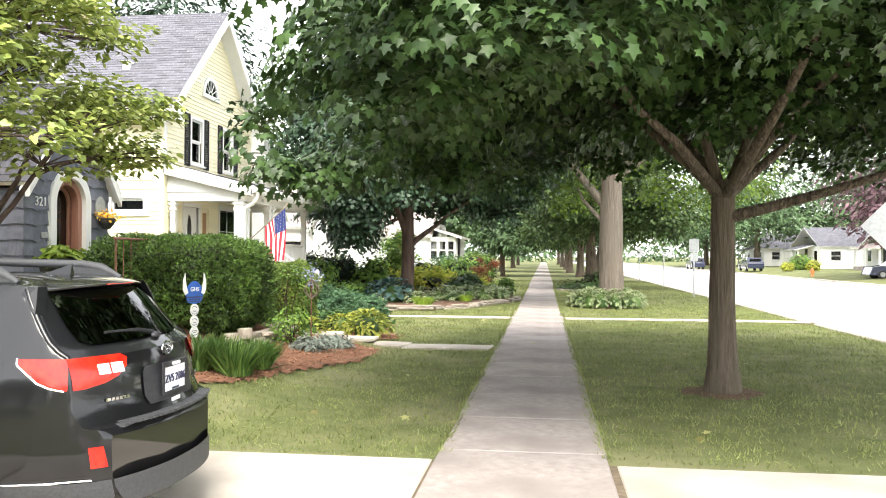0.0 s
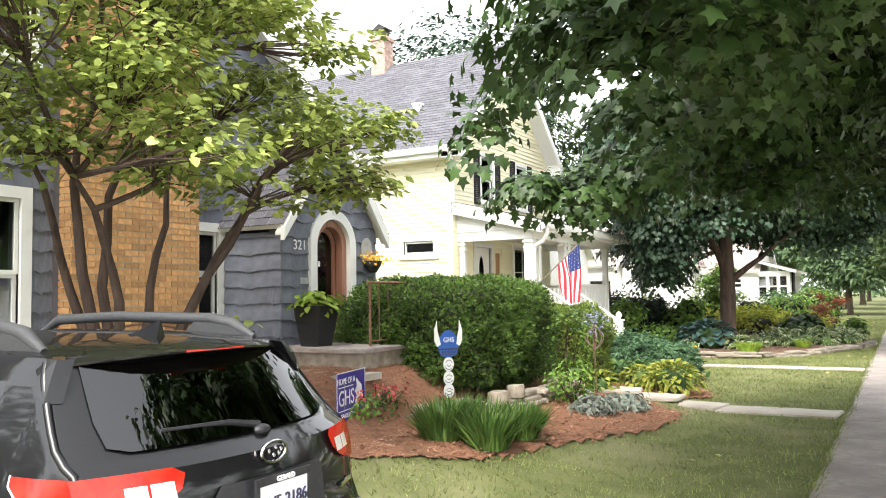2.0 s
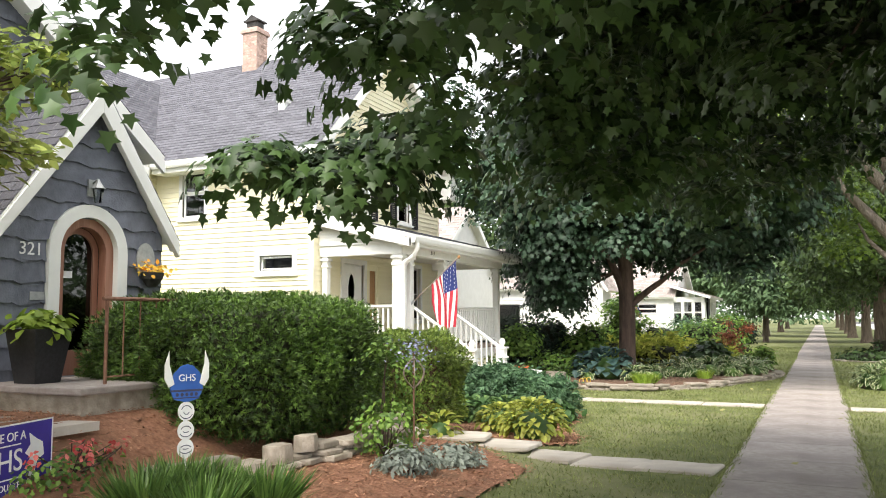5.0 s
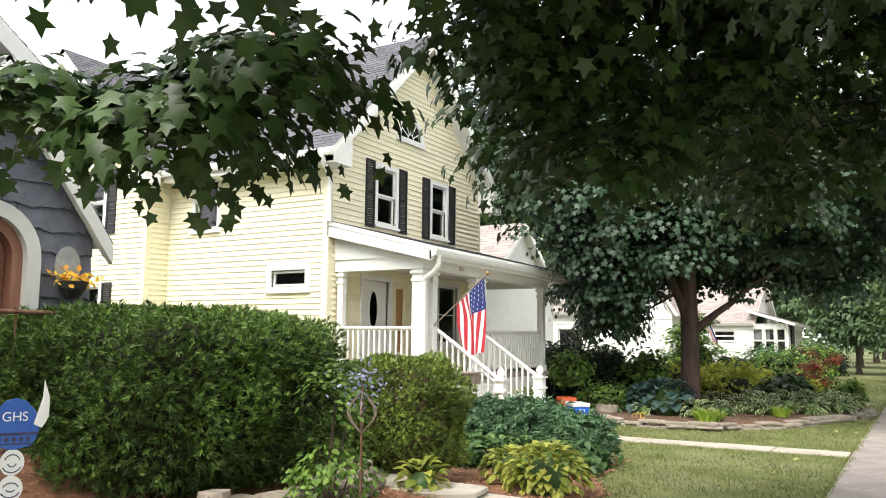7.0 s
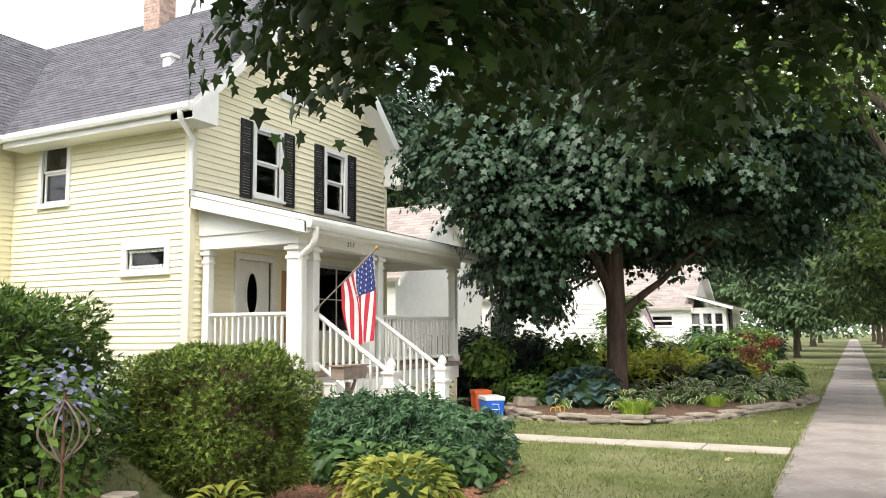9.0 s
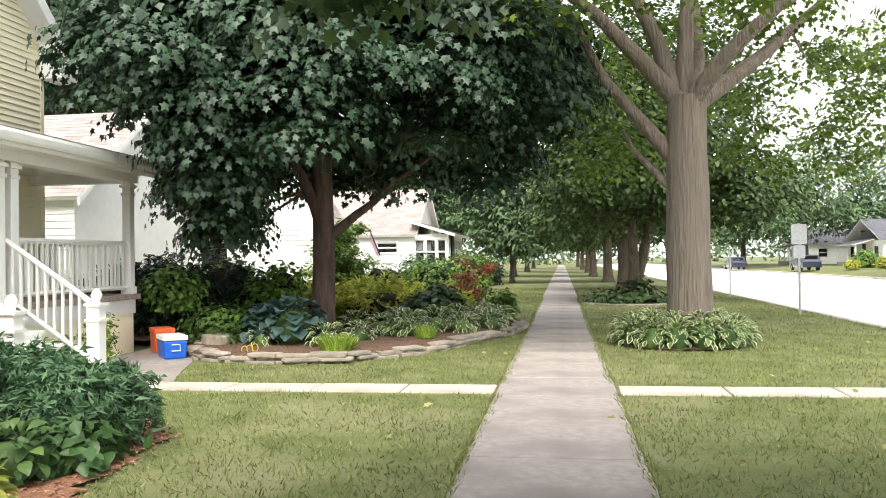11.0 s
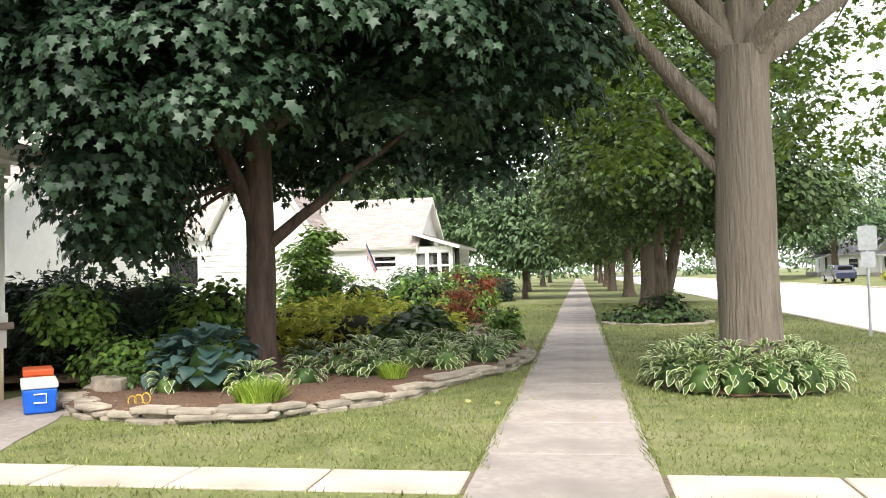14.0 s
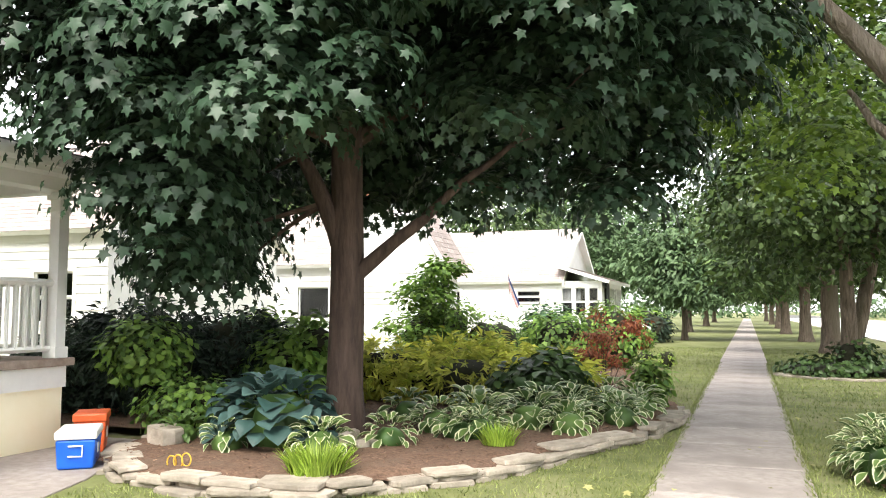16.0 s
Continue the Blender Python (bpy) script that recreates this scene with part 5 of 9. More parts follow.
tree("linden_tree", "two-stemmed linden with drooping foliage in a low bed", (2.75, 47.0, 0.1), 0.32, 0.6,
     [(1.95, 46.6, 6.4), (3.25, 47.2, 6.6)],
     [(2.8, 47.0, 6.8, 4.9, 4.9, 4.4), (6.2, 45.6, 3.9, 2.0, 2.0, 1.6), (0.6, 44.6, 4.4, 1.7, 1.8, 1.2)],
     2000, 22, BROAD, 0.19, 0.42, M_LEAF_4, M_BARK, flare=1.4, zmin=2.6, gap=-0.35, twigs=60, limb_r=0.72)
for k, (x, y, r, h, c) in enumerate([(3.3, 58.5, 0.36, 3.0, 4.8), (3.2, 72.0, 0.32, 3.0, 5.2), (2.8, 88.0, 0.32, 3.2, 5.4), (3.0, 108.0, 0.3, 3.2, 6.0), (3.0, 132.0, 0.3, 3.2, 6.5), (3.0, 165.0, 0.3, 3.4, 7.5)]):
    tree("linden_tree", "linden in the row along the parkway", (x, y, 0), r, h, [(x - 1.6, y, h + 3.5), (x + 1.7, y + 0.5, h + 3.6), (x, y - 1.2, h + 4)],
         [(x, y, h + 3.6, c, c, 4.4), (x - c * 0.55, y - 1.5, h + 0.6, 1.9, 1.9, 1.1), (x + c * 0.6, y - 1.0, h + 0.8, 1.9, 1.9, 1.2)], 520, 20, OVAL, 0.44, 0.6, M_LEAF_4, M_BARK, twigs=16, zmin=2.3, gap=-0.45, group="parkway trees")
for k, (x, y, r, h, c, m) in enumerate([(-3.3, 72.0, 0.17, 2.2, 3.1, M_LEAF_FAR), (-4.4, 92.0, 0.3, 2.6, 5.0, M_LEAF_4), (-4.2, 118.0, 0.3, 2.8, 5.8, M_LEAF_4), (-4.5, 150.0, 0.3, 2.8, 7.0, M_LEAF_FAR)]):
    tree("garden_tree", "leafy green tree on the lawn side of the sidewalk", (x, y, 0), r, h, [(x - 1.2, y, h + 3), (x + 1.2, y + 0.5, h + 3)],
         [(x, y, h + 2.9, c, c, 3.6), (x + 1.2, y - 1.5, h + 0.5, 1.5, 1.5, 1.0)], 520, 20, OVAL, 0.42, 0.5, m, M_BARK, twigs=14, zmin=2.0, gap=-0.45, group="lawn trees")

# magnolia before the brick chimney: a fan of crooked stems that carry flat tiers of leaves
MB = Vector((-6.3, 10.9, 0.55))
mag = thing("magnolia_tree", MB, "multi-stemmed small tree with pale green sparse leaves", "tree")
MAG_TIERS = [(-4.6, 12.1, 2.9, 0.5), (-4.9, 12.0, 3.5, 0.6), (-5.2, 11.6, 2.85, 0.75), (-4.6, 11.4, 3.3, 0.65), (-5.6, 12.5, 3.5, 0.6), (-5.9, 12.3, 4.1, 0.75), (-5.2, 10.6, 3.0, 0.75), (-5.0, 10.0, 3.6, 0.85), (-5.6, 9.6, 3.1, 0.85), (-6.3, 9.4, 3.6, 0.85), (-5.8, 10.6, 3.9, 0.85),
             (-6.4, 11.4, 4.6, 0.85), (-5.6, 11.5, 4.8, 0.75), (-6.0, 10.2, 4.9, 0.95), (-6.6, 10.8, 5.7, 0.85), (-5.9, 11.3, 5.8, 0.75), (-7.0, 12.2, 3.9, 0.75), (-7.1, 10.0, 4.6, 0.85), (-6.2, 10.6, 6.5, 0.8), (-5.3, 9.0, 4.2, 0.8), (-6.6, 8.8, 4.4, 0.85), (-4.5, 12.5, 3.5, 0.38),
             (-5.0, 12.3, 4.3, 0.55), (-5.4, 12.1, 5.1, 0.7), (-6.9, 11.6, 5.2, 0.8), (-6.3, 9.5, 5.7, 0.85), (-5.5, 10.3, 5.7, 0.75), (-4.7, 10.8, 4.2, 0.7), (-5.0, 9.3, 5.0, 0.75), (-5.9, 12.6, 5.8, 0.6), (-4.4, 9.9, 2.9, 0.6)]
stem_ends = []
for x, y, z in ((-6.6, 10.2, 3.2), (-6.45, 10.75, 3.9), (-6.15, 11.2, 4.3), (-5.7, 12.0, 2.9), (-5.35, 11.5, 2.6), (-6.7, 11.8, 3.3), (-5.8, 10.0, 2.8)):
    e = Vector((x, y, z))
    p = limb_points(MB + (e - MB) * 0.06, e, 0.13, 9, rise=-0.12)
    p[0].z = MB.z - 0.05
    part("stem", Geo().tube(p, [0.062 - 0.0048 * j for j in range(9)], 8), M_BARK_D, mag, smooth=True)
    stem_ends += p[4:]
twigs = Geo()
leaf_v, leaf_f, count = [], [], 0
for x, y, z, r in MAG_TIERS:
    c = Vector((x, y, z - 0.05))
    q = min(stem_ends, key=lambda e: (e - c).length + 0.8 * max(0, e.z - c.z))
    limb = limb_points(q, c, 0.12, 7)
    part("limb", Geo().tube(limb, [0.03 - 0.003 * j for j in range(7)], 6), M_BARK_D, mag, smooth=True)
    (V, F), C = foliage([(x, y, z, r * 1.05, r * 1.05, 0.14 + 0.26 * r)], int(125 * r), 11, BROAD, 0.088, 0.075, 0.15, -0.25, 1.3, None, 0.55, 1.0, 0.3, 0.5)
    for k in range(0, len(C), 4):
        twigs.tube(limb_points(limb[3 + k % 4], C[k], 0.12, 4), [0.011, 0.009, 0.006, 0.004], 5, cap=False)
    leaf_v.append(V)
    leaf_f.append(F + count)
    count += len(V)
tagged(part("branchwork", twigs, M_BARK_D, mag, smooth=True), kind="stuff")
link("crown", np_mesh("crown", np.vstack(leaf_v), np.vstack(leaf_f)), M_LEAF_5, mag)

# ---- shrubs and hedges ----


def box_hedge(name, label, x0, x1, y0, y1, z0, z1, n, template, size, m_leaf, bulge=0.12, bare=None):
    """Clipped hedge: sprigs over a rounded block with a lumpy skin."""
    t = thing(name, ((x0 + x1) / 2, (y0 + y1) / 2, z0), label, "hedge")
    cx, cy, cz = (x0 + x1) / 2, (y0 + y1) / 2, (z0 + z1) / 2
    h = np.array([(x1 - x0) / 2, (y1 - y0) / 2, (z1 - z0) / 2])
    u = rng.normal(size=(n, 3))
    u /= np.linalg.norm(u, axis=1, keepdims=True)
    k = 5.0
    s = 1.0 / (np.sum(np.abs(u) ** k, axis=1) ** (1 / k))
    lump = np.array([1 + bulge * noise.noise(Vector(q) * 2.6) + 0.05 * noise.noise(Vector(q) * 7) for q in (u * s[:, None] * h)])
    P = np.array([cx, cy, cz]) + u * (s * lump * (0.86 + 0.16 * rng.random(n)))[:, None] * h
    if bare is not None:
        keep = np.array([not (noise.noise(Vector(p) * 1.5 + Vector((3, 1, 8))) > bare and p[2] < z1 - 0.18 and p[2] > z0 + 0.35) for p in P])
        P, u = P[keep], u[keep]
    P[:, 2] = np.maximum(P[:, 2], z0 + 0.02)
    N = u * 0.5 + rng.normal(size=P.shape) * 0.6 + np.array([0, 0, 0.4])
    T = u + rng.normal(size=P.shape) * 0.45 + np.array([0, 0, 0.35])
    V, F = scatter(*template, P, N, T, size * (0.6 + 0.7 * rng.random(len(P))))
    link("foliage", np_mesh("foliage", V, F), m_leaf, t)
    g = Geo()
    kk = 10
    for i in range(kk + 1):
        th = math.pi * i / kk
        for j in range(20):
            a = 2 * math.pi * j / 20
            d = Vector((math.sin(th) * math.cos(a), math.sin(th) * math.sin(a), -math.cos(th)))
            q = 0.9 / (sum(abs(c) ** k for c in d) ** (1 / k))
            g.v.append((cx + d.x * q * h[0], cy + d.y * q * h[1], max(z0 - 0.02, cz + d.z * q * h[2])))
    for i in range(kk):
        for j in range(20):
            a, b = i * 20 + j, i * 20 + (j + 1) % 20
            g.f.append((a, b, b + 20, a + 20))
    # brown dead twigs where bare; otherwise inner shade painted as a near-black block
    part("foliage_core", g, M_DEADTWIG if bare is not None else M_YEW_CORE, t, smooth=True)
    return t


box_hedge("hedge", "large clipped dark green yew hedge above a stone wall", -7.3, -4.75, 15.15, 18.3, 0.45, 2.02, 42000, SPRIG, 0.075, M_YEW)
box_hedge("hedge", "rounded boxwood hedge with brown bare twigs", -6.1, -4.6, 19.0, 20.4, 0.16, 1.55, 21000, SPRIG, 0.07, M_BOX, 0.16, bare=0.29)
bush("juniper", "low spreading blue-green juniper beside the steps", [(-5.0, 22.95, 0.45, 0.8, 0.65, 0.42), (-4.3, 22.95, 0.36, 0.6, 0.6, 0.32), (-5.8, 22.9, 0.45, 0.7, 0.65, 0.42)], 1150, 8, SPRIG, 0.15, 0.07, M_JUNI, core=0.62, gap=-0.6, up=0.3, out=0.8)
bush("ground_cover", "green broad-leaved ground cover at the lawn edge", [(-4.5, 21.9, 0.16, 0.8, 0.4, 0.18), (-3.9, 22.2, 0.15, 0.4, 0.4, 0.16), (-5.4, 21.8, 0.18, 0.7, 0.45, 0.2)], 260, 7, BROAD, 0.13, 0.07, M_HOSTA_G, core=0.6)
bush("rose_bush", "leggy dark shrub with reddish leaves beside the wall", [(-4.15, 16.9, 1.12, 0.36, 0.36, 0.46), (-4.15, 16.9, 0.55, 0.36, 0.36, 0.45)], 330, 7, BROAD, 0.065, 0.07, M_GARDEN, gap=-0.35)
bush("lavender", "low grey-leaved lavender in the mulch", [(-3.7, 16.5, 0.25, 0.3, 0.35, 0.14)], 110, 7, OVAL, 0.10, 0.05, M_SAGE, at=(-3.7, 16.5, 0.12))
bush("lavender", "low grey-leaved lavender in the mulch", [(-3.5, 17.3, 0.2, 0.28, 0.4, 0.12)], 110, 7, OVAL, 0.10, 0.05, M_SAGE, at=(-3.5, 17.3, 0.1))
bush("flower_patch", "small pink flowers and foliage in the front bed", [(-5.4, 13.6, 0.52, 0.35, 0.6, 0.16)], 120, 6, BROAD, 0.055, 0.06, M_GARDEN, at=(-5.4, 13.6, 0.38))
bush("pink_flowers", "small red-pink blooms above green foliage", [(-5.35, 13.7, 0.68, 0.3, 0.6, 0.1)], 26, 4, BROAD, 0.05, 0.02, M_PETAL_R, at=(-5.35, 13.7, 0.5), category="flowers")


def blades(name, label, c, radius, n, length, m_leaf, category="plant", template=STRAP, spread=0.9, lean=0.75):
    t = thing(name, c, label, category)
    a = rng.random(n) * 2 * math.pi
    r = radius * np.sqrt(rng.random(n)) * 0.55
    D = np.column_stack([np.cos(a), np.sin(a), np.zeros(n)])
    P = np.array(c) + D * r[:, None]
    T = D * (lean * (0.3 + rng.random(n)))[:, None] + np.array([0, 0, 1.0]) + rng.normal(size=(n, 3)) * 0.15
    N = D * 1.0 + np.array([0, 0, -0.2]) + rng.normal(size=(n, 3)) * 0.2
    V, F = scatter(*template, P, -N, T, length * (0.6 + 0.5 * rng.random(n)))
    V[:, 2] = np.maximum(V[:, 2], c[2] + 0.005)
    link("foliage", np_mesh("foliage", V, F), m_leaf, t)
    return t


for x, y, r in ((-4.05, 13.9, 0.5), (-4.35, 13.5, 0.42), (-3.8, 13.5, 0.4), (-4.45, 14.0, 0.4), (-3.75, 14.2, 0.35)):
    blades("daylily", "clump of arching green daylily blades by the drive", (x, y, ground_z(x, y)), r, 560, 0.44, M_DAYLILY, lean=1.9)


def leaf_mesh(name, length, width, arch, segs=5):
    """Arching hosta leaf on a short stalk, growing along +y from the origin; 'edge' runs from midrib to margin."""
    v, f, e = [], [], []
    for i in range(segs + 1):
        q = i / segs
        w = width * (0.03 if q < 0.16 else math.sin(math.pi * min(1, (q - 0.1) / 0.9) ** 0.85)) * 0.5
        y, z = length * (q - 0.12 * q * q), length * arch * (1.5 * q - 1.75 * q * q)
        for s, ed in ((-1, 1.0), (-0.55, 0.5), (0, 0.0), (0.55, 0.5), (1, 1.0)):
            v.append((s * w, y, z + abs(s) * w * 0.28))
            e.append(ed if q < 0.97 else 1.0)
    for i in range(segs):
        for s in range(4):
            k = i * 5 + s
            f.append((k, k + 1, k + 6, k + 5))
    me = Geo().add(v, f).mesh(name)
    at = me.attributes.new("edge", "FLOAT", "POINT")
    at.data.foreach_set("value", e)
    me.shade_smooth()
    return me


LEAF_LIB = {}


def hosta(label, c, radius, n, m_leaf, leaf=0.45, rise=0.72, category="hosta", group="", width=0.5):
    """Dome of separate overlapping leaves that point out and down; alike leaves share their mesh."""
    t = thing("hosta", c, label, category, group)
    key = (m_leaf.name, round(radius * leaf, 2), width)
    if key not in LEAF_LIB:
        LEAF_LIB[key] = [leaf_mesh("leaf", radius * leaf * k, radius * leaf * width * k, a) for k, a in ((1.0, 0.30), (0.85, 0.42), (1.15, 0.22))]
    for i in range(n):
        a = 2.39996 * i + random.uniform(-0.3, 0.3)
        h = 1 - (i + 0.5) / n
        q = radius * (1 - leaf * 0.75) * math.sqrt(max(0.0, 1 - h * h))
        tilt = -0.75 + 1.3 * h + random.uniform(-0.2, 0.2)
        s = random.uniform(0.8, 1.2)
        m = Matrix.Translation(Vector(c) + Vector((-math.sin(a) * q, math.cos(a) * q, 0.05 + radius * rise * (0.08 + 0.84 * h)))) @ Matrix.Rotation(a, 4, "Z") @ Matrix.Rotation(tilt, 4, "X") @ Matrix.Rotation(random.uniform(-0.35, 0.35), 4, "Y") @ Matrix.Diagonal((s, s, s, 1))
        piece("leaf", random.choice(LEAF_LIB[key]), m_leaf, t, m)
    part("leaf_core", Geo().blob((c[0], c[1], c[2] + radius * 0.15), (radius * 0.5, radius * 0.5, radius * rise * 0.6), 12, 7, 0.2), M_HOSTA_G, t, smooth=True)
    return t


hosta("yellow-green hosta clump at the edge of the mulch", (-3.52, 20.15, 0.05), 0.56, 290, M_HOSTA_Y, 0.29, 0.85)
hosta("yellow-green hosta clump at the edge of the mulch", (-4.2, 20.75, 0.05), 0.48, 170, M_HOSTA_Y, 0.32, 0.7)
hosta("small green hosta in red-brown mulch", (-4.35, 18.75, 0.16), 0.34, 40, M_HOSTA_Y, 0.6, 0.8)
hosta("large gold hosta with dark green margins by the cottage", (-7.25, 13.25, 0.88), 0.55, 34, M_HOSTA_BIG, 0.6, 0.75)
for i in range(5):
    hosta("green hosta under the juniper", (-4.1 - 0.42 * i, 21.75 + 0.15 * (i % 2), 0.05), 0.42, 60, M_HOSTA_G, 0.42, 0.75, group="hostas by the steps")
# ring of white-edged hostas round the thick maple
RC = Vector((2.35, 32.0, 0.0))
for ring, (rr, n) in enumerate(((1.0, 14), (0.62, 8))):
    for i in range(n):
        a = 2 * math.pi * (i + 0.5 * ring) / n
        hosta("white-edged hosta in a ring under the maple", (RC.x + math.cos(a) * rr, RC.y + math.sin(a) * rr, 0.03 + 0.10 * ring), 0.42, 72, M_HOSTA_V, 0.46, 1.05, group="hosta ring", width=0.46)

# ---- stone-edged bed under the Norway maple ----
bush("ivy_bed", "dark low ground cover round the linden stems", [(2.4, 46.6, 0.12, 1.5, 1.6, 0.22), (2.8, 46.8, 0.4, 0.5, 0.5, 0.5)], 260, 8, BROAD, 0.16, 0.13, M_LEAF_1, core=0.8)
hosta("broad blue-green hosta beside the maple trunk", (-4.95, 30.75, 0.2), 0.72, 100, M_HOSTA_B, 0.42, 0.95, width=0.85)
hosta("broad blue-green hosta beside the maple trunk", (-5.5, 30.95, 0.2), 0.56, 66, M_HOSTA_B, 0.48, 0.95, width=0.85)
for x, y, r, n in ((-4.15, 30.3, 0.42, 40), (-3.75, 31.2, 0.36, 30), (-5.35, 30.3, 0.34, 20), (-3.1, 32.6, 0.5, 34), (-2.6, 33.2, 0.5, 34), (-2.2, 33.9, 0.5, 34), (-3.4, 33.2, 0.5, 30), (-1.8, 34.4, 0.45, 30), (-2.6, 34.0, 0.5, 30), (-3.2, 32.0, 0.36, 24), (-1.35, 35.0, 0.4, 24), (-7.6, 28.0, 0.42, 26), (-2.0, 32.9, 0.42, 30), (-2.9, 32.0, 0.4, 30), (-1.5, 33.9, 0.42, 30), (-2.3, 34.7, 0.5, 34), (-3.6, 32.4, 0.45, 30), (-1.5, 35.7, 0.42, 28), (-2.0, 36.3, 0.45, 28), (-4.4, 33.3, 0.45, 28)):
    hosta("white-edged hosta in brown mulch", (x, y, 0.13), r, n + 14, M_HOSTA_V, 0.55, 0.75, group="hostas in the stone-edged bed")
blades("grass_tuft", "bright lime-green grass tuft behind the stone edging", (-3.72, 29.45, 0.14), 0.5, 620, 0.29, M_LIME, category="ornamental grass", lean=2.4)
blades("grass_tuft", "small lime-green tuft among hostas", (-2.55, 31.6, 0.14), 0.35, 260, 0.26, M_LIME, category="ornamental grass", lean=1.1)
bush("fern_patch", "yellow-green fern patch behind the maple", [(-4.3, 35.6, 0.5, 1.2, 0.9, 0.5), (-5.9, 35.8, 0.55, 1.2, 0.9, 0.52), (-3.1, 36.2, 0.45, 0.9, 0.8, 0.42), (-7.0, 35.4, 0.5, 0.9, 0.8, 0.48), (-4.8, 37.2, 0.6, 1.4, 0.9, 0.55)], 700, 8, SPRIG, 0.24, 0.12, M_FERN, core=0.7, category="ferns")
bush("garden_shrub", "leafy bright green garden shrub", [(-5.2, 40.0, 0.9, 0.9, 0.9, 0.7), (-6.7, 40.4, 1.1, 1.1, 0.9, 0.95)], 420, 8, OVAL, 0.13, 0.12, M_GARDEN, core=0.72)
bush("garden_shrub", "rounded green garden shrub", [(-3.9, 41.0, 0.9, 0.9, 0.9, 0.75)], 300, 8, BROAD, 0.13, 0.12, M_GARDEN, core=0.75)
bush("garden_shrub", "rounded blue-green garden shrub", [(-4.6, 43.0, 1.0, 0.8, 0.8, 0.85)], 260, 8, BROAD, 0.13, 0.12, M_JUNI, core=0.75)
bush("garden_shrub", "rounded green garden shrub", [(-3.4, 45.0, 1.0, 1.0, 1.0, 0.9)], 260, 8, BROAD, 0.14, 0.12, M_GARDEN, core=0.75)
bush("garden_shrub", "broad-leaved green shrub before the fence", [(-8.2, 35.2, 0.9, 0.8, 0.7, 0.75), (-7.6, 35.0, 0.6, 0.6, 0.6, 0.5)], 330, 8, BROAD, 0.17, 0.12, M_GARDEN, core=0.7)
bush("garden_shrub", "low green shrub at the bed edge", [(-6.7, 31.5, 0.4, 0.8, 0.6, 0.36)], 260, 8, BROAD, 0.10, 0.09, M_GARDEN, core=0.75)
bush("pine_shrub", "very dark pine shrub beside the porch", [(-8.6, 32.6, 0.95, 1.2, 0.8, 0.85), (-7.7, 33.6, 0.9, 1.0, 0.7, 0.75), (-9.6, 32.4, 0.8, 0.8, 0.7, 0.7)], 700, 9, SPRIG, 0.20, 0.12, M_DARKPINE, core=0.8)
bush("garden_shrub", "green hydrangea beside the porch", [(-7.9, 31.9, 1.1, 0.6, 0.5, 0.45)], 200, 7, BROAD, 0.13, 0.1, M_GARDEN, core=0.6)
bush("japanese_maple", "small red-leaved Japanese maple", [(-2.5, 39.0, 1.15, 0.6, 0.6, 0.3), (-2.1, 38.8, 0.75, 0.6, 0.55, 0.22), (-2.9, 39.2, 0.8, 0.5, 0.5, 0.22), (-2.4, 39.1, 1.65, 0.45, 0.45, 0.25), (-1.9, 38.9, 1.4, 0.4, 0.4, 0.18)], 260, 8, OVAL, 0.11, 0.10, M_JMAPLE, category="small tree", gap=-0.1, shell=0.7, flat=0.4)
bush("garden_shrub", "tall leafy perennial by the sidewalk", [(-1.35, 36.3, 0.45, 0.26, 0.26, 0.4)], 80, 6, BROAD, 0.13, 0.08, M_GARDEN)
bush("garden_shrub", "broad-leaved dark hosta shrub", [(-3.0, 35.0, 0.45, 0.7, 0.6, 0.3)], 160, 7, BROAD, 0.2, 0.1, M_LEAF_1, core=0.6)
for i in range(5):
    bush("box_ball", "small clipped box ball along the bed", [(-4.6 + 0.62 * i, 47.6, 0.25, 0.28, 0.28, 0.26)], 60, 6, BROAD, 0.07, 0.05, M_BOX, core=0.85, category="shrub", group="clipped box row")
bush("dogwood", "layered pale green shrub before the white house", [(-6.4 + 0.35 * math.sin(2.4 * k), 39.2 + 0.3 * math.cos(2.4 * k), 0.7 + 0.32 * k, 1.1 - 0.12 * k, 1.0 - 0.11 * k, 0.2) for k in range(7)], 420, 9, BROAD, 0.14, 0.13, M_GARDEN, gap=-0.3, up=1.0, out=0.4, flat=0.4)
bush("upright_shrub", "small upright shrub in front of the porch base", [(-7.35, 29.2 - 0.9, 0.45, 0.22, 0.22, 0.42)], 90, 7, BROAD, 0.07, 0.07, M_BOX)

for x, y, r, n in ((-6.2, 30.6, 0.34, 30), (-6.6, 31.0, 0.34, 30), (-5.9, 31.4, 0.36, 30), (-7.1, 31.4, 0.34, 26), (-6.3, 31.9, 0.38, 30)):
    hosta("green hosta at the shady end of the bed", (x, y, 0.13), r, n + 14, M_HOSTA_G, 0.5, 0.75, group="hostas in the stone-edged bed")
bush("garden_shrub", "broad-leaved green perennial behind the blue hosta", [(-6.6, 33.6, 0.75, 0.6, 0.6, 0.6), (-6.2, 33.8, 1.15, 0.45, 0.45, 0.45)], 200, 8, BROAD, 0.15, 0.12, M_GARDEN, core=0.65)
bush("garden_shrub", "dark broad-leaved perennial among the ferns", [(-2.9, 35.4, 0.55, 0.55, 0.5, 0.4)], 130, 7, BROAD, 0.2, 0.1, M_LEAF_1, core=0.6)
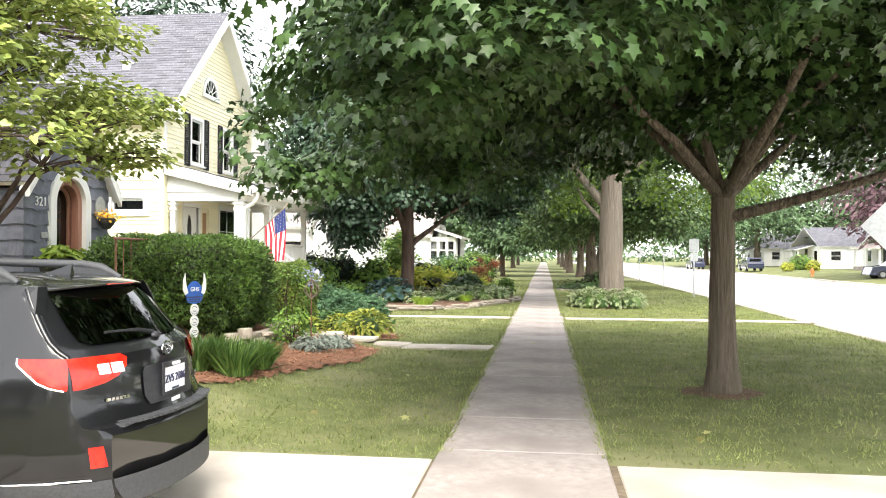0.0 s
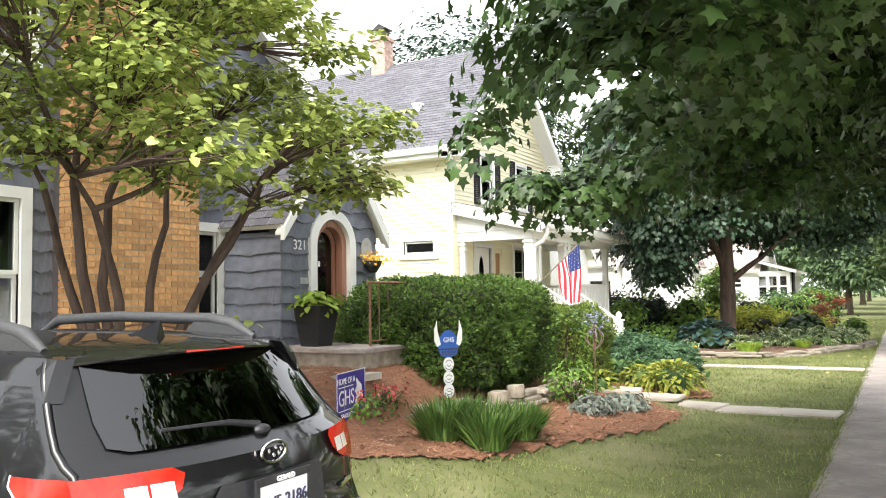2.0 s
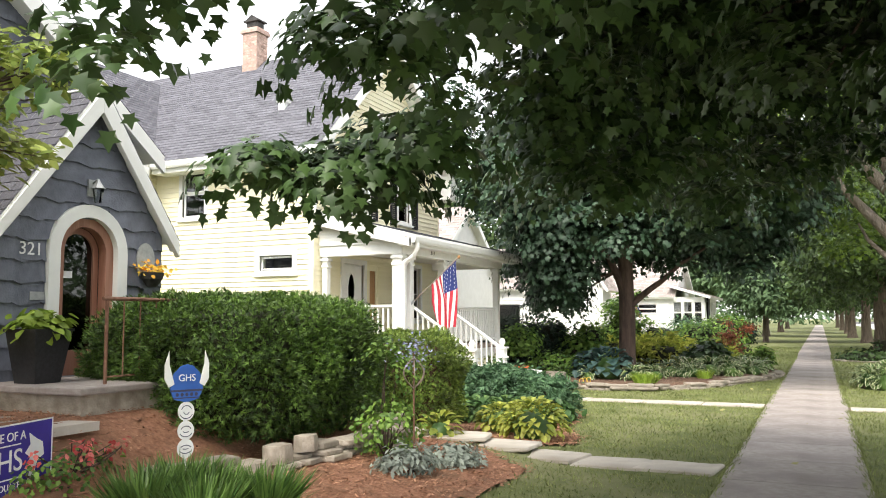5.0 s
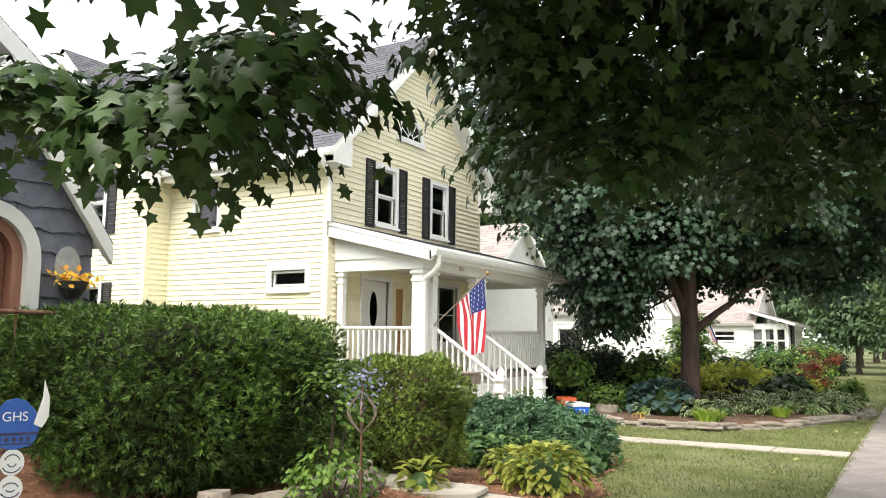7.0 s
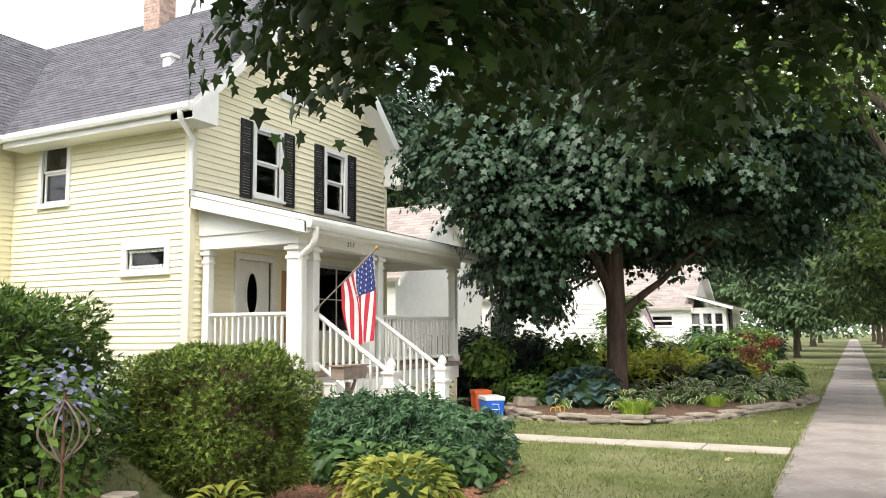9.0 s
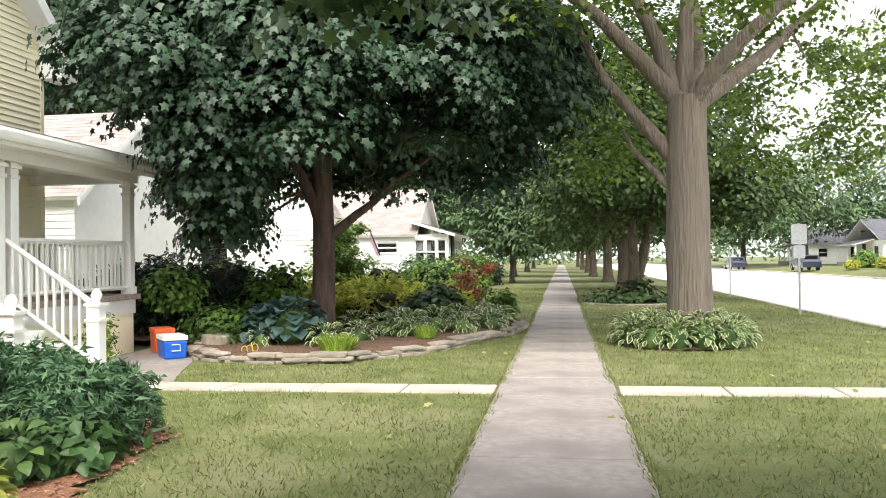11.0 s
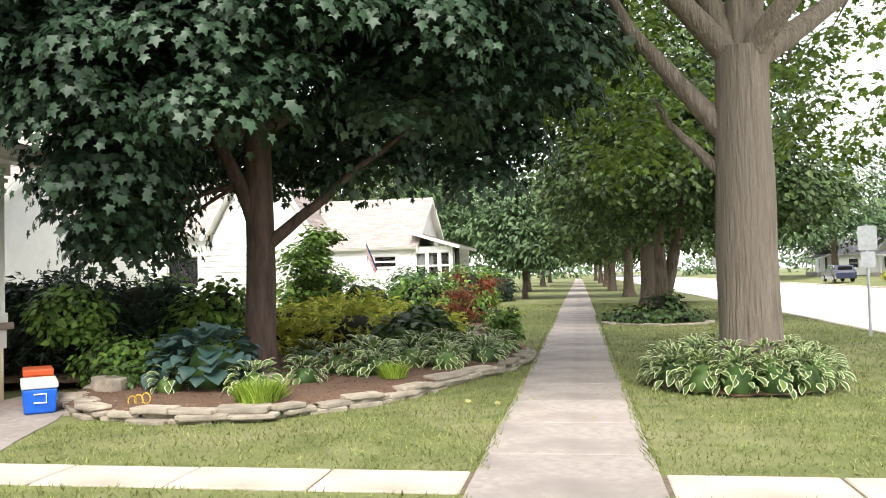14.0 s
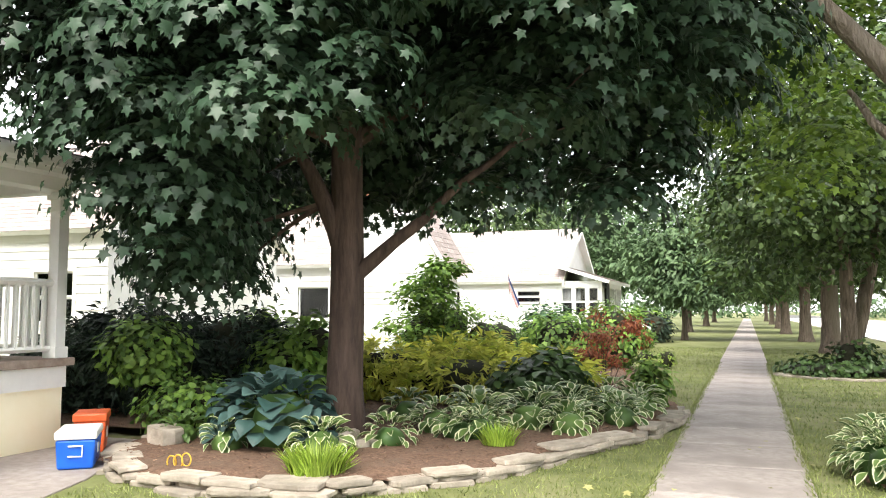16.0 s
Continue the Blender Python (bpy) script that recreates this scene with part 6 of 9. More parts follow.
# unseen trees added behind the start of the walk to darken the car's reflections
for x, y, r, h, c in ((-8.0, -9.0, 0.28, 2.6, 4.0), (-16.5, -4.0, 0.28, 2.4, 4.2)):
    tree("garden_tree", "leafy green tree on the lawn side of the sidewalk", (x, y, 0), r, h, [(x - 1.2, y, h + 3), (x + 1.2, y + 0.5, h + 3)],
         [(x, y, h + 2.0, c, c, 3.4), (x + 1.2, y + 1.5, h - 0.4, 2.4, 2.0, 1.6)], 520, 20, OVAL, 0.42, 0.5, M_LEAF_4, M_BARK, twigs=14, zmin=0.8, gap=-0.45, group="lawn trees")

# ---- parked car on the drive: local +x from its rear to its nose, y to its right side ----
car = thing("car", (-2.12, 8.44, 0.0), "black station wagon parked nose-in on the drive", "car")


class CarFrame:
    """Places the car; points near the tail are drawn forward towards its flanks, which rounds it in plan."""
    base = Matrix.Translation((-2.12, 8.44, 0.03)) @ Matrix.Rotation(radians(181.2), 4, "Z")

    def __matmul__(self, p):
        if len(p) == 4:
            return self.base @ p
        fade = 1 - smooth(0.35, 1.5, p[0])
        return self.base @ Vector((p[0] + 0.26 * fade * (abs(p[1]) / 0.9) ** 2.3, p[1], p[2]))


CAR_M = CarFrame()
TOP = [(0.0, 0.69), (0.02, 0.73), (0.07, 0.75), (0.11, 0.84), (0.13, 1.03), (0.16, 1.13), (0.25, 1.185), (0.35, 1.29), (0.50, 1.46), (0.58, 1.535), (0.75, 1.57), (1.1, 1.595), (1.7, 1.605), (2.3, 1.58), (2.8, 1.47), (3.5, 1.08), (4.2, 0.98), (4.6, 0.86), (4.78, 0.6)]
SIDE = [(0.0, 0.20), (0.70, 0.20), (0.86, 0.30), (0.905, 0.46), (0.915, 0.66), (0.905, 0.86), (0.89, 1.0), (0.865, 1.07), (0.775, 1.30), (0.71, 1.46), (0.66, 1.535), (0.60, 1.565), (0.45, 1.59), (0.0, 1.615)]


def car_top(x):
    return float(np.interp(x, [p[0] for p in TOP], [p[1] for p in TOP]))


def car_plan(x):
    return float(np.interp(x, [0, 0.03, 0.07, 0.12, 0.18, 0.28, 0.45, 0.7, 3.9, 4.5, 4.8], [0.76, 0.83, 0.875, 0.905, 0.935, 0.965, 0.985, 1.0, 1.0, 0.93, 0.7]))


def car_side(x, z):
    """Half width of the body at x, z."""
    return float(np.interp(z, [p[1] for p in SIDE[1:]], [p[0] for p in SIDE[1:]])) * car_plan(x)


def car_rear(z):
    return float(np.interp(z, [p[1] for p in TOP[:14]], [p[0] for p in TOP[:14]]))


def rear_patch(poly_rows, off, n=10):
    """Patch on the tail: rows of (z, y0, y1), pushed out by off."""
    v = []
    for z, y0, y1 in poly_rows:
        for i in range(n + 1):
            y = y0 + (y1 - y0) * i / n
            edge = car_side(max(0.3, car_rear(z)), z)
            bow = 0.012 * max(0.0, abs(y) / edge - 0.6)
            v.append((car_rear(z) - off + bow, y, z))
    f = [(r * (n + 1) + i, r * (n + 1) + i + 1, (r + 1) * (n + 1) + i + 1, (r + 1) * (n + 1) + i) for r in range(len(poly_rows) - 1) for i in range(n)]
    if poly_rows[0][2] > poly_rows[0][1]:
        f = [q[::-1] for q in f]
    return Geo().add(v, f).turn(CAR_M)


def side_patch(rows, sign, off, n=10):
    """Patch on a flank: rows of (z, x0, x1)."""
    v = []
    for z, x0, x1 in rows:
        for i in range(n + 1):
            x = x0 + (x1 - x0) * i / n
            v.append((x, sign * (car_side(x, z) + off), z))
    f = [(r * (n + 1) + i, r * (n + 1) + i + 1, (r + 1) * (n + 1) + i + 1, (r + 1) * (n + 1) + i) for r in range(len(rows) - 1) for i in range(n)]
    if sign > 0:
        f = [q[::-1] for q in f]
    return Geo().add(v, f).turn(CAR_M)


g = Geo()
stations = [0.0, 0.015, 0.03, 0.05, 0.07, 0.09, 0.11, 0.12, 0.13, 0.145, 0.16, 0.19, 0.22, 0.25, 0.28, 0.31, 0.34, 0.37, 0.40, 0.43, 0.46, 0.49, 0.52, 0.55, 0.58, 0.62, 0.66, 0.70, 0.75, 0.9, 1.1, 1.4, 1.7, 2.0, 2.3, 2.55, 2.8, 3.1, 3.5, 3.9, 4.2, 4.45, 4.6, 4.7, 4.78]
FINE = [SIDE[0]]
for (ya, za), (yb, zb) in zip(SIDE, SIDE[1:]):
    k = 1 if zb < 1.0 else max(1, int((zb - za) / 0.025), int(abs(yb - ya) / 0.08))
    FINE += [(ya + (yb - ya) * i / k, za + (zb - za) * i / k) for i in range(1, k + 1)]
ring = FINE + [(-y, z) for y, z in FINE[-2:0:-1]]
for x in stations:
    top, k = car_top(x), car_plan(x)
    low = 0.36 if x < 0.02 else (0.28 if x < 0.1 else 0.2)
    for y, z in ring:
        g.v.append((x, y * k, max(low, min(z, top))))
m = len(ring)
for i in range(len(stations) - 1):
    for j in range(m):
        a, b = i * m + j, i * m + (j + 1) % m
        g.f.append((a, a + m, b + m, b))
g.f.append(tuple(range(m)))
g.f.append(tuple(range((len(stations)) * m - 1, (len(stations) - 1) * m - 1, -1)))
g.turn(CAR_M)
body = part("body", g, M_CAR, car, "glossy black body", smooth=True)
body.data.set_sharp_from_angle(angle=radians(32))
part("rear_window", rear_patch([(1.195, -0.56, 0.56), (1.215, -0.63, 0.63), (1.30, -0.625, 0.625), (1.40, -0.60, 0.60), (1.50, -0.57, 0.57)], 0.014, 16), M_GLASS_CAR, body, "dark tinted rear window", smooth=True)
# block inside the body, its unlit look painted near-black
part("cabin", Geo().box(0.85, 3.0, -0.6, 0.6, 0.9, 1.42).turn(CAR_M), M_DARKROOM, body)
# spoiler
g = Geo()
prof = [(0.86, 1.588), (0.66, 1.572), (0.50, 1.550), (0.455, 1.538), (0.46, 1.528), (0.56, 1.505), (0.80, 1.54)]
n = 14
for i in range(n + 1):
    y = -0.645 + 1.29 * i / n
    q = abs(y) / 0.645
    for x, z in prof:
        g.v.append((x + 0.10 * q ** 3 * (1 if x < 0.7 else 0.2), y, z - 0.035 * q ** 2.5))
k = len(prof)
for i in range(n):
    for j in range(k):
        a, b = i * k + j, i * k + (j + 1) % k
        g.f.append((a, b, b + k, a + k))
g.f += [tuple(range(k)), tuple(range((n + 1) * k - 1, n * k - 1, -1))]
part("spoiler", g.turn(CAR_M), M_CAR, body, "black roof spoiler", smooth=True)
part("brake_light", Geo().box(0.452, 0.47, -0.17, 0.17, 1.529, 1.537).turn(CAR_M), M_TAIL, body)
for s in (-1, 1):
    yo = car_side(0.16, 1.05)
    lens = part("tail_light", rear_patch([(0.96, s * 0.74, s * yo), (0.98, s * 0.62, s * yo), (1.01, s * 0.53, s * yo), (1.06, s * 0.46, s * yo), (1.11, s * 0.44, s * yo), (1.135, s * 0.48, s * yo)], 0.016), M_TAIL, body, "red and clear tail light", smooth=True)
    part("side_lens", side_patch([(0.96, 0.125, 0.15), (0.98, 0.125, 0.20), (1.01, 0.13, 0.26), (1.06, 0.14, 0.33), (1.11, 0.155, 0.40), (1.135, 0.165, 0.41)], s, 0.012), M_TAIL, lens, smooth=True)
    for q0, q1 in ((0.49, 0.575), (0.585, 0.66)):
        part("clear_lens", rear_patch([(1.03, s * q0, s * q1), (1.06, s * q0, s * q1), (1.09, s * q0, s * q1)], 0.022), M_TAILW, lens, "clear reversing lamp lens", smooth=True)
    part("lens_rim", Geo().tube([CAR_M @ Vector((x, s * (car_side(x, z) + 0.008), z)) for x, z in ((0.14, 0.957), (0.20, 0.974), (0.26, 1.004), (0.33, 1.054), (0.40, 1.10), (0.415, 1.138))], 0.006, 6), M_CHROME, lens, smooth=True)
    fin = Geo()
    outline = [(0.70, 1.545), (0.50, 1.53), (0.455, 1.47), (0.42, 1.375), (0.47, 1.40), (0.54, 1.47)]
    for x, z in outline:
        yf = car_side(max(x, 0.5), z)
        fin.v += [(x, s * (yf + 0.004), z), (x, s * (yf - 0.055), z)]
    kf = len(outline)
    fin.f += [(2 * i, 2 * i + 1, (2 * i + 3) % (2 * kf), (2 * i + 2) % (2 * kf)) for i in range(kf)] + [tuple(range(0, 2 * kf, 2)), tuple(range(2 * kf - 1, 0, -2))]
    part("pillar_edge", Geo().tube([CAR_M @ Vector((car_rear(z) + 0.012, s * (car_side(car_rear(z), z) - 0.012), z - 0.004)) for z in (1.10, 1.14, 1.17, 1.22, 1.28, 1.34, 1.40, 1.46, 1.52)], 0.018, 8), M_CAR, body, smooth=True)
    part("spoiler_fin", fin.turn(CAR_M), M_CAR, body)
    part("bumper_corner", side_patch([(0.26, 0.06, 0.66), (0.34, 0.0, 0.64), (0.42, 0.0, 0.60), (0.445, 0.0, 0.58)], s, 0.010, 18), M_CARGREY, body, "dark grey textured bumper corner", smooth=True)
    part("bumper_strip", Geo().tube([CAR_M @ Vector((x, s * (car_side(x, z) + 0.010), z)) for x, z in ((0.04, 0.455), (0.2, 0.45), (0.40, 0.445), (0.52, 0.45), (0.58, 0.475), (0.66, 0.48))], 0.006, 6), M_CHROME, body, smooth=True)
    part("reflector", side_patch([(0.52, 0.004, 0.04), (0.64, 0.012, 0.045)], s, 0.010, 3), M_TAIL, body, "red bumper reflector")
    # quarter and door windows
    part("quarter_window", side_patch([(1.10, 0.92, 1.55), (1.18, 0.86, 1.55), (1.32, 0.88, 1.55), (1.44, 1.02, 1.55)], s, 0.006), M_GLASS_CAR, body, "dark rear quarter window", smooth=True)
    part("side_window", side_patch([(1.09, 1.62, 2.5), (1.28, 1.62, 2.5), (1.47, 1.64, 2.45)], s, 0.006), M_GLASS_CAR, body, "dark side window", smooth=True)
    part("side_window", side_patch([(1.09, 2.58, 3.35), (1.28, 2.58, 3.05), (1.46, 2.55, 2.75)], s, 0.006), M_GLASS_CAR, body, "dark side window", smooth=True)
    rim = [(1.095, 1.56), (1.075, 1.0), (1.10, 0.88), (1.18, 0.83), (1.33, 0.85), (1.45, 0.98), (1.475, 1.3), (1.475, 2.4)]
    part("window_trim", Geo().tube([CAR_M @ Vector((x, s * (car_side(x, z) + 0.008), z)) for z, x in rim], 0.013, 6), M_CHROME, body, smooth=True)
    rail = Geo().tube([CAR_M @ Vector(p) for p in ((0.70, s * 0.60, 1.55), (0.86, s * 0.59, 1.62), (1.02, s * 0.585, 1.645), (1.8, s * 0.585, 1.66), (2.3, s * 0.585, 1.64), (2.5, s * 0.59, 1.55))], [0.02, 0.035, 0.032, 0.03, 0.03, 0.02], 8)
    part("roof_rail", rail, M_CARGREY, body, "grey roof rail", smooth=True)
    part("rail_foot", Geo().wedge([(0.68, 1.54), (1.23, 1.57), (1.13, 1.64), (0.88, 1.615)], 1, s * 0.56, s * 0.62).turn(CAR_M), M_CARGREY, body)
    part("mirror", Geo().blob((3.15, s * 1.0, 1.08), (0.10, 0.12, 0.08)).turn(CAR_M), M_CAR, body, smooth=True)
    part("sill_trim", side_patch([(0.26, 0.75, 3.9), (0.36, 0.72, 3.95)], s, 0.015, 16), M_CARGREY, body, smooth=True)
    for xw in (0.98, 3.72):
        wh = part("wheel", Geo().tube([CAR_M @ Vector((xw, s * q, 0.345)) for q in (0.70, 0.90)], 0.345, 28), M_TYRE, car, "black tyre on grey alloy rim", smooth=False, bevel=0.03)
        gg = Geo().tube([CAR_M @ Vector((xw, s * q, 0.345)) for q in (0.80, 0.905)], 0.225, 24)
        for k5 in range(5):
            a = 2 * math.pi * k5 / 5
            gg.tube([CAR_M @ Vector((xw + math.cos(a) * 0.05, s * 0.912, 0.345 + math.sin(a) * 0.05)), CAR_M @ Vector((xw + math.cos(a) * 0.21, s * 0.908, 0.345 + math.sin(a) * 0.21))], 0.022, 5)
        part("rim", gg, M_ALLOY, wh)
        arch = [CAR_M @ Vector((xw + math.cos(math.pi * i / 14) * 0.40, s * (car_side(xw, 0.45) + 0.012), 0.345 + math.sin(math.pi * i / 14) * 0.40)) for i in range(15)]
        part("wheel_arch", Geo().tube(arch, 0.035, 8), M_CARGREY, body, smooth=True)
        part("arch_shadow", Geo().wedge([(xw + math.cos(math.pi * i / 14) * 0.39, 0.345 + math.sin(math.pi * i / 14) * 0.39) for i in range(15)], 1, s * 0.86, s * 0.922).turn(CAR_M), M_BLACKPLA, body)
# bumper ledge, plate, emblem, wiper, handle
part("lower_bumper", rear_patch([(0.285, -0.58, 0.58), (0.33, -0.64, 0.64), (0.40, -0.68, 0.68), (0.445, -0.69, 0.69)], 0.012, 16), M_CARGREY, body, "dark grey textured lower bumper", smooth=True)
g = Geo()
for i in range(26):
    y = -0.60 + 1.2 * i / 26
    g.box(-0.012, 0.075, y, y + 0.034, 0.738, 0.754)
part("bumper_pad", Geo().box(-0.008, 0.085, -0.62, 0.62, 0.725, 0.744).turn(CAR_M), M_CARGREY, body, "ribbed bumper step pad")
part("pad_ribs", g.turn(CAR_M), M_CARGREY, body)
PLX = car_rear(0.93) - 0.03
part("plate_recess", rear_patch([(0.80, -0.30, 0.30), (0.86, -0.33, 0.33), (1.0, -0.33, 0.33), (1.035, -0.30, 0.30)], 0.010, 12), M_BLACKPLA, body, smooth=True)
plate = part("licence_plate", Geo().box(PLX - 0.008, PLX, -0.155, 0.155, 0.845, 1.005).turn(CAR_M), M_PLATE, body, "white licence plate in a black frame", bevel=0.003)
fr = Geo()
for b in ((-0.17, 0.17, 1.003, 1.035), (-0.17, 0.17, 0.83, 0.848), (-0.17, -0.152, 0.848, 1.003), (0.152, 0.17, 0.848, 1.003)):
    fr.box(PLX - 0.014, PLX, *b)
part("plate_frame", fr.turn(CAR_M), M_BLACKPLA, plate)


def on_tail(y, z, x):
    return CAR_M @ Matrix.Translation((x, y, z)) @ Matrix(((0, 0, -1, 0), (-1, 0, 0, 0), (0, 1, 0, 0), (0, 0, 0, 1)))


lettering("ZV5 2186", 0.072, on_tail(0, 0.925, PLX - 0.008), M_INK, plate, "plate_number")
lettering("GERALD", 0.030, on_tail(0, 1.018, PLX - 0.014), M_PRINT, plate, "frame_name")
part("plate_bar", Geo().box(PLX - 0.011, PLX - 0.008, -0.05, 0.05, 0.853, 0.866).turn(CAR_M), M_INK, plate)
ex = car_rear(1.10) - 0.012
el = [(math.cos(2 * math.pi * i / 20) * 0.075, 1.115 + math.sin(2 * math.pi * i / 20) * 0.042) for i in range(21)]
g = Geo().tube([(ex, y, z) for y, z in el], 0.008, 6)
for y, z in ((0.03, 1.12), (-0.01, 1.13), (-0.03, 1.105), (0.0, 1.10), (-0.045, 1.12)):
    g.blob((ex, y, z), (0.006, 0.010, 0.010), 6, 4)
part("emblem", g.turn(CAR_M), M_CHROME, body, smooth=True)
for i in range(6):
    part("badge_bar", Geo().box(car_rear(0.86) - 0.018, car_rear(0.86) - 0.01, 0.47 + i * 0.027, 0.490 + i * 0.027, 0.872, 0.890).turn(CAR_M), M_CHROME, body)
part("badge_bar", Geo().box(car_rear(0.86) - 0.018, car_rear(0.86) - 0.01, -0.68, -0.52, 0.86, 0.88).turn(CAR_M), M_CHROME, body)
part("sticker_bar", Geo().box(car_rear(0.80) - 0.014, car_rear(0.80) - 0.008, -0.07, 0.05, 0.775, 0.80).turn(CAR_M), M_PRINT, body)
g = Geo().tube([CAR_M @ Vector(p) for p in ((0.265, -0.05, 1.21), (0.285, 0.1, 1.24), (0.295, 0.42, 1.25))], [0.02, 0.013, 0.008], 6)
g.blob(CAR_M @ Vector((0.25, -0.05, 1.19)), (0.035, 0.05, 0.025))
part("wiper", g, M_BLACKPLA, body, smooth=True)
g = Geo()
for i in range(9):
    q = i / 8
    h = 0.075 * (1 - q) ** 1.2
    g.v += [(0.80 + 0.24 * q, -0.022 * (1 - q) - 0.004, 1.58), (0.80 + 0.24 * q, 0.0, 1.585 + h), (0.80 + 0.24 * q, 0.022 * (1 - q) + 0.004, 1.58)]
g.f += [(3 * i + a, 3 * i + a + 1, 3 * i + a + 4, 3 * i + a + 3) for i in range(8) for a in (0, 1)] + [(0, 2, 1)]
part("roof_antenna", g.turn(CAR_M), M_CAR, body, "black shark-fin antenna", smooth=True)
part("gate_line", rear_patch([(0.80, -0.70, -0.69), (1.0, -0.705, -0.695), (1.12, -0.76, -0.75)], 0.010, 1), M_BLACKPLA, body)

# ---- front garden of the cottage ----


def curve_pts(pts, n):
    """Even points along a polyline."""
    pts = [Vector(p) for p in pts]
    seg = [(pts[i + 1] - pts[i]).length for i in range(len(pts) - 1)]
    tot = sum(seg)
    out = []
    for k in range(n):
        d = tot * k / (n - 1)
        i = 0
        while i < len(seg) - 1 and d > seg[i]:
            d -= seg[i]
            i += 1
        out.append(pts[i].lerp(pts[i + 1], min(1, d / seg[i])))
    return out


def bed(name, label, poly, material, lift=0.03, cell=0.11, chips=None, n_chips=0):
    """Planting bed: a lumpy sheet over the ground inside an outline, with loose chips."""
    def inside(x, y):
        c = False
        for i in range(len(poly)):
            (x1, y1), (x2, y2) = poly[i], poly[i - 1]
            if (y1 > y) != (y2 > y) and x < (x2 - x1) * (y - y1) / (y2 - y1) + x1:
                c = not c
        return c
    x0, x1 = min(p[0] for p in poly), max(p[0] for p in poly)
    y0, y1 = min(p[1] for p in poly), max(p[1] for p in poly)
    ix, iy = int((x1 - x0) / cell) + 2, int((y1 - y0) / cell) + 2
    idx, v, f = {}, [], []

    def vid(i, j):
        if (i, j) not in idx:
            x, y = x0 + i * cell, y0 + j * cell
            x += 0.04 * noise.noise(Vector((x * 5, y * 5, 1)))
            y += 0.04 * noise.noise(Vector((x * 5, y * 5, 7)))
            e = sum(inside(x + a, y + b) for a, b in ((0.2, 0), (-0.2, 0), (0, 0.2), (0, -0.2))) / 4
            idx[(i, j)] = len(v)
            v.append((x, y, ground_z(x, y) - 0.02 + lift * (0.35 + e) + 0.018 * noise.noise(Vector((x * 3, y * 3, 0)))))
        return idx[(i, j)]
    for i in range(ix):
        for j in range(iy):
            if inside(x0 + (i + 0.5) * cell, y0 + (j + 0.5) * cell):
                f.append((vid(i, j), vid(i + 1, j), vid(i + 1, j + 1), vid(i, j + 1)))
    ob = tagged(Geo().add(v, f).obj(name, material, smooth=True), label, "planting bed", kind="structure")
    if chips:
        pick = rng.integers(0, len(v), n_chips)
        P = np.array(v)[pick] + np.column_stack([rng.normal(size=(n_chips, 2)) * 0.06, np.full(n_chips, 0.012)])
        N = rng.normal(size=(n_chips, 3)) * 0.22 + np.array([0, 0, 1])
        T = rng.normal(size=(n_chips, 3))
        tv = (np.array([(-0.2, 0, 0), (0.2, 0, 0), (0.16, 1, 0.05), (-0.16, 1, 0.05)]), np.array([(0, 1, 2), (0, 2, 3)]))
        V, F = scatter(*tv, P, N, T, 0.018 + 0.03 * rng.random(n_chips))
        c = link("mulch_chips", np_mesh("mulch_chips", V, F), chips, ob)
        tagged(c, kind="stuff")
    return ob


BED1 = [(-4.6, 12.3), (-3.7, 13.0), (-3.3, 14.6), (-2.75, 16.4), (-2.8, 17.7), (-3.5, 18.3), (-5.2, 18.35), (-7.3, 18.6), (-7.4, 12.0), (-5.6, 11.6)]
BED2 = [(-3.3, 19.3), (-2.85, 20.0), (-3.0, 20.7), (-3.5, 21.7), (-3.6, 23.3), (-4.6, 24.6), (-6.4, 24.8), (-7.9, 24.2), (-7.6, 20.4), (-6.4, 19.3)]
BED3 = [(-6.35, 29.5), (-5.8, 29.15), (-4.5, 28.92), (-3.6, 29.0), (-3.0, 29.7), (-2.35, 30.3), (-1.95, 31.8), (-1.35, 33.0), (-0.85, 35.3), (-1.0, 37.2), (-2.2, 40.2), (-2.9, 46.5), (-7.0, 47), (-10.5, 40.0), (-10.5, 31.3), (-7.2, 31.3), (-6.8, 30.3)]
BED4 = [(2.35 + 1.25 * math.cos(a * 0.5), 32.0 + 1.25 * math.sin(a * 0.5)) for a in range(12)]
bed("mulch_bed_1", "red-brown mulch bed before the cottage", BED1, M_MULCH, chips=M_CHIP, n_chips=22000)
bed("mulch_bed_2", "red-brown mulch bed before the yellow house", BED2, M_MULCH, chips=M_CHIP, n_chips=14000)
bed("mulch_bed_3", "brown mulch bed behind flagstone edging", BED3, M_MULCH_D, lift=0.12, chips=M_CHIP_D, n_chips=20000)
bed("mulch_bed_4", "brown mulch under the ring of hostas", BED4, M_MULCH_D, lift=0.05)
bed("mulch_ring", "thin bare earth ring round the maple trunk", [(2.5 + 0.55 * math.cos(a * 0.6), 14.3 + 0.5 * math.sin(a * 0.6)) for a in range(10)], M_MULCH_D, lift=0.02)


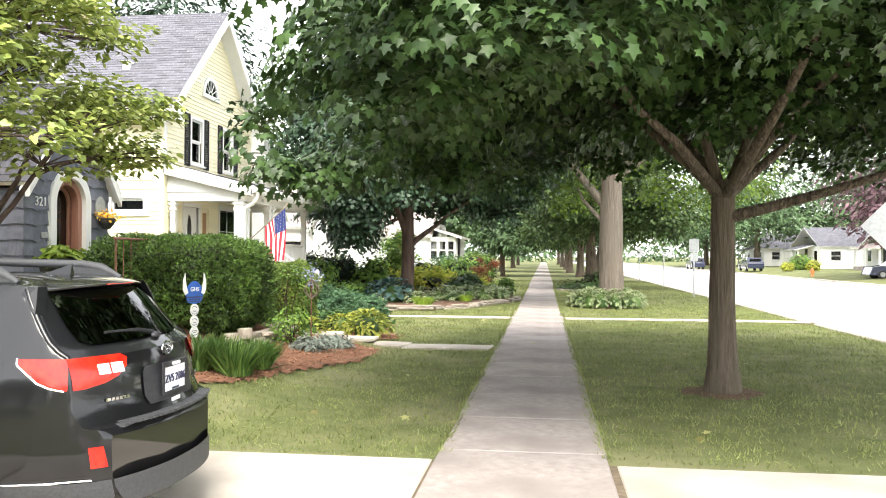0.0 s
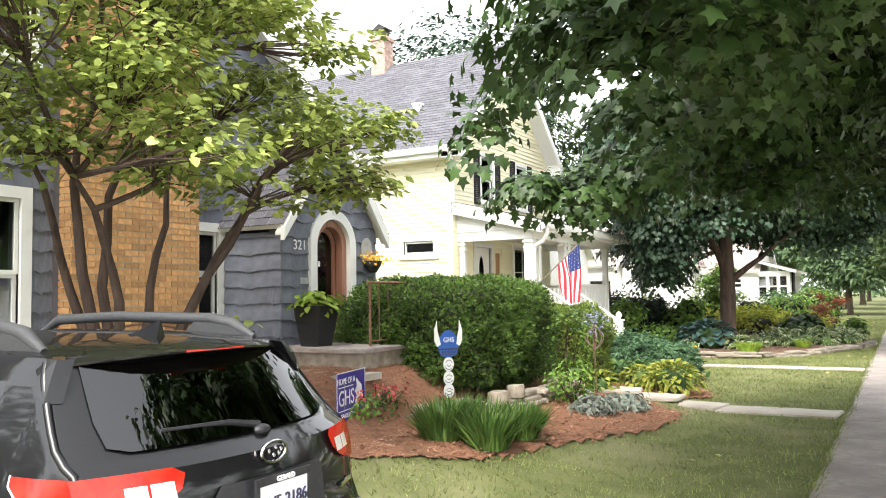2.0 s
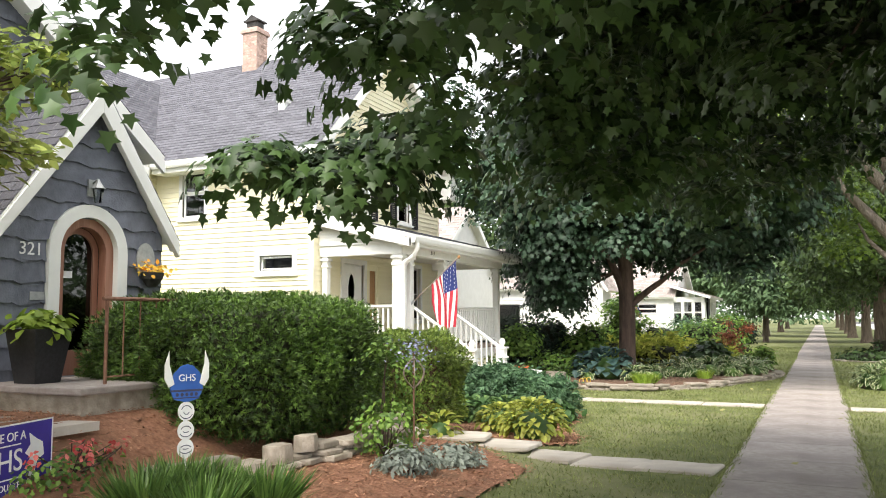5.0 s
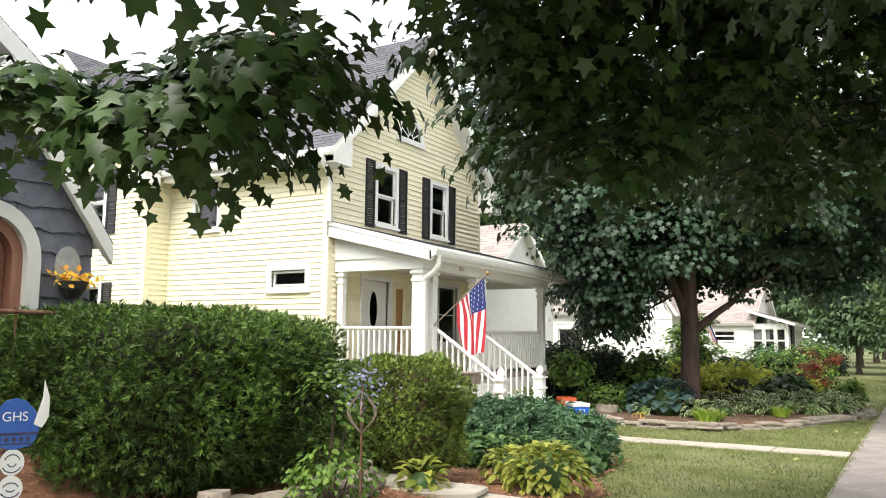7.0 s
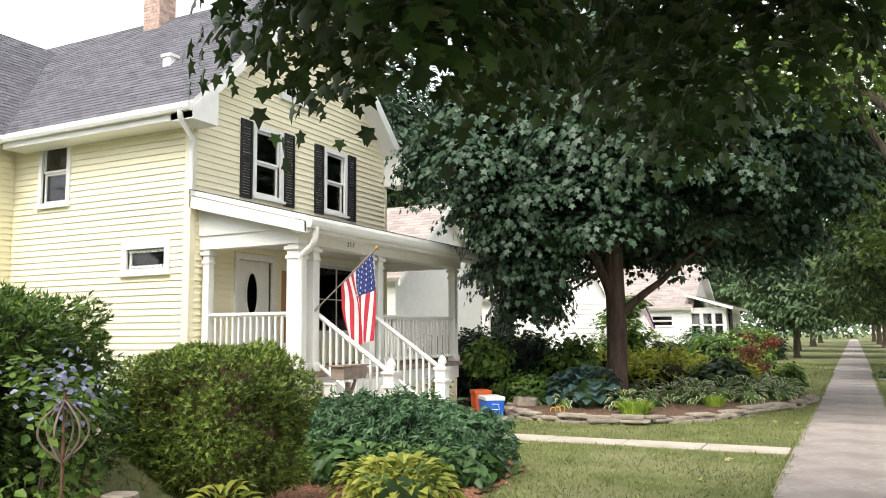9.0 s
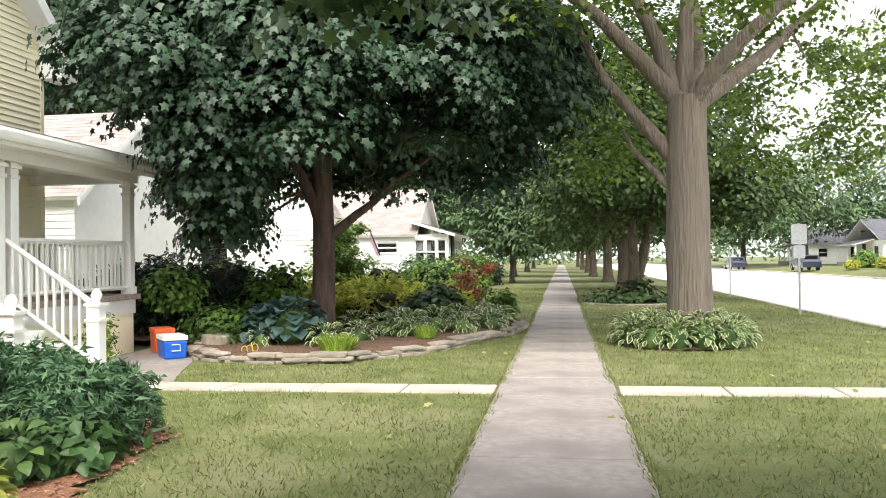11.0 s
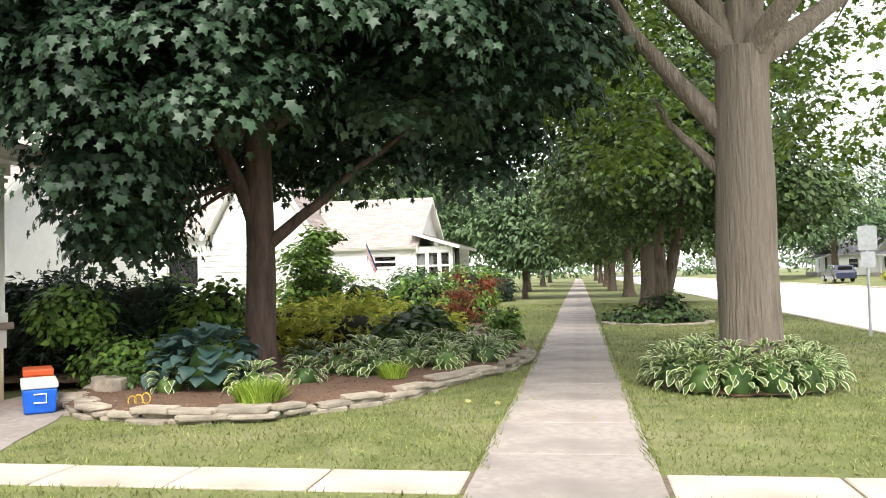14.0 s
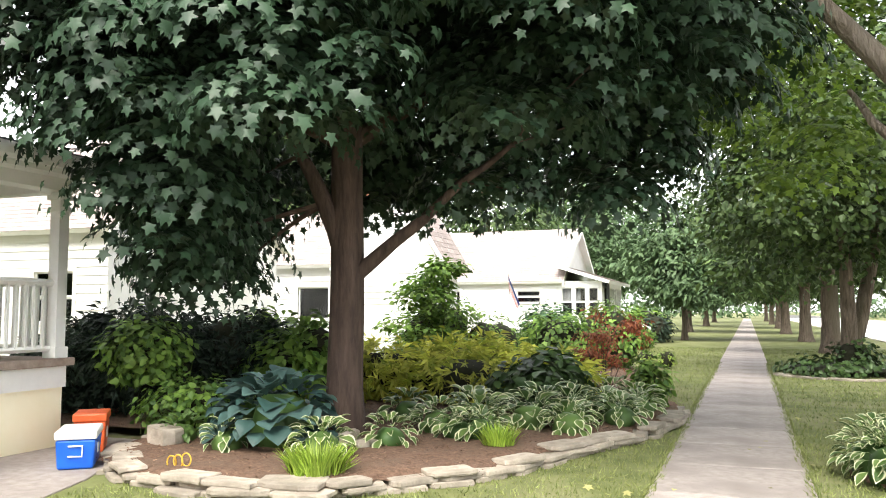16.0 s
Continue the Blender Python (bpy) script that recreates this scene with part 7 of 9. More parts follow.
def rock_mesh(seed, sx, sy, sz, n=7, square=0.7):
    """Irregular flat stone with a broken edge."""
    r = random.Random(seed)
    ang = sorted(2 * math.pi * (i + r.uniform(-0.3, 0.3)) / n for i in range(n))
    rad = [r.uniform(0.84, 1.10) for _ in range(n)]
    lay = []
    for z, k in ((0, 0.96), (0.3, 1.0), (0.86, 0.985), (1.0, 0.945)):
        lay.append([(math.copysign(abs(math.cos(a)) ** square, math.cos(a)) * q * k * sx / 2, math.copysign(abs(math.sin(a)) ** square, math.sin(a)) * q * k * sy / 2, z * sz + r.uniform(-0.04, 0.04) * sz) for a, q in zip(ang, rad)])
    g = Geo()
    g.v = [p for l in lay for p in l]
    for i in range(3):
        g.f += [(i * n + j, i * n + (j + 1) % n, (i + 1) * n + (j + 1) % n, (i + 1) * n + j) for j in range(n)]
    g.f += [tuple(range(n - 1, -1, -1)), tuple(range(3 * n, 4 * n))]
    return g.mesh("stone")


FLAT = [rock_mesh(s, 0.50, 0.32, 0.054, 9, 0.4) for s in range(9)]
BLOCK = [rock_mesh(s + 20, 0.42, 0.26, 0.17) for s in range(6)]


def stone_row(name, label, line, n, meshes, courses, height, base=None, inset=0.02, scale=(0.72, 1.12)):
    t = thing(name, (*line[0][:2], ground_z(*line[0][:2])), label, "stone edging", kind="structure")
    pts = curve_pts([(*p[:2], 0) for p in line], n)
    for c in range(courses):
        for i in range(n - 1):
            if c == courses - 1 and random.random() < 0.2:
                continue
            a, b = pts[i], pts[i + 1]
            d = b - a
            mid = a.lerp(b, 0.5 + (0.25 if c % 2 else 0) + random.uniform(-0.08, 0.08))
            nrm = Vector((-d.y, d.x, 0)).normalized() * random.uniform(-0.07, 0.07)
            z = (ground_z(mid.x, mid.y) if base is None else base) - 0.03 + c * height
            rot = math.atan2(d.y, d.x) + random.uniform(-0.2, 0.2)
            s = d.length / 0.42 * random.uniform(*scale)
            m = Matrix.Translation((mid.x + nrm.x, mid.y + nrm.y, z)) @ Matrix.Rotation(rot, 4, "Z") @ Matrix.Rotation(random.uniform(-0.05, 0.05), 4, "X") @ Matrix.Diagonal((s, random.uniform(0.85, 1.25), random.uniform(0.85, 1.2), 1))
            piece("stone", random.choice(meshes), M_STONE, t, m)
    return t


stone_row("stone_edging", "dry-laid flagstone edging round the garden bed", [(-7.0, 31.2), (-6.6, 30.2), (-6.2, 29.5), (-5.6, 29.12), (-4.5, 28.92), (-3.6, 29.0), (-3.0, 29.7), (-2.35, 30.35), (-1.95, 31.8), (-1.35, 33.0), (-0.85, 35.4), (-0.95, 36.8)], 26, FLAT, 3, 0.058)
stone_row("retaining_wall", "low rough stone retaining wall under the hedge", [(-5.75, 13.0), (-5.2, 14.2), (-4.75, 15.3), (-4.55, 16.6), (-4.5, 17.7), (-4.75, 18.3)], 18, FLAT + BLOCK[:2], 4, 0.06, base=0.24)
stone_row("stone_edging", "thin stone edging along the cottage bed", [(-5.9, 12.9), (-6.6, 12.3), (-7.3, 12.0)], 6, FLAT, 2, 0.058)
stone_row("stone_edging", "stone edging round the linden bed", [(0.8, 46.2), (1.4, 45.0), (2.6, 44.5), (3.8, 45.0), (4.2, 46.4)], 12, FLAT, 1, 0.06)
for x, y, s in ((-4.35, 31.25, 0.55), (-3.95, 31.0, 0.4), (-6.3, 30.4, 0.8)):
    b = thing("boulder", (x, y, 0.12), "pale rounded boulder lying in the mulch", "stone")
    piece("stone", BLOCK[int(s * 10) % 6], M_STONE, b, Matrix.Translation((x, y, 0.1)) @ Matrix.Rotation(s * 3, 4, "Z") @ Matrix.Diagonal((s * 2, s * 2, s * 1.6, 1)))

# stoop, rail, planter, lantern
stoop = thing("stoop", (-6.6, 15.2, GZ), "grey stone stoop with a worn concrete top", "steps")
part("stoop_base", Geo().box(-7.42, -5.95, 14.3, 16.9, GZ - 0.25, 1.06), M_STONE, stoop)
part("stoop_top", Geo().box(-7.44, -5.9, 14.25, 16.95, 1.062, 1.13), M_CONC, stoop, bevel=0.015)
rail = thing("hand_rail", (-6.1, 15.2, 1.13), "thin rusty iron hand rail on the stoop", "railing")
part("post", Geo().tube([(-6.15, 14.75, 1.13), (-6.15, 14.75, 1.98)], 0.018, 8), M_RUST, rail)
part("post", Geo().tube([(-6.15, 16.5, 1.13), (-6.15, 16.5, 1.98)], 0.018, 8), M_RUST, rail)
part("top_rail", Geo().tube([(-6.15, 14.7, 1.98), (-6.15, 16.55, 1.98)], 0.02, 8), M_RUST, rail)
for i in range(7):
    part("bar", Geo().tube([(-6.15, 14.97 + 0.22 * i, 1.2), (-6.15, 14.97 + 0.22 * i, 1.98)], 0.008, 6), M_RUST, rail)
part("low_rail", Geo().tube([(-6.15, 14.75, 1.2), (-6.15, 16.5, 1.2)], 0.01, 6), M_RUST, rail)


def tall_planter(x, y, z, h, label, m_leaf, n=26):
    t = thing("planter", (x, y, z), label, "planter")
    g = Geo()
    for k, (w, zz) in enumerate(((0.15, 0.0), (0.22, h), (0.235, h), (0.235, h + 0.03), (0.20, h + 0.03), (0.19, h - 0.06))):
        for sx, sy in ((-1, -1), (1, -1), (1, 1), (-1, 1)):
            g.v.append((x + sx * w, y + sy * w, z + zz))
    for k in range(5):
        g.f += [(k * 4 + j, k * 4 + (j + 1) % 4, k * 4 + 4 + (j + 1) % 4, k * 4 + 4 + j) for j in range(4)]
    g.f += [(3, 2, 1, 0), (20, 21, 22, 23)]
    part("pot", g, M_BLACKPLA, t, "tall tapered black pot")
    P = np.array([x, y, z + h]) + rng.normal(size=(n * 8, 3)) * np.array([0.11, 0.11, 0.05]) + np.array([0, 0, 0.08])
    D = P - np.array([x, y, z + h - 0.1])
    V, F = scatter(*BROAD, P, D + rng.normal(size=P.shape) * 0.1 + np.array([0, 0, 0.1]), D + np.array([0, 0, -0.05]), 0.10 + 0.08 * rng.random(len(P)))
    link("foliage", np_mesh("foliage", V, F), m_leaf, t)


tall_planter(-6.95, 14.62, 1.13, 0.52, "tall black planter with yellow-green trailing plant on the stoop", M_LIME)
tall_planter(-7.9, 13.95, GZ, 0.5, "dark pot with pale flowering plant by the wall", M_LEAF_5, 16)
lan = thing("lantern", (-6.05, 15.75, 1.13), "dark metal candle lantern standing on the stoop", "lantern")
lg = Geo().box(-6.15, -5.95, 15.65, 15.85, 1.13, 1.16).box(-6.16, -5.94, 15.64, 15.86, 1.46, 1.48)
for a in (-6.14, -5.98):
    for b in (15.66, 15.82):
        lg.box(a, a + 0.02, b, b + 0.02, 1.16, 1.46)
part("cage", lg, M_IRON, lan)
part("roof", Geo().lathe((-6.05, 15.75, 1.48), [(0.12, 0), (0.05, 0.07), (0.03, 0.1)], 4), M_IRON, lan)
part("candle", Geo().lathe((-6.05, 15.75, 1.16), [(0.035, 0), (0.035, 0.14)], 10), M_WHITE, lan)
part("handle", Geo().tube([(-6.05, 15.75 + 0.04 * math.cos(math.pi * i / 8), 1.57 + 0.05 * math.sin(math.pi * i / 8)) for i in range(9)], 0.006, 5), M_IRON, lan)
# wall lamp above the door, plate with flower basket
lamp = thing("wall_lamp", (VX + 0.1, 15.64, 3.28), "small grey glass wall lamp above the door", "lamp")
part("bracket", Geo().box(VX + 0.02, VX + 0.05, 15.58, 15.70, 3.22, 3.42).tube([(VX + 0.04, 15.64, 3.38), (VX + 0.13, 15.64, 3.42), (VX + 0.14, 15.64, 3.36)], 0.012, 6), M_GALV, lamp)
part("lamp_glass", Geo().lathe((VX + 0.14, 15.64, 3.14), [(0.04, 0), (0.065, 0.16), (0.065, 0.17)], 6), M_GLASS, lamp)
part("lamp_cap", Geo().lathe((VX + 0.14, 15.64, 3.31), [(0.085, 0), (0.03, 0.07), (0.012, 0.11)], 6), M_GALV, lamp)
bask = thing("wall_basket", (VX + 0.05, 16.5, 2.35), "oval glass wall basket with yellow flowers", "planter")
part("back_plate", Geo().wedge([(16.5 + math.cos(2 * math.pi * i / 20) * 0.15, 2.52 + math.sin(2 * math.pi * i / 20) * 0.22) for i in range(20)], 0, VX + 0.03, VX + 0.05), M_GALV, bask, "pale oval back plate")
part("basket", Geo().lathe((VX + 0.16, 16.5, 2.18), [(0.06, 0), (0.13, 0.1), (0.15, 0.18), (0.13, 0.18), (0.12, 0.14)], 12), M_IRON, bask)
P = np.array([VX + 0.17, 16.5, 2.40]) + rng.normal(size=(90, 3)) * np.array([0.07, 0.12, 0.05])
V, F = scatter(*BROAD, P, rng.normal(size=P.shape) * 0.5 + np.array([0.6, 0, 0.6]), rng.normal(size=P.shape), 0.05 + 0.03 * rng.random(90))
tagged(link("yellow_bloom", np_mesh("yellow_bloom", V, F), M_PETAL_Y, bask), kind="stuff")

# iron bench before the chimney
bench = thing("garden_bench", (-7.75, 12.6, GZ), "ornate dark iron garden bench before the brick chimney", "bench")
for y in (11.95, 13.15):
    part("leg", Geo().tube([(-7.5, y, GZ), (-7.52, y, 1.05), (-7.5, y, 1.25)], 0.018, 6).tube([(-7.95, y, GZ), (-7.92, y, 1.1), (-8.02, y, 1.45)], 0.018, 6).tube([(-7.5, y, 1.25), (-7.95, y, 1.27)], 0.018, 6), M_RUST, bench)
for i in range(5):
    part("seat_slat", Geo().box(-7.92 + 0.085 * i, -7.86 + 0.085 * i, 11.95, 13.15, 1.05, 1.07), M_RUST, bench)
bk = part("backrest", Geo().tube([(-7.96, 11.95 + 1.2 * i / 16, 1.42 + 0.08 * math.sin(math.pi * i / 16)) for i in range(17)], 0.016, 6).tube([(-7.93, 11.95, 1.12), (-7.93, 13.15, 1.12)], 0.012, 6), M_RUST, bench)
for i in range(8):
    y = 12.05 + 0.143 * i
    part("scroll", Geo().tube([(-7.945, y + 0.06 * math.cos(a * 0.7), 1.27 + 0.11 * math.sin(a * 0.7)) for a in range(10)], 0.008, 5), M_RUST, bench)

# yard sign
ysg = thing("yard_sign", (-5.28, 13.1, 0.4), "dark blue yard sign with white lettering on wire legs", "sign")
YA, YB = Vector((-5.13, 12.56, 0)), Vector((-5.42, 13.68, 0))
yd = (YB - YA).normalized()
yn = Vector((yd.y, -yd.x, 0))
YC = (YA + YB) / 2
SIGN_M = Matrix(((yd.x, 0, yn.x, YC.x), (yd.y, 0, yn.y, YC.y), (0, 1, 0, 0.70), (0, 0, 0, 1)))
W2, H2 = 0.42, 0.28
part("panel", Geo().box(-W2, W2, -H2, H2, -0.004, 0.0).turn(SIGN_M), M_SIGNBLUE, ysg)
pf = Geo()
for b in ((-W2, W2, H2 - 0.012, H2), (-W2, W2, -H2, -H2 + 0.012), (-W2, -W2 + 0.012, -H2 + 0.012, H2 - 0.012), (W2 - 0.012, W2, -H2 + 0.012, H2 - 0.012), (-W2 + 0.05, 0.05, 0.115, 0.125), (-W2 + 0.05, 0.05, -0.135, -0.125)):
    pf.box(*b, 0.0, 0.003)
part("border", pf.turn(SIGN_M), M_PRINT, ysg)
lettering("HOME OF A", 0.095, SIGN_M @ Matrix.Translation((-0.15, 0.18, 0.001)), M_PRINT, ysg)
lettering("GHS", 0.235, SIGN_M @ Matrix.Translation((-0.15, -0.005, 0.001)), M_PRINT, ysg)
lettering("GRADUATE", 0.07, SIGN_M @ Matrix.Translation((-0.13, -0.19, 0.001)), M_PRINT, ysg)
mk = Geo()
mk.slab([(0.12, -0.2), (0.2, -0.16), (0.24, -0.04), (0.32, 0.0), (0.30, 0.1), (0.22, 0.14), (0.14, 0.19), (0.16, 0.1), (0.1, 0.04), (0.16, 0.0), (0.1, -0.08), (0.16, -0.1)], 0.0, 0.003)
part("emblem", mk.turn(SIGN_M), M_PRINT, ysg)
for s in (-0.2, 0.2):
    p = SIGN_M @ Vector((s, 0, -0.002))
    part("leg", Geo().tube([(p.x, p.y, 0.34), (p.x, p.y, 0.85)], 0.005, 5), M_GALV, ysg)

# painted helmet sign with discs on a stake
hs = thing("helmet_sign", (-4.74, 14.36, 0.3), "blue painted helmet cut-out with white horns and discs on a stake", "sign")
HM = Matrix.Translation((-4.74, 14.36, 0)) @ Matrix.Rotation(radians(-28), 4, "Z") @ FACE_STREET @ Matrix.Translation((0, 0.15, 0)) @ Matrix.Diagonal((0.84, 0.90, 1, 1))
part("stake", Geo().box(-0.018, 0.018, 0.22, 1.3, -0.03, -0.012).turn(HM), M_WHITE, hs)
part("helmet", Geo().slab([(-0.15, 1.06), (-0.13, 1.02), (0.0, 0.99), (0.13, 1.02), (0.15, 1.06), (0.175, 1.12), (0.14, 1.27), (0.07, 1.34), (0.0, 1.36), (-0.07, 1.34), (-0.14, 1.27), (-0.175, 1.12)], -0.012, 0.004).turn(HM), M_HELMET, hs, bevel=0.004)
for s in (-1, 1):
    part("horn", Geo().slab([(s * 0.13, 1.17), (s * 0.19, 1.14), (s * 0.235, 1.22), (s * 0.235, 1.36), (s * 0.19, 1.49), (s * 0.185, 1.36), (s * 0.16, 1.27)][::s], -0.010, 0.008).turn(HM), M_WHITE, hs, bevel=0.003)
bd = Geo().slab([(-0.165, 1.095), (0.165, 1.095), (0.17, 1.115), (-0.17, 1.115)], 0.004, 0.006).slab([(-0.13, 1.03), (0.13, 1.03), (0.14, 1.04), (-0.14, 1.04)], 0.004, 0.006)
for x in (-0.10, -0.05, 0.0, 0.05, 0.10):
    bd.slab([(x + 0.018 * math.cos(a), 1.067 + 0.02 * math.sin(a)) for a in (0, 1.05, 2.09, 3.14, 4.19, 5.24)], 0.004, 0.006)
part("band", bd.turn(HM), M_INK, hs)
lettering("GHS", 0.095, HM @ Matrix.Translation((0, 1.225, 0.006)), M_PRINT, hs)
for i, z in enumerate((0.905, 0.72, 0.55)):
    d = part("disc", Geo().slab([(0.085 * math.cos(2 * math.pi * k / 24), z + 0.092 * math.sin(2 * math.pi * k / 24)) for k in range(24)], -0.012, 0.004).turn(HM), M_WHITE, hs)
    gg = Geo()
    for r, a0, a1 in ((0.055, 0.3, 2.8), (0.03, 3.4, 6.0), (0.07, 3.6, 5.8)):
        gg.tube([(r * math.cos(a0 + (a1 - a0) * k / 10), z + (r - 0.012 * i) * math.sin(a0 + (a1 - a0) * k / 10), 0.005) for k in range(11)], 0.004, 4)
    part("drawn_line", gg.turn(HM), M_INK, d)

# blue-flowered ornament with wire scrolls
orn = thing("wire_ornament", (-3.75, 16.8, 0.1), "wire garden ornament topped with blue flowers", "garden ornament")
part("stem", Geo().tube([(-3.75, 16.8, 0.1), (-3.75, 16.8, 1.38)], 0.01, 6), M_RUST, orn)
for k in range(6):
    a = k * 1.05
    part("scroll", Geo().tube([(-3.75 + math.cos(a) * 0.13 * math.sin(math.pi * i / 12), 16.8 + math.sin(a) * 0.13 * math.sin(math.pi * i / 12), 1.0 + 0.34 * i / 12) for i in range(13)], 0.007, 5), M_GREYWOOD, orn)
P = np.array([-3.75, 16.8, 1.42]) + rng.normal(size=(110, 3)) * np.array([0.13, 0.13, 0.09])
V, F = scatter(*BROAD, P, rng.normal(size=P.shape) * 0.6 + np.array([0, 0, 1]), rng.normal(size=P.shape), 0.03 + 0.02 * rng.random(110))
tagged(link("blue_bloom", np_mesh("blue_bloom", V, F), M_PETAL_B, orn), kind="stuff")

# garden steps between the hedges
gs = thing("garden_steps", (-5.6, 18.85, 0.1), "weathered concrete garden steps between the hedges", "steps")
for i in range(3):
    part("step", Geo().box(-5.2 - 0.4 * i - 0.42, -5.2 - 0.4 * i, 18.35, 19.25, -0.1 + 0.05 * i, 0.17 + 0.17 * i), M_CONC_PALE, gs, bevel=0.015)
part("side_wall", Geo().wedge([(-4.6, -0.05), (-6.6, -0.05), (-6.6, 0.75), (-6.2, 0.75), (-4.7, 0.16)], 1, 19.26, 19.4), M_CONC_PALE, gs, bevel=0.015)

# mailbox by the porch steps
mb = thing("mailbox", (-7.0, 24.5, 0), "weathered wooden mailbox on a forked post", "mailbox")
part("post", Geo().tube([(-7.0, 24.5, -0.02), (-7.0, 24.5, 0.95)], 0.045, 8).tube([(-7.0, 24.5, 0.65), (-7.0, 24.72, 0.98)], 0.03, 6), M_GREYWOOD, mb)
bx = part("box", Geo().box(-7.12, -6.88, 24.2, 24.85, 1.0, 1.20), M_GREYWOOD, mb, "slatted wooden box", bevel=0.01)
part("door", Geo().wedge([(-7.1 + 0.2 * k / 8, 1.06 + 0.16 * math.sin(math.pi * k / 8)) for k in range(9)], 1, 24.85, 24.87), M_BLACKPLA, bx)
for z in (1.05, 1.1, 1.15):
    part("slat", Geo().box(-6.88, -6.87, 24.2, 24.85, z, z + 0.035), M_GREYWOOD, bx)
part("lid", Geo().box(-7.14, -6.85, 24.17, 24.9, 1.20, 1.225), M_GREYWOOD, bx)

# flag on the porch post
fl = thing("flag", (-7.96, 24.95, 2.1), "striped red and white flag with blue canton on a slanted pole", "flag")
F0, F1 = Vector((-7.95, 24.95, 2.12)), Vector((-6.95, 25.25, 3.12))
part("pole", Geo().tube([F0, F1], 0.014, 8), M_GREYWOOD, fl)
part("finial", Geo().blob(F1 + Vector((0.02, 0.0, 0.02)), (0.035, 0.035, 0.04)), M_OAK, fl, smooth=True)
part("bracket", Geo().tube([F0 - (F1 - F0) * 0.03, F0 + (F1 - F0) * 0.06], 0.026, 8), M_GALV, fl)
TOPP, LOWP = F0.lerp(F1, 0.96), F0.lerp(F1, 0.42)


def flag_pt(u, v):
    """u along the hoist from tip to base, v down the hanging fly."""
    p = TOPP.lerp(LOWP, u)
    hang = 1.30 * v
    gather = 1 - 0.42 * v
    c = TOPP.lerp(LOWP, 0.42)
    q = c.lerp(p, gather) if v > 0 else p
    fold = 0.055 * math.sin(u * 10 + v * 2.5) * min(1, v * 2.5)
    return Vector((q.x + fold * 0.7 - 0.02 * v, q.y + fold + 0.16 * v, p.z * (1 - v * 0.85) + c.z * v * 0.85 - hang))


for i in range(13):
    g = Geo()
    nv = 24
    v0 = 10 if i < 7 else 0
    for k in range(v0, nv + 1):
        for s in range(3):
            g.v.append(flag_pt((i + s / 2) / 13, k / nv))
    g.f = [(k * 3 + s, k * 3 + s + 1, k * 3 + s + 4, k * 3 + s + 3) for k in range(nv - v0) for s in (0, 1)]
    part("stripe", g, M_FLAG_W if i % 2 else M_FLAG_R, fl, smooth=True)
g = Geo()
for k in range(11):
    for s in range(15):
        g.v.append(flag_pt(7 * s / 14 / 13, k / 24))
g.f = [(k * 15 + s, k * 15 + s + 1, k * 15 + s + 16, k * 15 + s + 15) for k in range(10) for s in range(14)]
canton = part("canton", g, M_FLAG_B, fl, smooth=True)
g = Geo()
for r in range(5):
    for c in range(6):
        p = flag_pt((0.6 + r * 1.4) / 13, (0.9 + c * 1.6) / 24)
        for e in (0.02, -0.02):
            k = len(g.v)
            for a in range(5):
                t0 = 2 * math.pi * a / 5
                g.v.append((p.x + e, p.y + 0.022 * math.cos(t0), p.z + 0.022 * math.sin(t0)))
            g.f.append(tuple(range(k, k + 5)))
tagged(part("star_field", g, M_FLAG_W, canton), kind="stuff")

# coolers beside the porch


def cooler(x, y, z, lx, ly, h, m_body, m_lid, label, rot):
    t = thing("cooler", (x, y, z), label, "cooler")
    m = Matrix.Translation((x, y, z)) @ Matrix.Rotation(rot, 4, "Z")
    part("body", Geo().add([(sx * (lx / 2 - (0.02 if k == 0 else 0)), sy * (ly / 2 - (0.02 if k == 0 else 0)), 0 if k == 0 else h * 0.78) for k in (0, 1) for sx, sy in ((-1, -1), (1, -1), (1, 1), (-1, 1))], [(3, 2, 1, 0), (4, 5, 6, 7), (0, 1, 5, 4), (1, 2, 6, 5), (2, 3, 7, 6), (3, 0, 4, 7)]).turn(m), m_body, t, bevel=0.025)
    part("lid", Geo().box(-lx / 2 - 0.012, lx / 2 + 0.012, -ly / 2 - 0.012, ly / 2 + 0.012, h * 0.785, h).turn(m), m_lid, t, bevel=0.02)
    for s in (-1, 1):
        part("handle", Geo().tube([m @ Vector((-0.07 if s < 0 else 0.07, s * (ly / 2 + 0.005), h * q)) for q in (0.35,)] + [m @ Vector((0.07 if s < 0 else -0.07, s * (ly / 2 + 0.03), h * 0.35)), m @ Vector((0.07 if s < 0 else -0.07, s * (ly / 2 + 0.005), h * 0.62)), m @ Vector((-0.07 if s < 0 else 0.07, s * (ly / 2 + 0.02), h * 0.62))], 0.01, 5), m_lid, t)
    part("label_patch", Geo().box(lx / 2 - 0.002, lx / 2 + 0.004, -0.14, 0.0, h * 0.35, h * 0.62).turn(m), M_COOL_W, t)
    return t


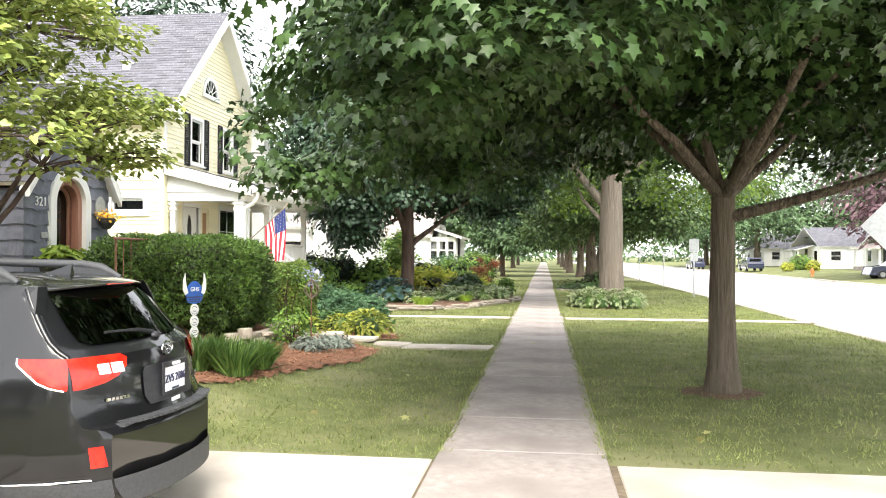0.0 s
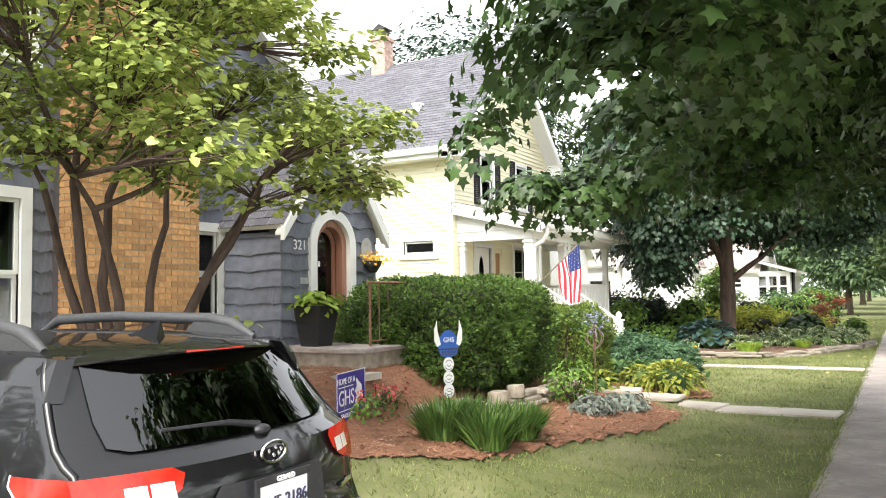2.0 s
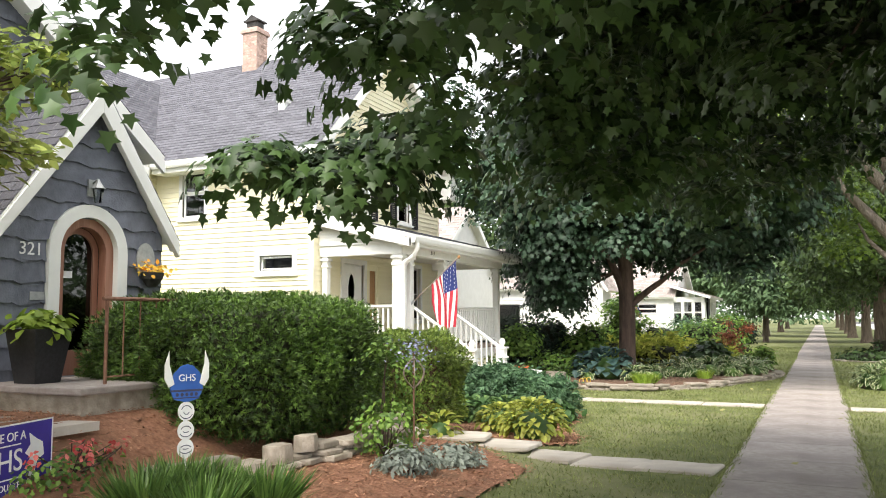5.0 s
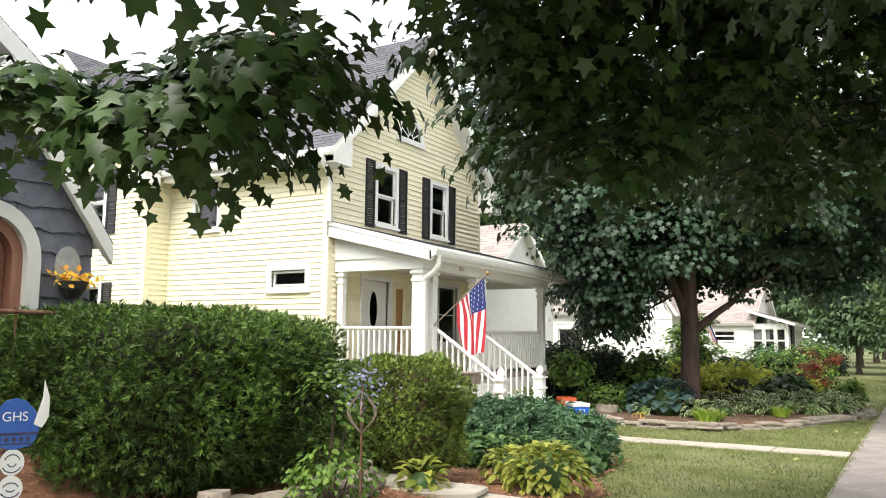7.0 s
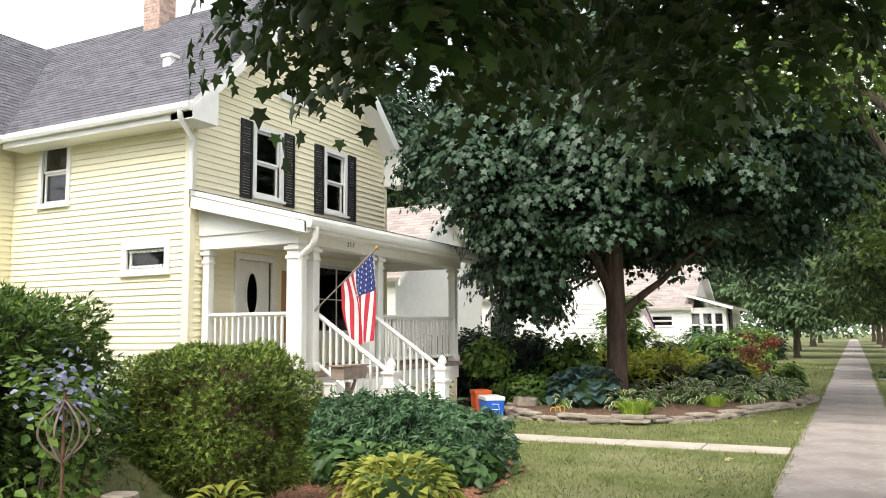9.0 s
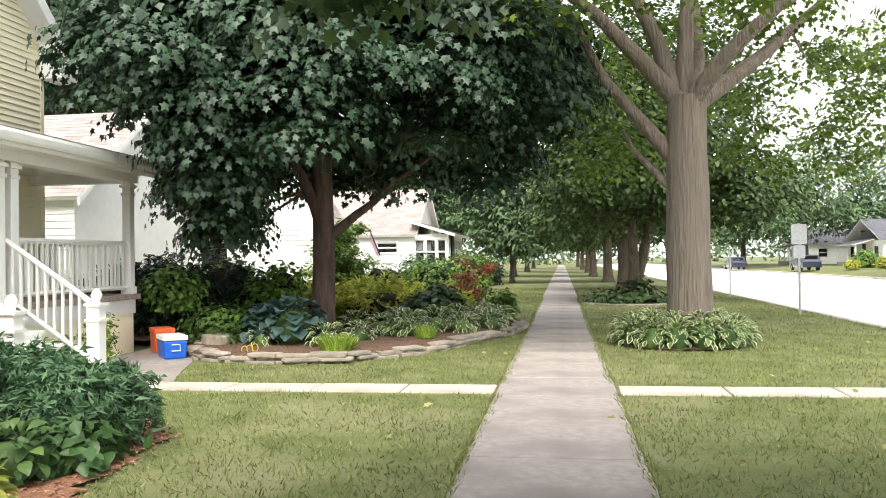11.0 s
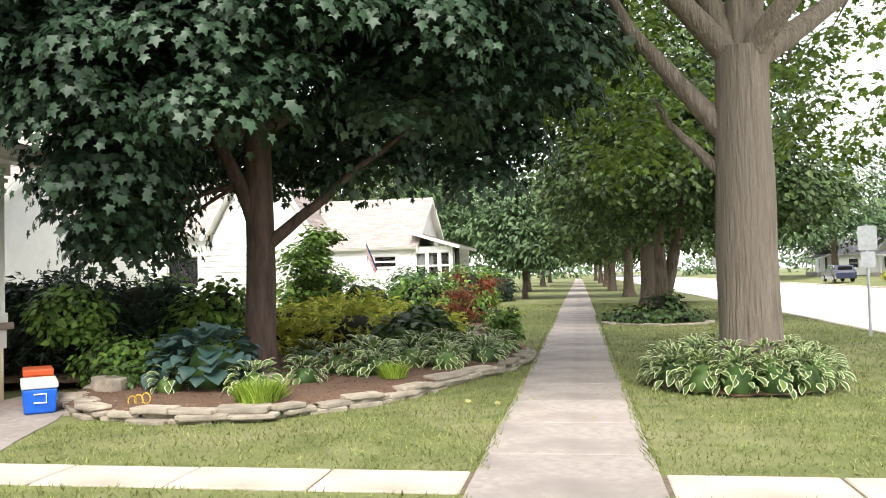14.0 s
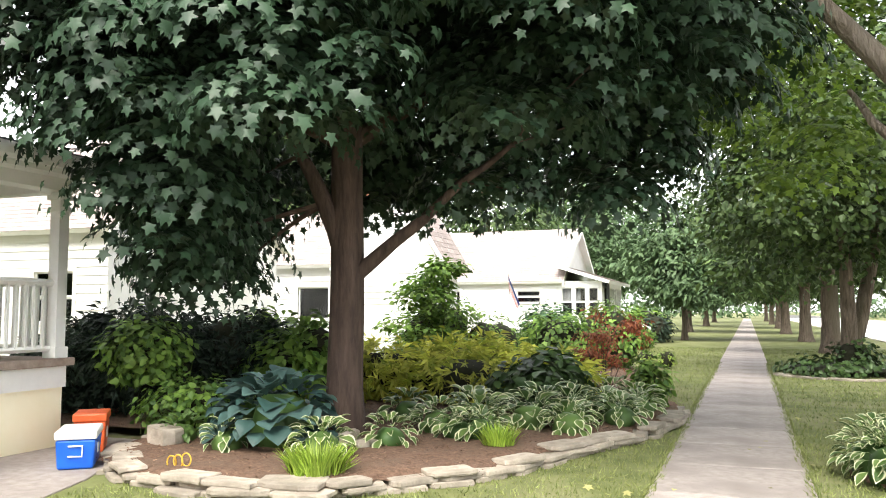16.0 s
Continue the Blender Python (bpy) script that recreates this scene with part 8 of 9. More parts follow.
cooler(-6.75, 29.55, 0.0, 0.40, 0.66, 0.40, M_COOL_B, M_COOL_W, "blue plastic cooler with a white lid on the path", radians(38))
cooler(-7.35, 30.35, 0.0, 0.36, 0.52, 0.46, M_COOL_O, M_COOL_O, "orange-red plastic cooler with a black handle", radians(38))
twist = thing("garden_ornament", (-5.2, 29.35, 0.12), "yellow looped metal garden ornament in the mulch", "garden ornament")
for k, (dx, dy) in enumerate(((0, 0), (0.16, -0.03), (0.3, -0.02))):
    part("loop", Geo().tube([(-5.3 + 0.65 * dx + 0.055 * math.cos(2 * math.pi * i / 16), 29.3 + dy, 0.16 + 0.02 * k + 0.065 * math.sin(2 * math.pi * i / 16)) for i in range(17)], 0.008, 6), M_PETAL_Y, twist)

# ---- neighbouring houses ----


def simple_house(name, label, x0, x1, y0, y1, z0, eave, ridge, axis, m_wall, m_roof, openings_s=(), openings_e=(), over=0.35, step=0.2, board=True):
    """Gabled house; axis: ridge along 'x' or 'y'. Boards on the two seen walls."""
    t = thing(name, ((x0 + x1) / 2, (y0 + y1) / 2, z0), label, "house")
    yc, xc = (y0 + y1) / 2, (x0 + x1) / 2
    wall_slab("wall", t, "S", y0, x0, x1, z0, eave, list(openings_s), m_wall, gable=(xc, ridge - 0.1) if axis == "y" else None)
    wall_slab("wall", t, "E", x1, y0 + 0.2, y1, z0, eave, list(openings_e), m_wall, gable=(yc, ridge - 0.1) if axis == "x" else None)
    part("wall", Geo().box(x0, x1 - 0.2, y1 - 0.2, y1, z0, eave), m_wall, t)
    part("wall", Geo().box(x0, x0 + 0.2, y0 + 0.2, y1 - 0.2, z0, eave), m_wall, t)
    if board:
        boards(t, "S", y0, x0, x1, z0 + 0.3, eave, step, [(h[0] - 0.1, h[1] + 0.1, h[2] - 0.06, h[3] + 0.1) for h in openings_s], m_wall, "clapboard", length=30)
    for h in openings_s:
        window(t, "S", y0, *h, curtain=False, sashes=1 if h[1] - h[0] > 1.2 else 2, sill=False)
    for h in openings_e:
        window(t, "E", x1, *h, curtain=False, sill=False)
    if axis == "x":
        slope_roof(t, (x1 + over, y0 - over, eave - 0.05), (x0 - over, y0 - over, eave - 0.05), (x0 - over, yc, ridge), (x1 + over, yc, ridge), 0.12, M_WHITE, m_roof, step=0.2, tab=0.5)
        slope_roof(t, (x0 - over, y1 + over, eave - 0.05), (x1 + over, y1 + over, eave - 0.05), (x1 + over, yc, ridge), (x0 - over, yc, ridge), 0.12, M_WHITE, m_roof, step=0.2, tab=0.5)
        for s in (-1, 1):
            q = [(yc + s * ((y1 - y0) / 2 + over), eave - 0.3), (yc + s * ((y1 - y0) / 2 + over), eave - 0.1), (yc, ridge - 0.05), (yc, ridge - 0.28)]
            part("rake_board", Geo().wedge(q, 0, x1 + over - 0.04, x1 + over + 0.01), M_WHITE, t)
    else:
        slope_roof(t, (x1 + over, y1 + over, eave - 0.05), (x1 + over, y0 - over, eave - 0.05), (xc, y0 - over, ridge), (xc, y1 + over, ridge), 0.12, M_WHITE, m_roof, step=0.2, tab=0.5)
        slope_roof(t, (x0 - over, y0 - over, eave - 0.05), (x0 - over, y1 + over, eave - 0.05), (xc, y1 + over, ridge), (xc, y0 - over, ridge), 0.12, M_WHITE, m_roof, step=0.2, tab=0.5)
    return t


bungalow = simple_house("house", "white bungalow with tan roof and glazed front porch", -15.5, -7.75, 58.0, 66.4, 0.0, 3.05, 5.75, "x", M_WHITE_B, M_SHINGLE_T, openings_s=[(-9.6, -8.5, 2.05, 2.6), (-13.4, -12.3, 1.4, 2.6)])
sun_s = [(-7.55, -7.05, 1.45, 2.72), (-6.95, -6.45, 1.45, 2.72), (-6.35, -5.9, 1.45, 2.72)]
sun_e = [(58.4 + 0.72 * i, 58.4 + 0.72 * i + 0.58, 1.45, 2.72) for i in range(7)]
wall_slab("porch_wall", bungalow, "S", 58.0, -7.75, -5.75, 0.0, 3.0, sun_s, M_WHITE_B)
wall_slab("porch_wall", bungalow, "E", -5.75, 58.2, 63.8, 0.0, 3.0, sun_e, M_WHITE_B)
part("porch_wall", Geo().box(-7.75, -5.95, 63.6, 63.8, 0, 3.0), M_WHITE_B, bungalow)
for h in sun_s:
    window(bungalow, "S", 58.0, *h, trim=0.05, curtain="half", sill=False)
for h in sun_e:
    window(bungalow, "E", -5.75, *h, trim=0.05, curtain=False, sill=False)
slope_roof(bungalow, (-5.35, 64.2, 3.0), (-5.35, 57.6, 3.0), (-7.75, 57.6, 3.75), (-7.75, 64.2, 3.75), 0.14, M_WHITE, M_SHINGLE_T, "porch_roof", 0.2, 0.5)
st = thing("front_steps", (-5.2, 63.0, 0), "white wooden front steps with a rail", "steps")
for i in range(4):
    part("step", Geo().box(-5.74 + 0.3 * i, -5.44 + 0.3 * i, 62.2, 63.8, -0.02, 0.72 - 0.18 * i), M_WHITE, st)
for y in (62.15, 63.85):
    part("rail", Geo().tube([(-5.7, y, 1.6), (-4.4, y, 0.85)], 0.04, 6).tube([(-4.4, y, 0), (-4.4, y, 0.9)], 0.05, 6), M_WHITE, st)
fl2 = thing("flag", (-9.9, 57.8, 2.2), "small striped flag on the bungalow wall", "flag")
part("pole", Geo().tube([(-9.9, 57.95, 2.3), (-9.7, 57.0, 3.3)], 0.015, 6), M_GREYWOOD, fl2)
for i in range(9):
    part("stripe", Geo().add([(-9.72 - 0.055 * i * 0.25, 57.05 + 0.06 * i, 3.25 - 0.065 * i), (-9.72 - 0.055 * (i + 1) * 0.25, 57.05 + 0.06 * (i + 1), 3.25 - 0.065 * (i + 1)), (-9.3 - 0.02 * i, 57.3 + 0.03 * i, 1.95 - 0.02 * i), (-9.25 - 0.02 * i, 57.27 + 0.03 * i, 1.98 - 0.02 * i)], [(0, 1, 2, 3)]), M_FLAG_B if i < 3 else (M_FLAG_W if i % 2 else M_FLAG_R), fl2)
simple_house("house", "white house front with a steep gable behind the garden", -12.4, -8.9, 46.5, 48.0, 0.0, 3.1, 6.5, "y", M_WHITE_B, M_SHINGLE_T)
clapboard_house = simple_house("house", "white clapboard house with tan roof and red brick chimney", -24, -12.5, 47.0, 54.0, 0.0, 3.3, 5.6, "x", M_WHITE_B, M_SHINGLE_T, openings_s=[(-14.4, -13.2, 1.4, 2.5), (-18.4, -17.2, 1.4, 2.6)])
red_stack = part("chimney", Geo().box(-13.4, -12.6, 49.6, 50.4, 4.6, 6.5), M_MORTAR, clapboard_house, "red brick chimney")
g = Geo()
for f, p, a0, a1 in (("E", -12.6, 49.6, 50.4), ("S", 49.6, -13.4, -12.6)):
    brick_face(g, f, p, a0, a1, 4.7, 6.5)
g.box(-13.46, -12.54, 49.54, 50.46, 6.5, 6.6)
tagged(part("bricks", g, M_BRICK_RED, red_stack), kind="stuff")
simple_house("house", "pale house behind the porch with light siding", -24.0, -13.4, 37.0, 44.0, 0.0, 3.6, 6.6, "x", M_WHITE_B, M_SHINGLE_T, openings_s=[(-15.6, -14.4, 1.4, 2.6)])
fence = thing("lattice_fence", (-11.5, 38.0, 0), "white lattice fence behind the shrubs", "fence")
for i in range(6):
    x = -14.2 + 1.1 * i
    part("post", Geo().box(x - 0.05, x + 0.05, 35.95, 36.05, 0, 1.55), M_WHITE, fence)
for z in (0.2, 0.95, 1.45):
    part("rail", Geo().box(-14.2, -8.7, 35.97, 36.03, z, z + 0.07), M_WHITE, fence)
for i in range(42):
    x = -14.15 + 0.13 * i
    part("slat", Geo().box(x, x + 0.035, 35.985, 36.0, 0.05, 1.5), M_WHITE, fence)
for i in range(11):
    part("slat", Geo().box(-14.2, -8.7, 35.972, 35.984, 0.1 + 0.13 * i, 0.13 + 0.13 * i), M_WHITE, fence)


def far_house(x, y, w, d, label, m_roof, porch=True):
    t = simple_house("house", label, x, x + w, y, y + d, 0.3, 3.1, 5.6, "x", M_WHITE_B, m_roof, openings_s=[(x + 1.2, x + 2.4, 1.3, 2.5), (x + w - 2.6, x + w - 1.4, 1.3, 2.5)], board=False)
    holes = [(y + 1.2, y + 2.3, 1.3, 2.5), (y + d - 2.4, y + d - 1.3, 1.3, 2.5)]
    for h in holes:
        g = Geo().box(x - 0.04, x, h[0] - 0.1, h[1] + 0.1, h[2] - 0.1, h[3] + 0.1)
        wf = part("window", g, M_WHITE, t)
        part("pane", Geo().box(x - 0.05, x - 0.041, *h), M_GLASS_D, wf)
    if porch:
        part("porch_floor", Geo().box(x - 2.0, x, y + 2.6, y + d - 2.6, 0.3, 0.75), M_CONC, t)
        for yy in (y + 2.7, y + d / 2, y + d - 2.7):
            part("porch_post", Geo().box(x - 1.95, x - 1.8, yy - 0.08, yy + 0.08, 0.75, 2.7), M_WHITE, t)
        slope_roof(t, (x - 2.3, y + 2.3, 2.7), (x - 2.3, y + d - 2.3, 2.7), (x, y + d - 2.3, 3.3), (x, y + 2.3, 3.3), 0.1, M_WHITE, m_roof, "porch_roof", 0.25, 0.6)
        # doorway as a flat panel in the painted indoor darkness
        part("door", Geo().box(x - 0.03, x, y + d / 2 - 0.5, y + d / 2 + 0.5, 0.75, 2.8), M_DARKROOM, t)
    return t


far_house(34.0, 108.0, 9, 11, "low white house with grey-blue roof and porch across the road", M_SHINGLE)
far_house(36.0, 88.0, 9, 12, "low white house with pale roof across the road", M_SHINGLE_T)
far_house(35.0, 66.0, 9, 12, "low white house with pale roof across the road", M_SHINGLE_T)
far_house(34.0, 134.0, 9, 11, "low white house across the road", M_SHINGLE)
far_house(35.0, 42.0, 9, 11, "low white house across the road", M_SHINGLE)

# ---- street furniture ----


def sign_post(x, y, h, panels, label):
    t = thing("street_sign", (x, y, -0.02), label, "sign")
    part("post", Geo().box(x - 0.03, x + 0.03, y - 0.012, y + 0.012, -0.05, h).box(x - 0.012, x + 0.012, y - 0.03, y - 0.012, -0.05, h), M_GALV, t)
    for w, z0, z1 in panels:
        part("panel", Geo().wedge([(x - w / 2, z0 + 0.03), (x - w / 2 + 0.03, z0), (x + w / 2 - 0.03, z0), (x + w / 2, z0 + 0.03), (x + w / 2, z1 - 0.03), (x + w / 2 - 0.03, z1), (x - w / 2 + 0.03, z1), (x - w / 2, z1 - 0.03)], 1, y - 0.036, y - 0.031), M_GALV, t, "bare metal sign back")
    return t


sign_post(6.75, 40.2, 2.55, [(0.42, 1.95, 2.52), (0.32, 1.55, 1.92)], "grey metal back of a street sign on a thin post")
sign_post(7.0, 51.0, 2.0, [], "thin grey metal post by the kerb")
sign_post(6.9, 62.0, 2.3, [(0.4, 1.8, 2.3)], "grey metal back of a street sign on a thin post")
dsg = thing("warning_sign", (7.0, 20.5, 0), "diamond road sign seen from its grey back", "sign")
part("post", Geo().box(6.97, 7.03, 20.51, 20.54, -0.05, 2.9), M_GALV, dsg)
part("panel", Geo().wedge([(7.0, 1.85), (7.54, 2.38), (7.0, 2.92), (6.46, 2.38)], 1, 20.49, 20.50), M_GALV, dsg, bevel=0.004)
hyd = thing("fire_hydrant", (23.6, 78.0, 0.1), "orange fire hydrant across the road", "hydrant")
part("barrel", Geo().lathe((23.6, 78.0, 0.05), [(0.16, 0), (0.16, 0.05), (0.11, 0.07), (0.11, 0.5), (0.15, 0.52), (0.14, 0.6), (0.08, 0.7), (0.03, 0.74)], 14), M_HYDRANT, hyd, smooth=True)
for s in (-1, 1):
    part("nozzle", Geo().tube([(23.6, 78.0, 0.45), (23.6 + s * 0.2, 78.0, 0.45)], 0.055, 10), M_HYDRANT, hyd)


def far_car(x, y, rot, m_paint, label, tall=False):
    t = thing("car", (x, y, 0.1), label, "car", "parked cars")
    m = Matrix.Translation((x, y, 0.0 if x < 22 else 0.15)) @ Matrix.Rotation(rot, 4, "Z") @ Matrix.Translation((-2.3, 0, 0))
    h = 1.95 if tall else 1.5
    prof = [(0, 0.3), (0, 0.85), (0.25, 1.0), (0.7, h), (2.6, h), (3.3, 1.0), (4.4, 0.85), (4.6, 0.3)]
    g = Geo()
    for y0, k in ((-0.85, 0.0), (-0.8, 1.0), (0.8, 1.0), (0.85, 0.0)):
        for px, pz in prof:
            q = 1 if pz < 1.01 else (0.0 if k else 1.0)
            g.v.append((px, y0, pz if k or pz <= 1.0 else 1.0))
    n = len(prof)
    for i in range(3):
        g.f += [(i * n + j, i * n + (j + 1) % n, (i + 1) * n + (j + 1) % n, (i + 1) * n + j) for j in range(n)]
    g.f += [tuple(range(n)), tuple(range(4 * n - 1, 3 * n - 1, -1))]
    b = part("body", g.turn(m), m_paint, t, bevel=0.04)
    for s in (-1, 1):
        part("side_window", Geo().wedge([(0.62, 1.05), (3.1, 1.05), (2.55, h - 0.1), (0.85, h - 0.1)], 1, s * 0.80, s * 0.83).turn(m), M_GLASS_D, b)
        for xw in (0.9, 3.7):
            w = part("wheel", Geo().tube([m @ Vector((xw, s * 0.66, 0.32)), m @ Vector((xw, s * 0.88, 0.32))], 0.32, 16), M_TYRE, t)
            part("rim", Geo().tube([m @ Vector((xw, s * 0.8, 0.32)), m @ Vector((xw, s * 0.89, 0.32))], 0.19, 12), M_ALLOY, w)
    part("rear_window", Geo().box(0.3, 0.34, -0.6, 0.6, 1.05, h - 0.12).turn(m), M_GLASS_D, b)


far_car(26.6, 68.0, radians(180), M_CARNAVY, "dark navy car parked across the road")
far_car(29.5, 71.0, radians(180), M_CARWHITE, "tall white van parked across the road", True)
far_car(23.5, 99.0, radians(90), M_CARNAVY, "dark car parked across the road")
far_car(20.8, 118.0, radians(90), M_CARNAVY, "dark car parked at the far kerb")

# ---- trees across the road and far off ----
far_trees = [(28.5, 69.5, 0.28, 3.0, 7.0, M_LEAF_P, "purple-leaved tree across the road"), (30.0, 122.0, 0.4, 4.0, 8.5, M_LEAF_FAR, "tall pale green tree across the road"),
             (26.5, 140.0, 0.4, 3.5, 9.0, M_LEAF_FAR, "tall green tree across the road"), (42.0, 96.0, 0.4, 4.0, 8.0, M_LEAF_FAR, "tall green tree behind the far houses"), (46.0, 72.0, 0.4, 4.0, 8.0, M_LEAF_FAR, "tall green tree behind the far houses"),
             (44.0, 124.0, 0.4, 4.0, 9.0, M_LEAF_FAR, "tall green tree behind the far houses"), (45.0, 50.0, 0.4, 4.0, 8.0, M_LEAF_FAR, "tall green tree behind the far houses"),
             (-24.0, 62.0, 0.4, 4.0, 8.0, M_LEAF_4, "tall dark green tree behind the white houses"), (-17.0, 78.0, 0.4, 3.5, 7.0, M_LEAF_4, "green tree behind the bungalow"), (-13.0, 96.0, 0.4, 3.5, 8.0, M_LEAF_FAR, "green tree down the street"),
             (-27.0, 57.0, 0.45, 10.0, 8.0, M_LEAF_3, "tall dark tree behind the yellow house"), (-33.0, 66.0, 0.45, 10.0, 8.0, M_LEAF_3, "tall dark tree behind the yellow house"), (-18.0, 120.0, 0.4, 4.0, 9.0, M_LEAF_FAR, "green tree down the street")]
for x, y, r, h, c, m, lab in far_trees:
    tree("tree", lab, (x, y, ground_z(x, y)), r, h, [(x - c * 0.4, y, h + c * 0.7), (x + c * 0.4, y + 1, h + c * 0.7), (x, y - c * 0.3, h + c)],
         [(x, y, h + c * 0.72, c * 0.92, c * 0.92, c * 0.78), (x - c * 0.5, y - c * 0.5, h + c * 0.25, c * 0.42, c * 0.42, c * 0.26), (x + c * 0.45, y - c * 0.4, h + c * 0.3, c * 0.42, c * 0.42, c * 0.28)],
         int(85 * c), 18, OVAL, 0.075 * c, 0.11 * c, m, M_BARK, twigs=14, gap=-0.3, gap_scale=2.6 / c, group="background trees")
for x, y, s, m in ((28.0, 96.0, 1.1, M_GARDEN), (27.5, 90.0, 0.7, M_FERN), (30.5, 104.0, 0.8, M_GARDEN), (-4.6, 67.0, 1.0, M_DARKPINE), (-5.2, 69.0, 1.2, M_GARDEN), (25.5, 92.0, 0.6, M_FERN), (-4.4, 60.6, 0.6, M_GARDEN), (-4.5, 58.8, 0.6, M_JMAPLE)):
    bush("garden_shrub", "rounded shrub before a house", [(x, y, ground_z(x, y) + s * 0.75, s, s, s * 0.8)], 160, 7, BROAD, 0.16 * s + 0.05, 0.14 * s, m, core=0.8)
# distant wood all round the horizon
(V, F), _ = foliage([(x, y, 5.5, 16, 16, 8.5) for x, y in [(-70 + 22 * i, 215 + 10 * (i % 2)) for i in range(8)] + [(75, 30 + 26 * i) for i in range(8)] + [(-55, -10 + 26 * i) for i in range(8)] + [(-60 + 24 * i, -60) for i in range(6)]], 5200, 9, OVAL, 1.6, 1.3, 0.2, -0.6, 0.1, 0.5, 0.3)
V[:, 2] = np.maximum(V[:, 2], 0.0)
tagged(link("distant_wood", np_mesh("distant_wood", V, F), M_LEAF_FAR), "belt of distant green trees", "trees", kind="stuff")

# ---- pavement pieces ----
SLAB = slab_mesh("slab", 1.484, 1.508, 0.05)
for i in range(-8, 130):
    y = 15.25 + 0.76 + 1.52 * i
    piece("slab", SLAB, M_CONC, pavement, Matrix.Translation((random.uniform(-0.006, 0.006), y, random.uniform(-0.002, 0.002))) @ Matrix.Rotation(random.uniform(-0.003, 0.003), 4, "Z") @ Matrix.Rotation(random.uniform(-0.003, 0.003), 4, "Y"))
DSLAB = slab_mesh("slab", 2.42, 2.46, 0.05)
for i in range(8):
    for j in range(2):
        piece("slab", DSLAB, M_CONC_PALE, drive, Matrix.Translation((-0.76 - 1.22 - 2.44 * i, 6.63 + 2.48 * j, 0.0)))
ASLAB = slab_mesh("slab", 2.14, 2.46, 0.05)
for i in range(3):
    for j in range(2):
        piece("slab", ASLAB, M_CONC_PALE, drive, Matrix.Translation((0.78 + 1.09 + 2.18 * i, 6.63 + 2.48 * j, -0.003)))
PSLAB = slab_mesh("slab", 1.17, 0.65, 0.05)
for i in range(4):
    piece("slab", PSLAB, M_CONC_PALE, path_house, Matrix.Translation((-0.76 - 0.6 - 1.19 * i, 26.42 + random.uniform(-0.01, 0.01), random.uniform(-0.004, 0.002))))
for i in range(5):
    piece("slab", PSLAB, M_CONC_PALE, path_house, Matrix.Translation((0.77 + 0.66 + 1.31 * i, 26.42 + random.uniform(-0.01, 0.01), random.uniform(-0.004, 0.002))) @ Matrix.Diagonal((1.1, 1, 1, 1)))
RSLAB = slab_mesh("slab", 4.86, 4.97, 0.05, 0.015)
for j in range(3):
    for i in range(-8, 50):
        piece("slab", RSLAB, M_ROAD, road, Matrix.Translation((7.52 + 2.44 + 4.89 * j, 2.5 + 5.0 * i, -0.15)))
stepping = thing("stepping_path", (-2.4, 18.8, 0), "row of pale irregular stone slabs across the lawn", "garden path", kind="structure")
for i, (x, y, s) in enumerate(((-1.25, 18.8, 0.9), (-2.05, 18.78, 0.85), (-2.8, 18.82, 0.8), (-3.5, 18.85, 0.8), (-4.2, 18.82, 0.85), (-4.8, 18.8, 0.7))):
    piece("stone_slab", rock_mesh(40 + i, s * 1.12, 0.74, 0.06, 10, 0.35), M_CONC_PALE, stepping, Matrix.Translation((x, y, ground_z(x, y) - 0.045)) @ Matrix.Rotation(random.uniform(-0.06, 0.06), 4, "Z"))
pad = [(-5.32, 26.08), (-5.32, 26.76), (-5.75, 27.9), (-6.1, 29.0), (-6.75, 30.3), (-7.1, 31.2), (-7.95, 31.2), (-7.95, 25.3), (-6.2, 25.2)]
tagged(Geo().slab(pad, -0.06, -0.004).obj("porch_path", M_CONC, bevel=0.01), "grey concrete path along the porch", "path", kind="structure")
cap = thing("cottage_path", (-6.6, 13.2, 0.6), "curving pale concrete path to the stoop", "garden path", kind="structure")
for i in range(5):
    x = -5.6 - 0.55 * i
    part("slab", Geo().slab([(x, 13.55 - 0.12 * i), (x, 14.2 - 0.12 * i), (x - 0.53, 14.08 - 0.12 * i), (x - 0.53, 13.43 - 0.12 * i)], ground_z(x - 0.3, 13.7) - 0.06, ground_z(x - 0.3, 13.7) + 0.02), M_CONC_PALE, cap)

# ---- grass blades ----


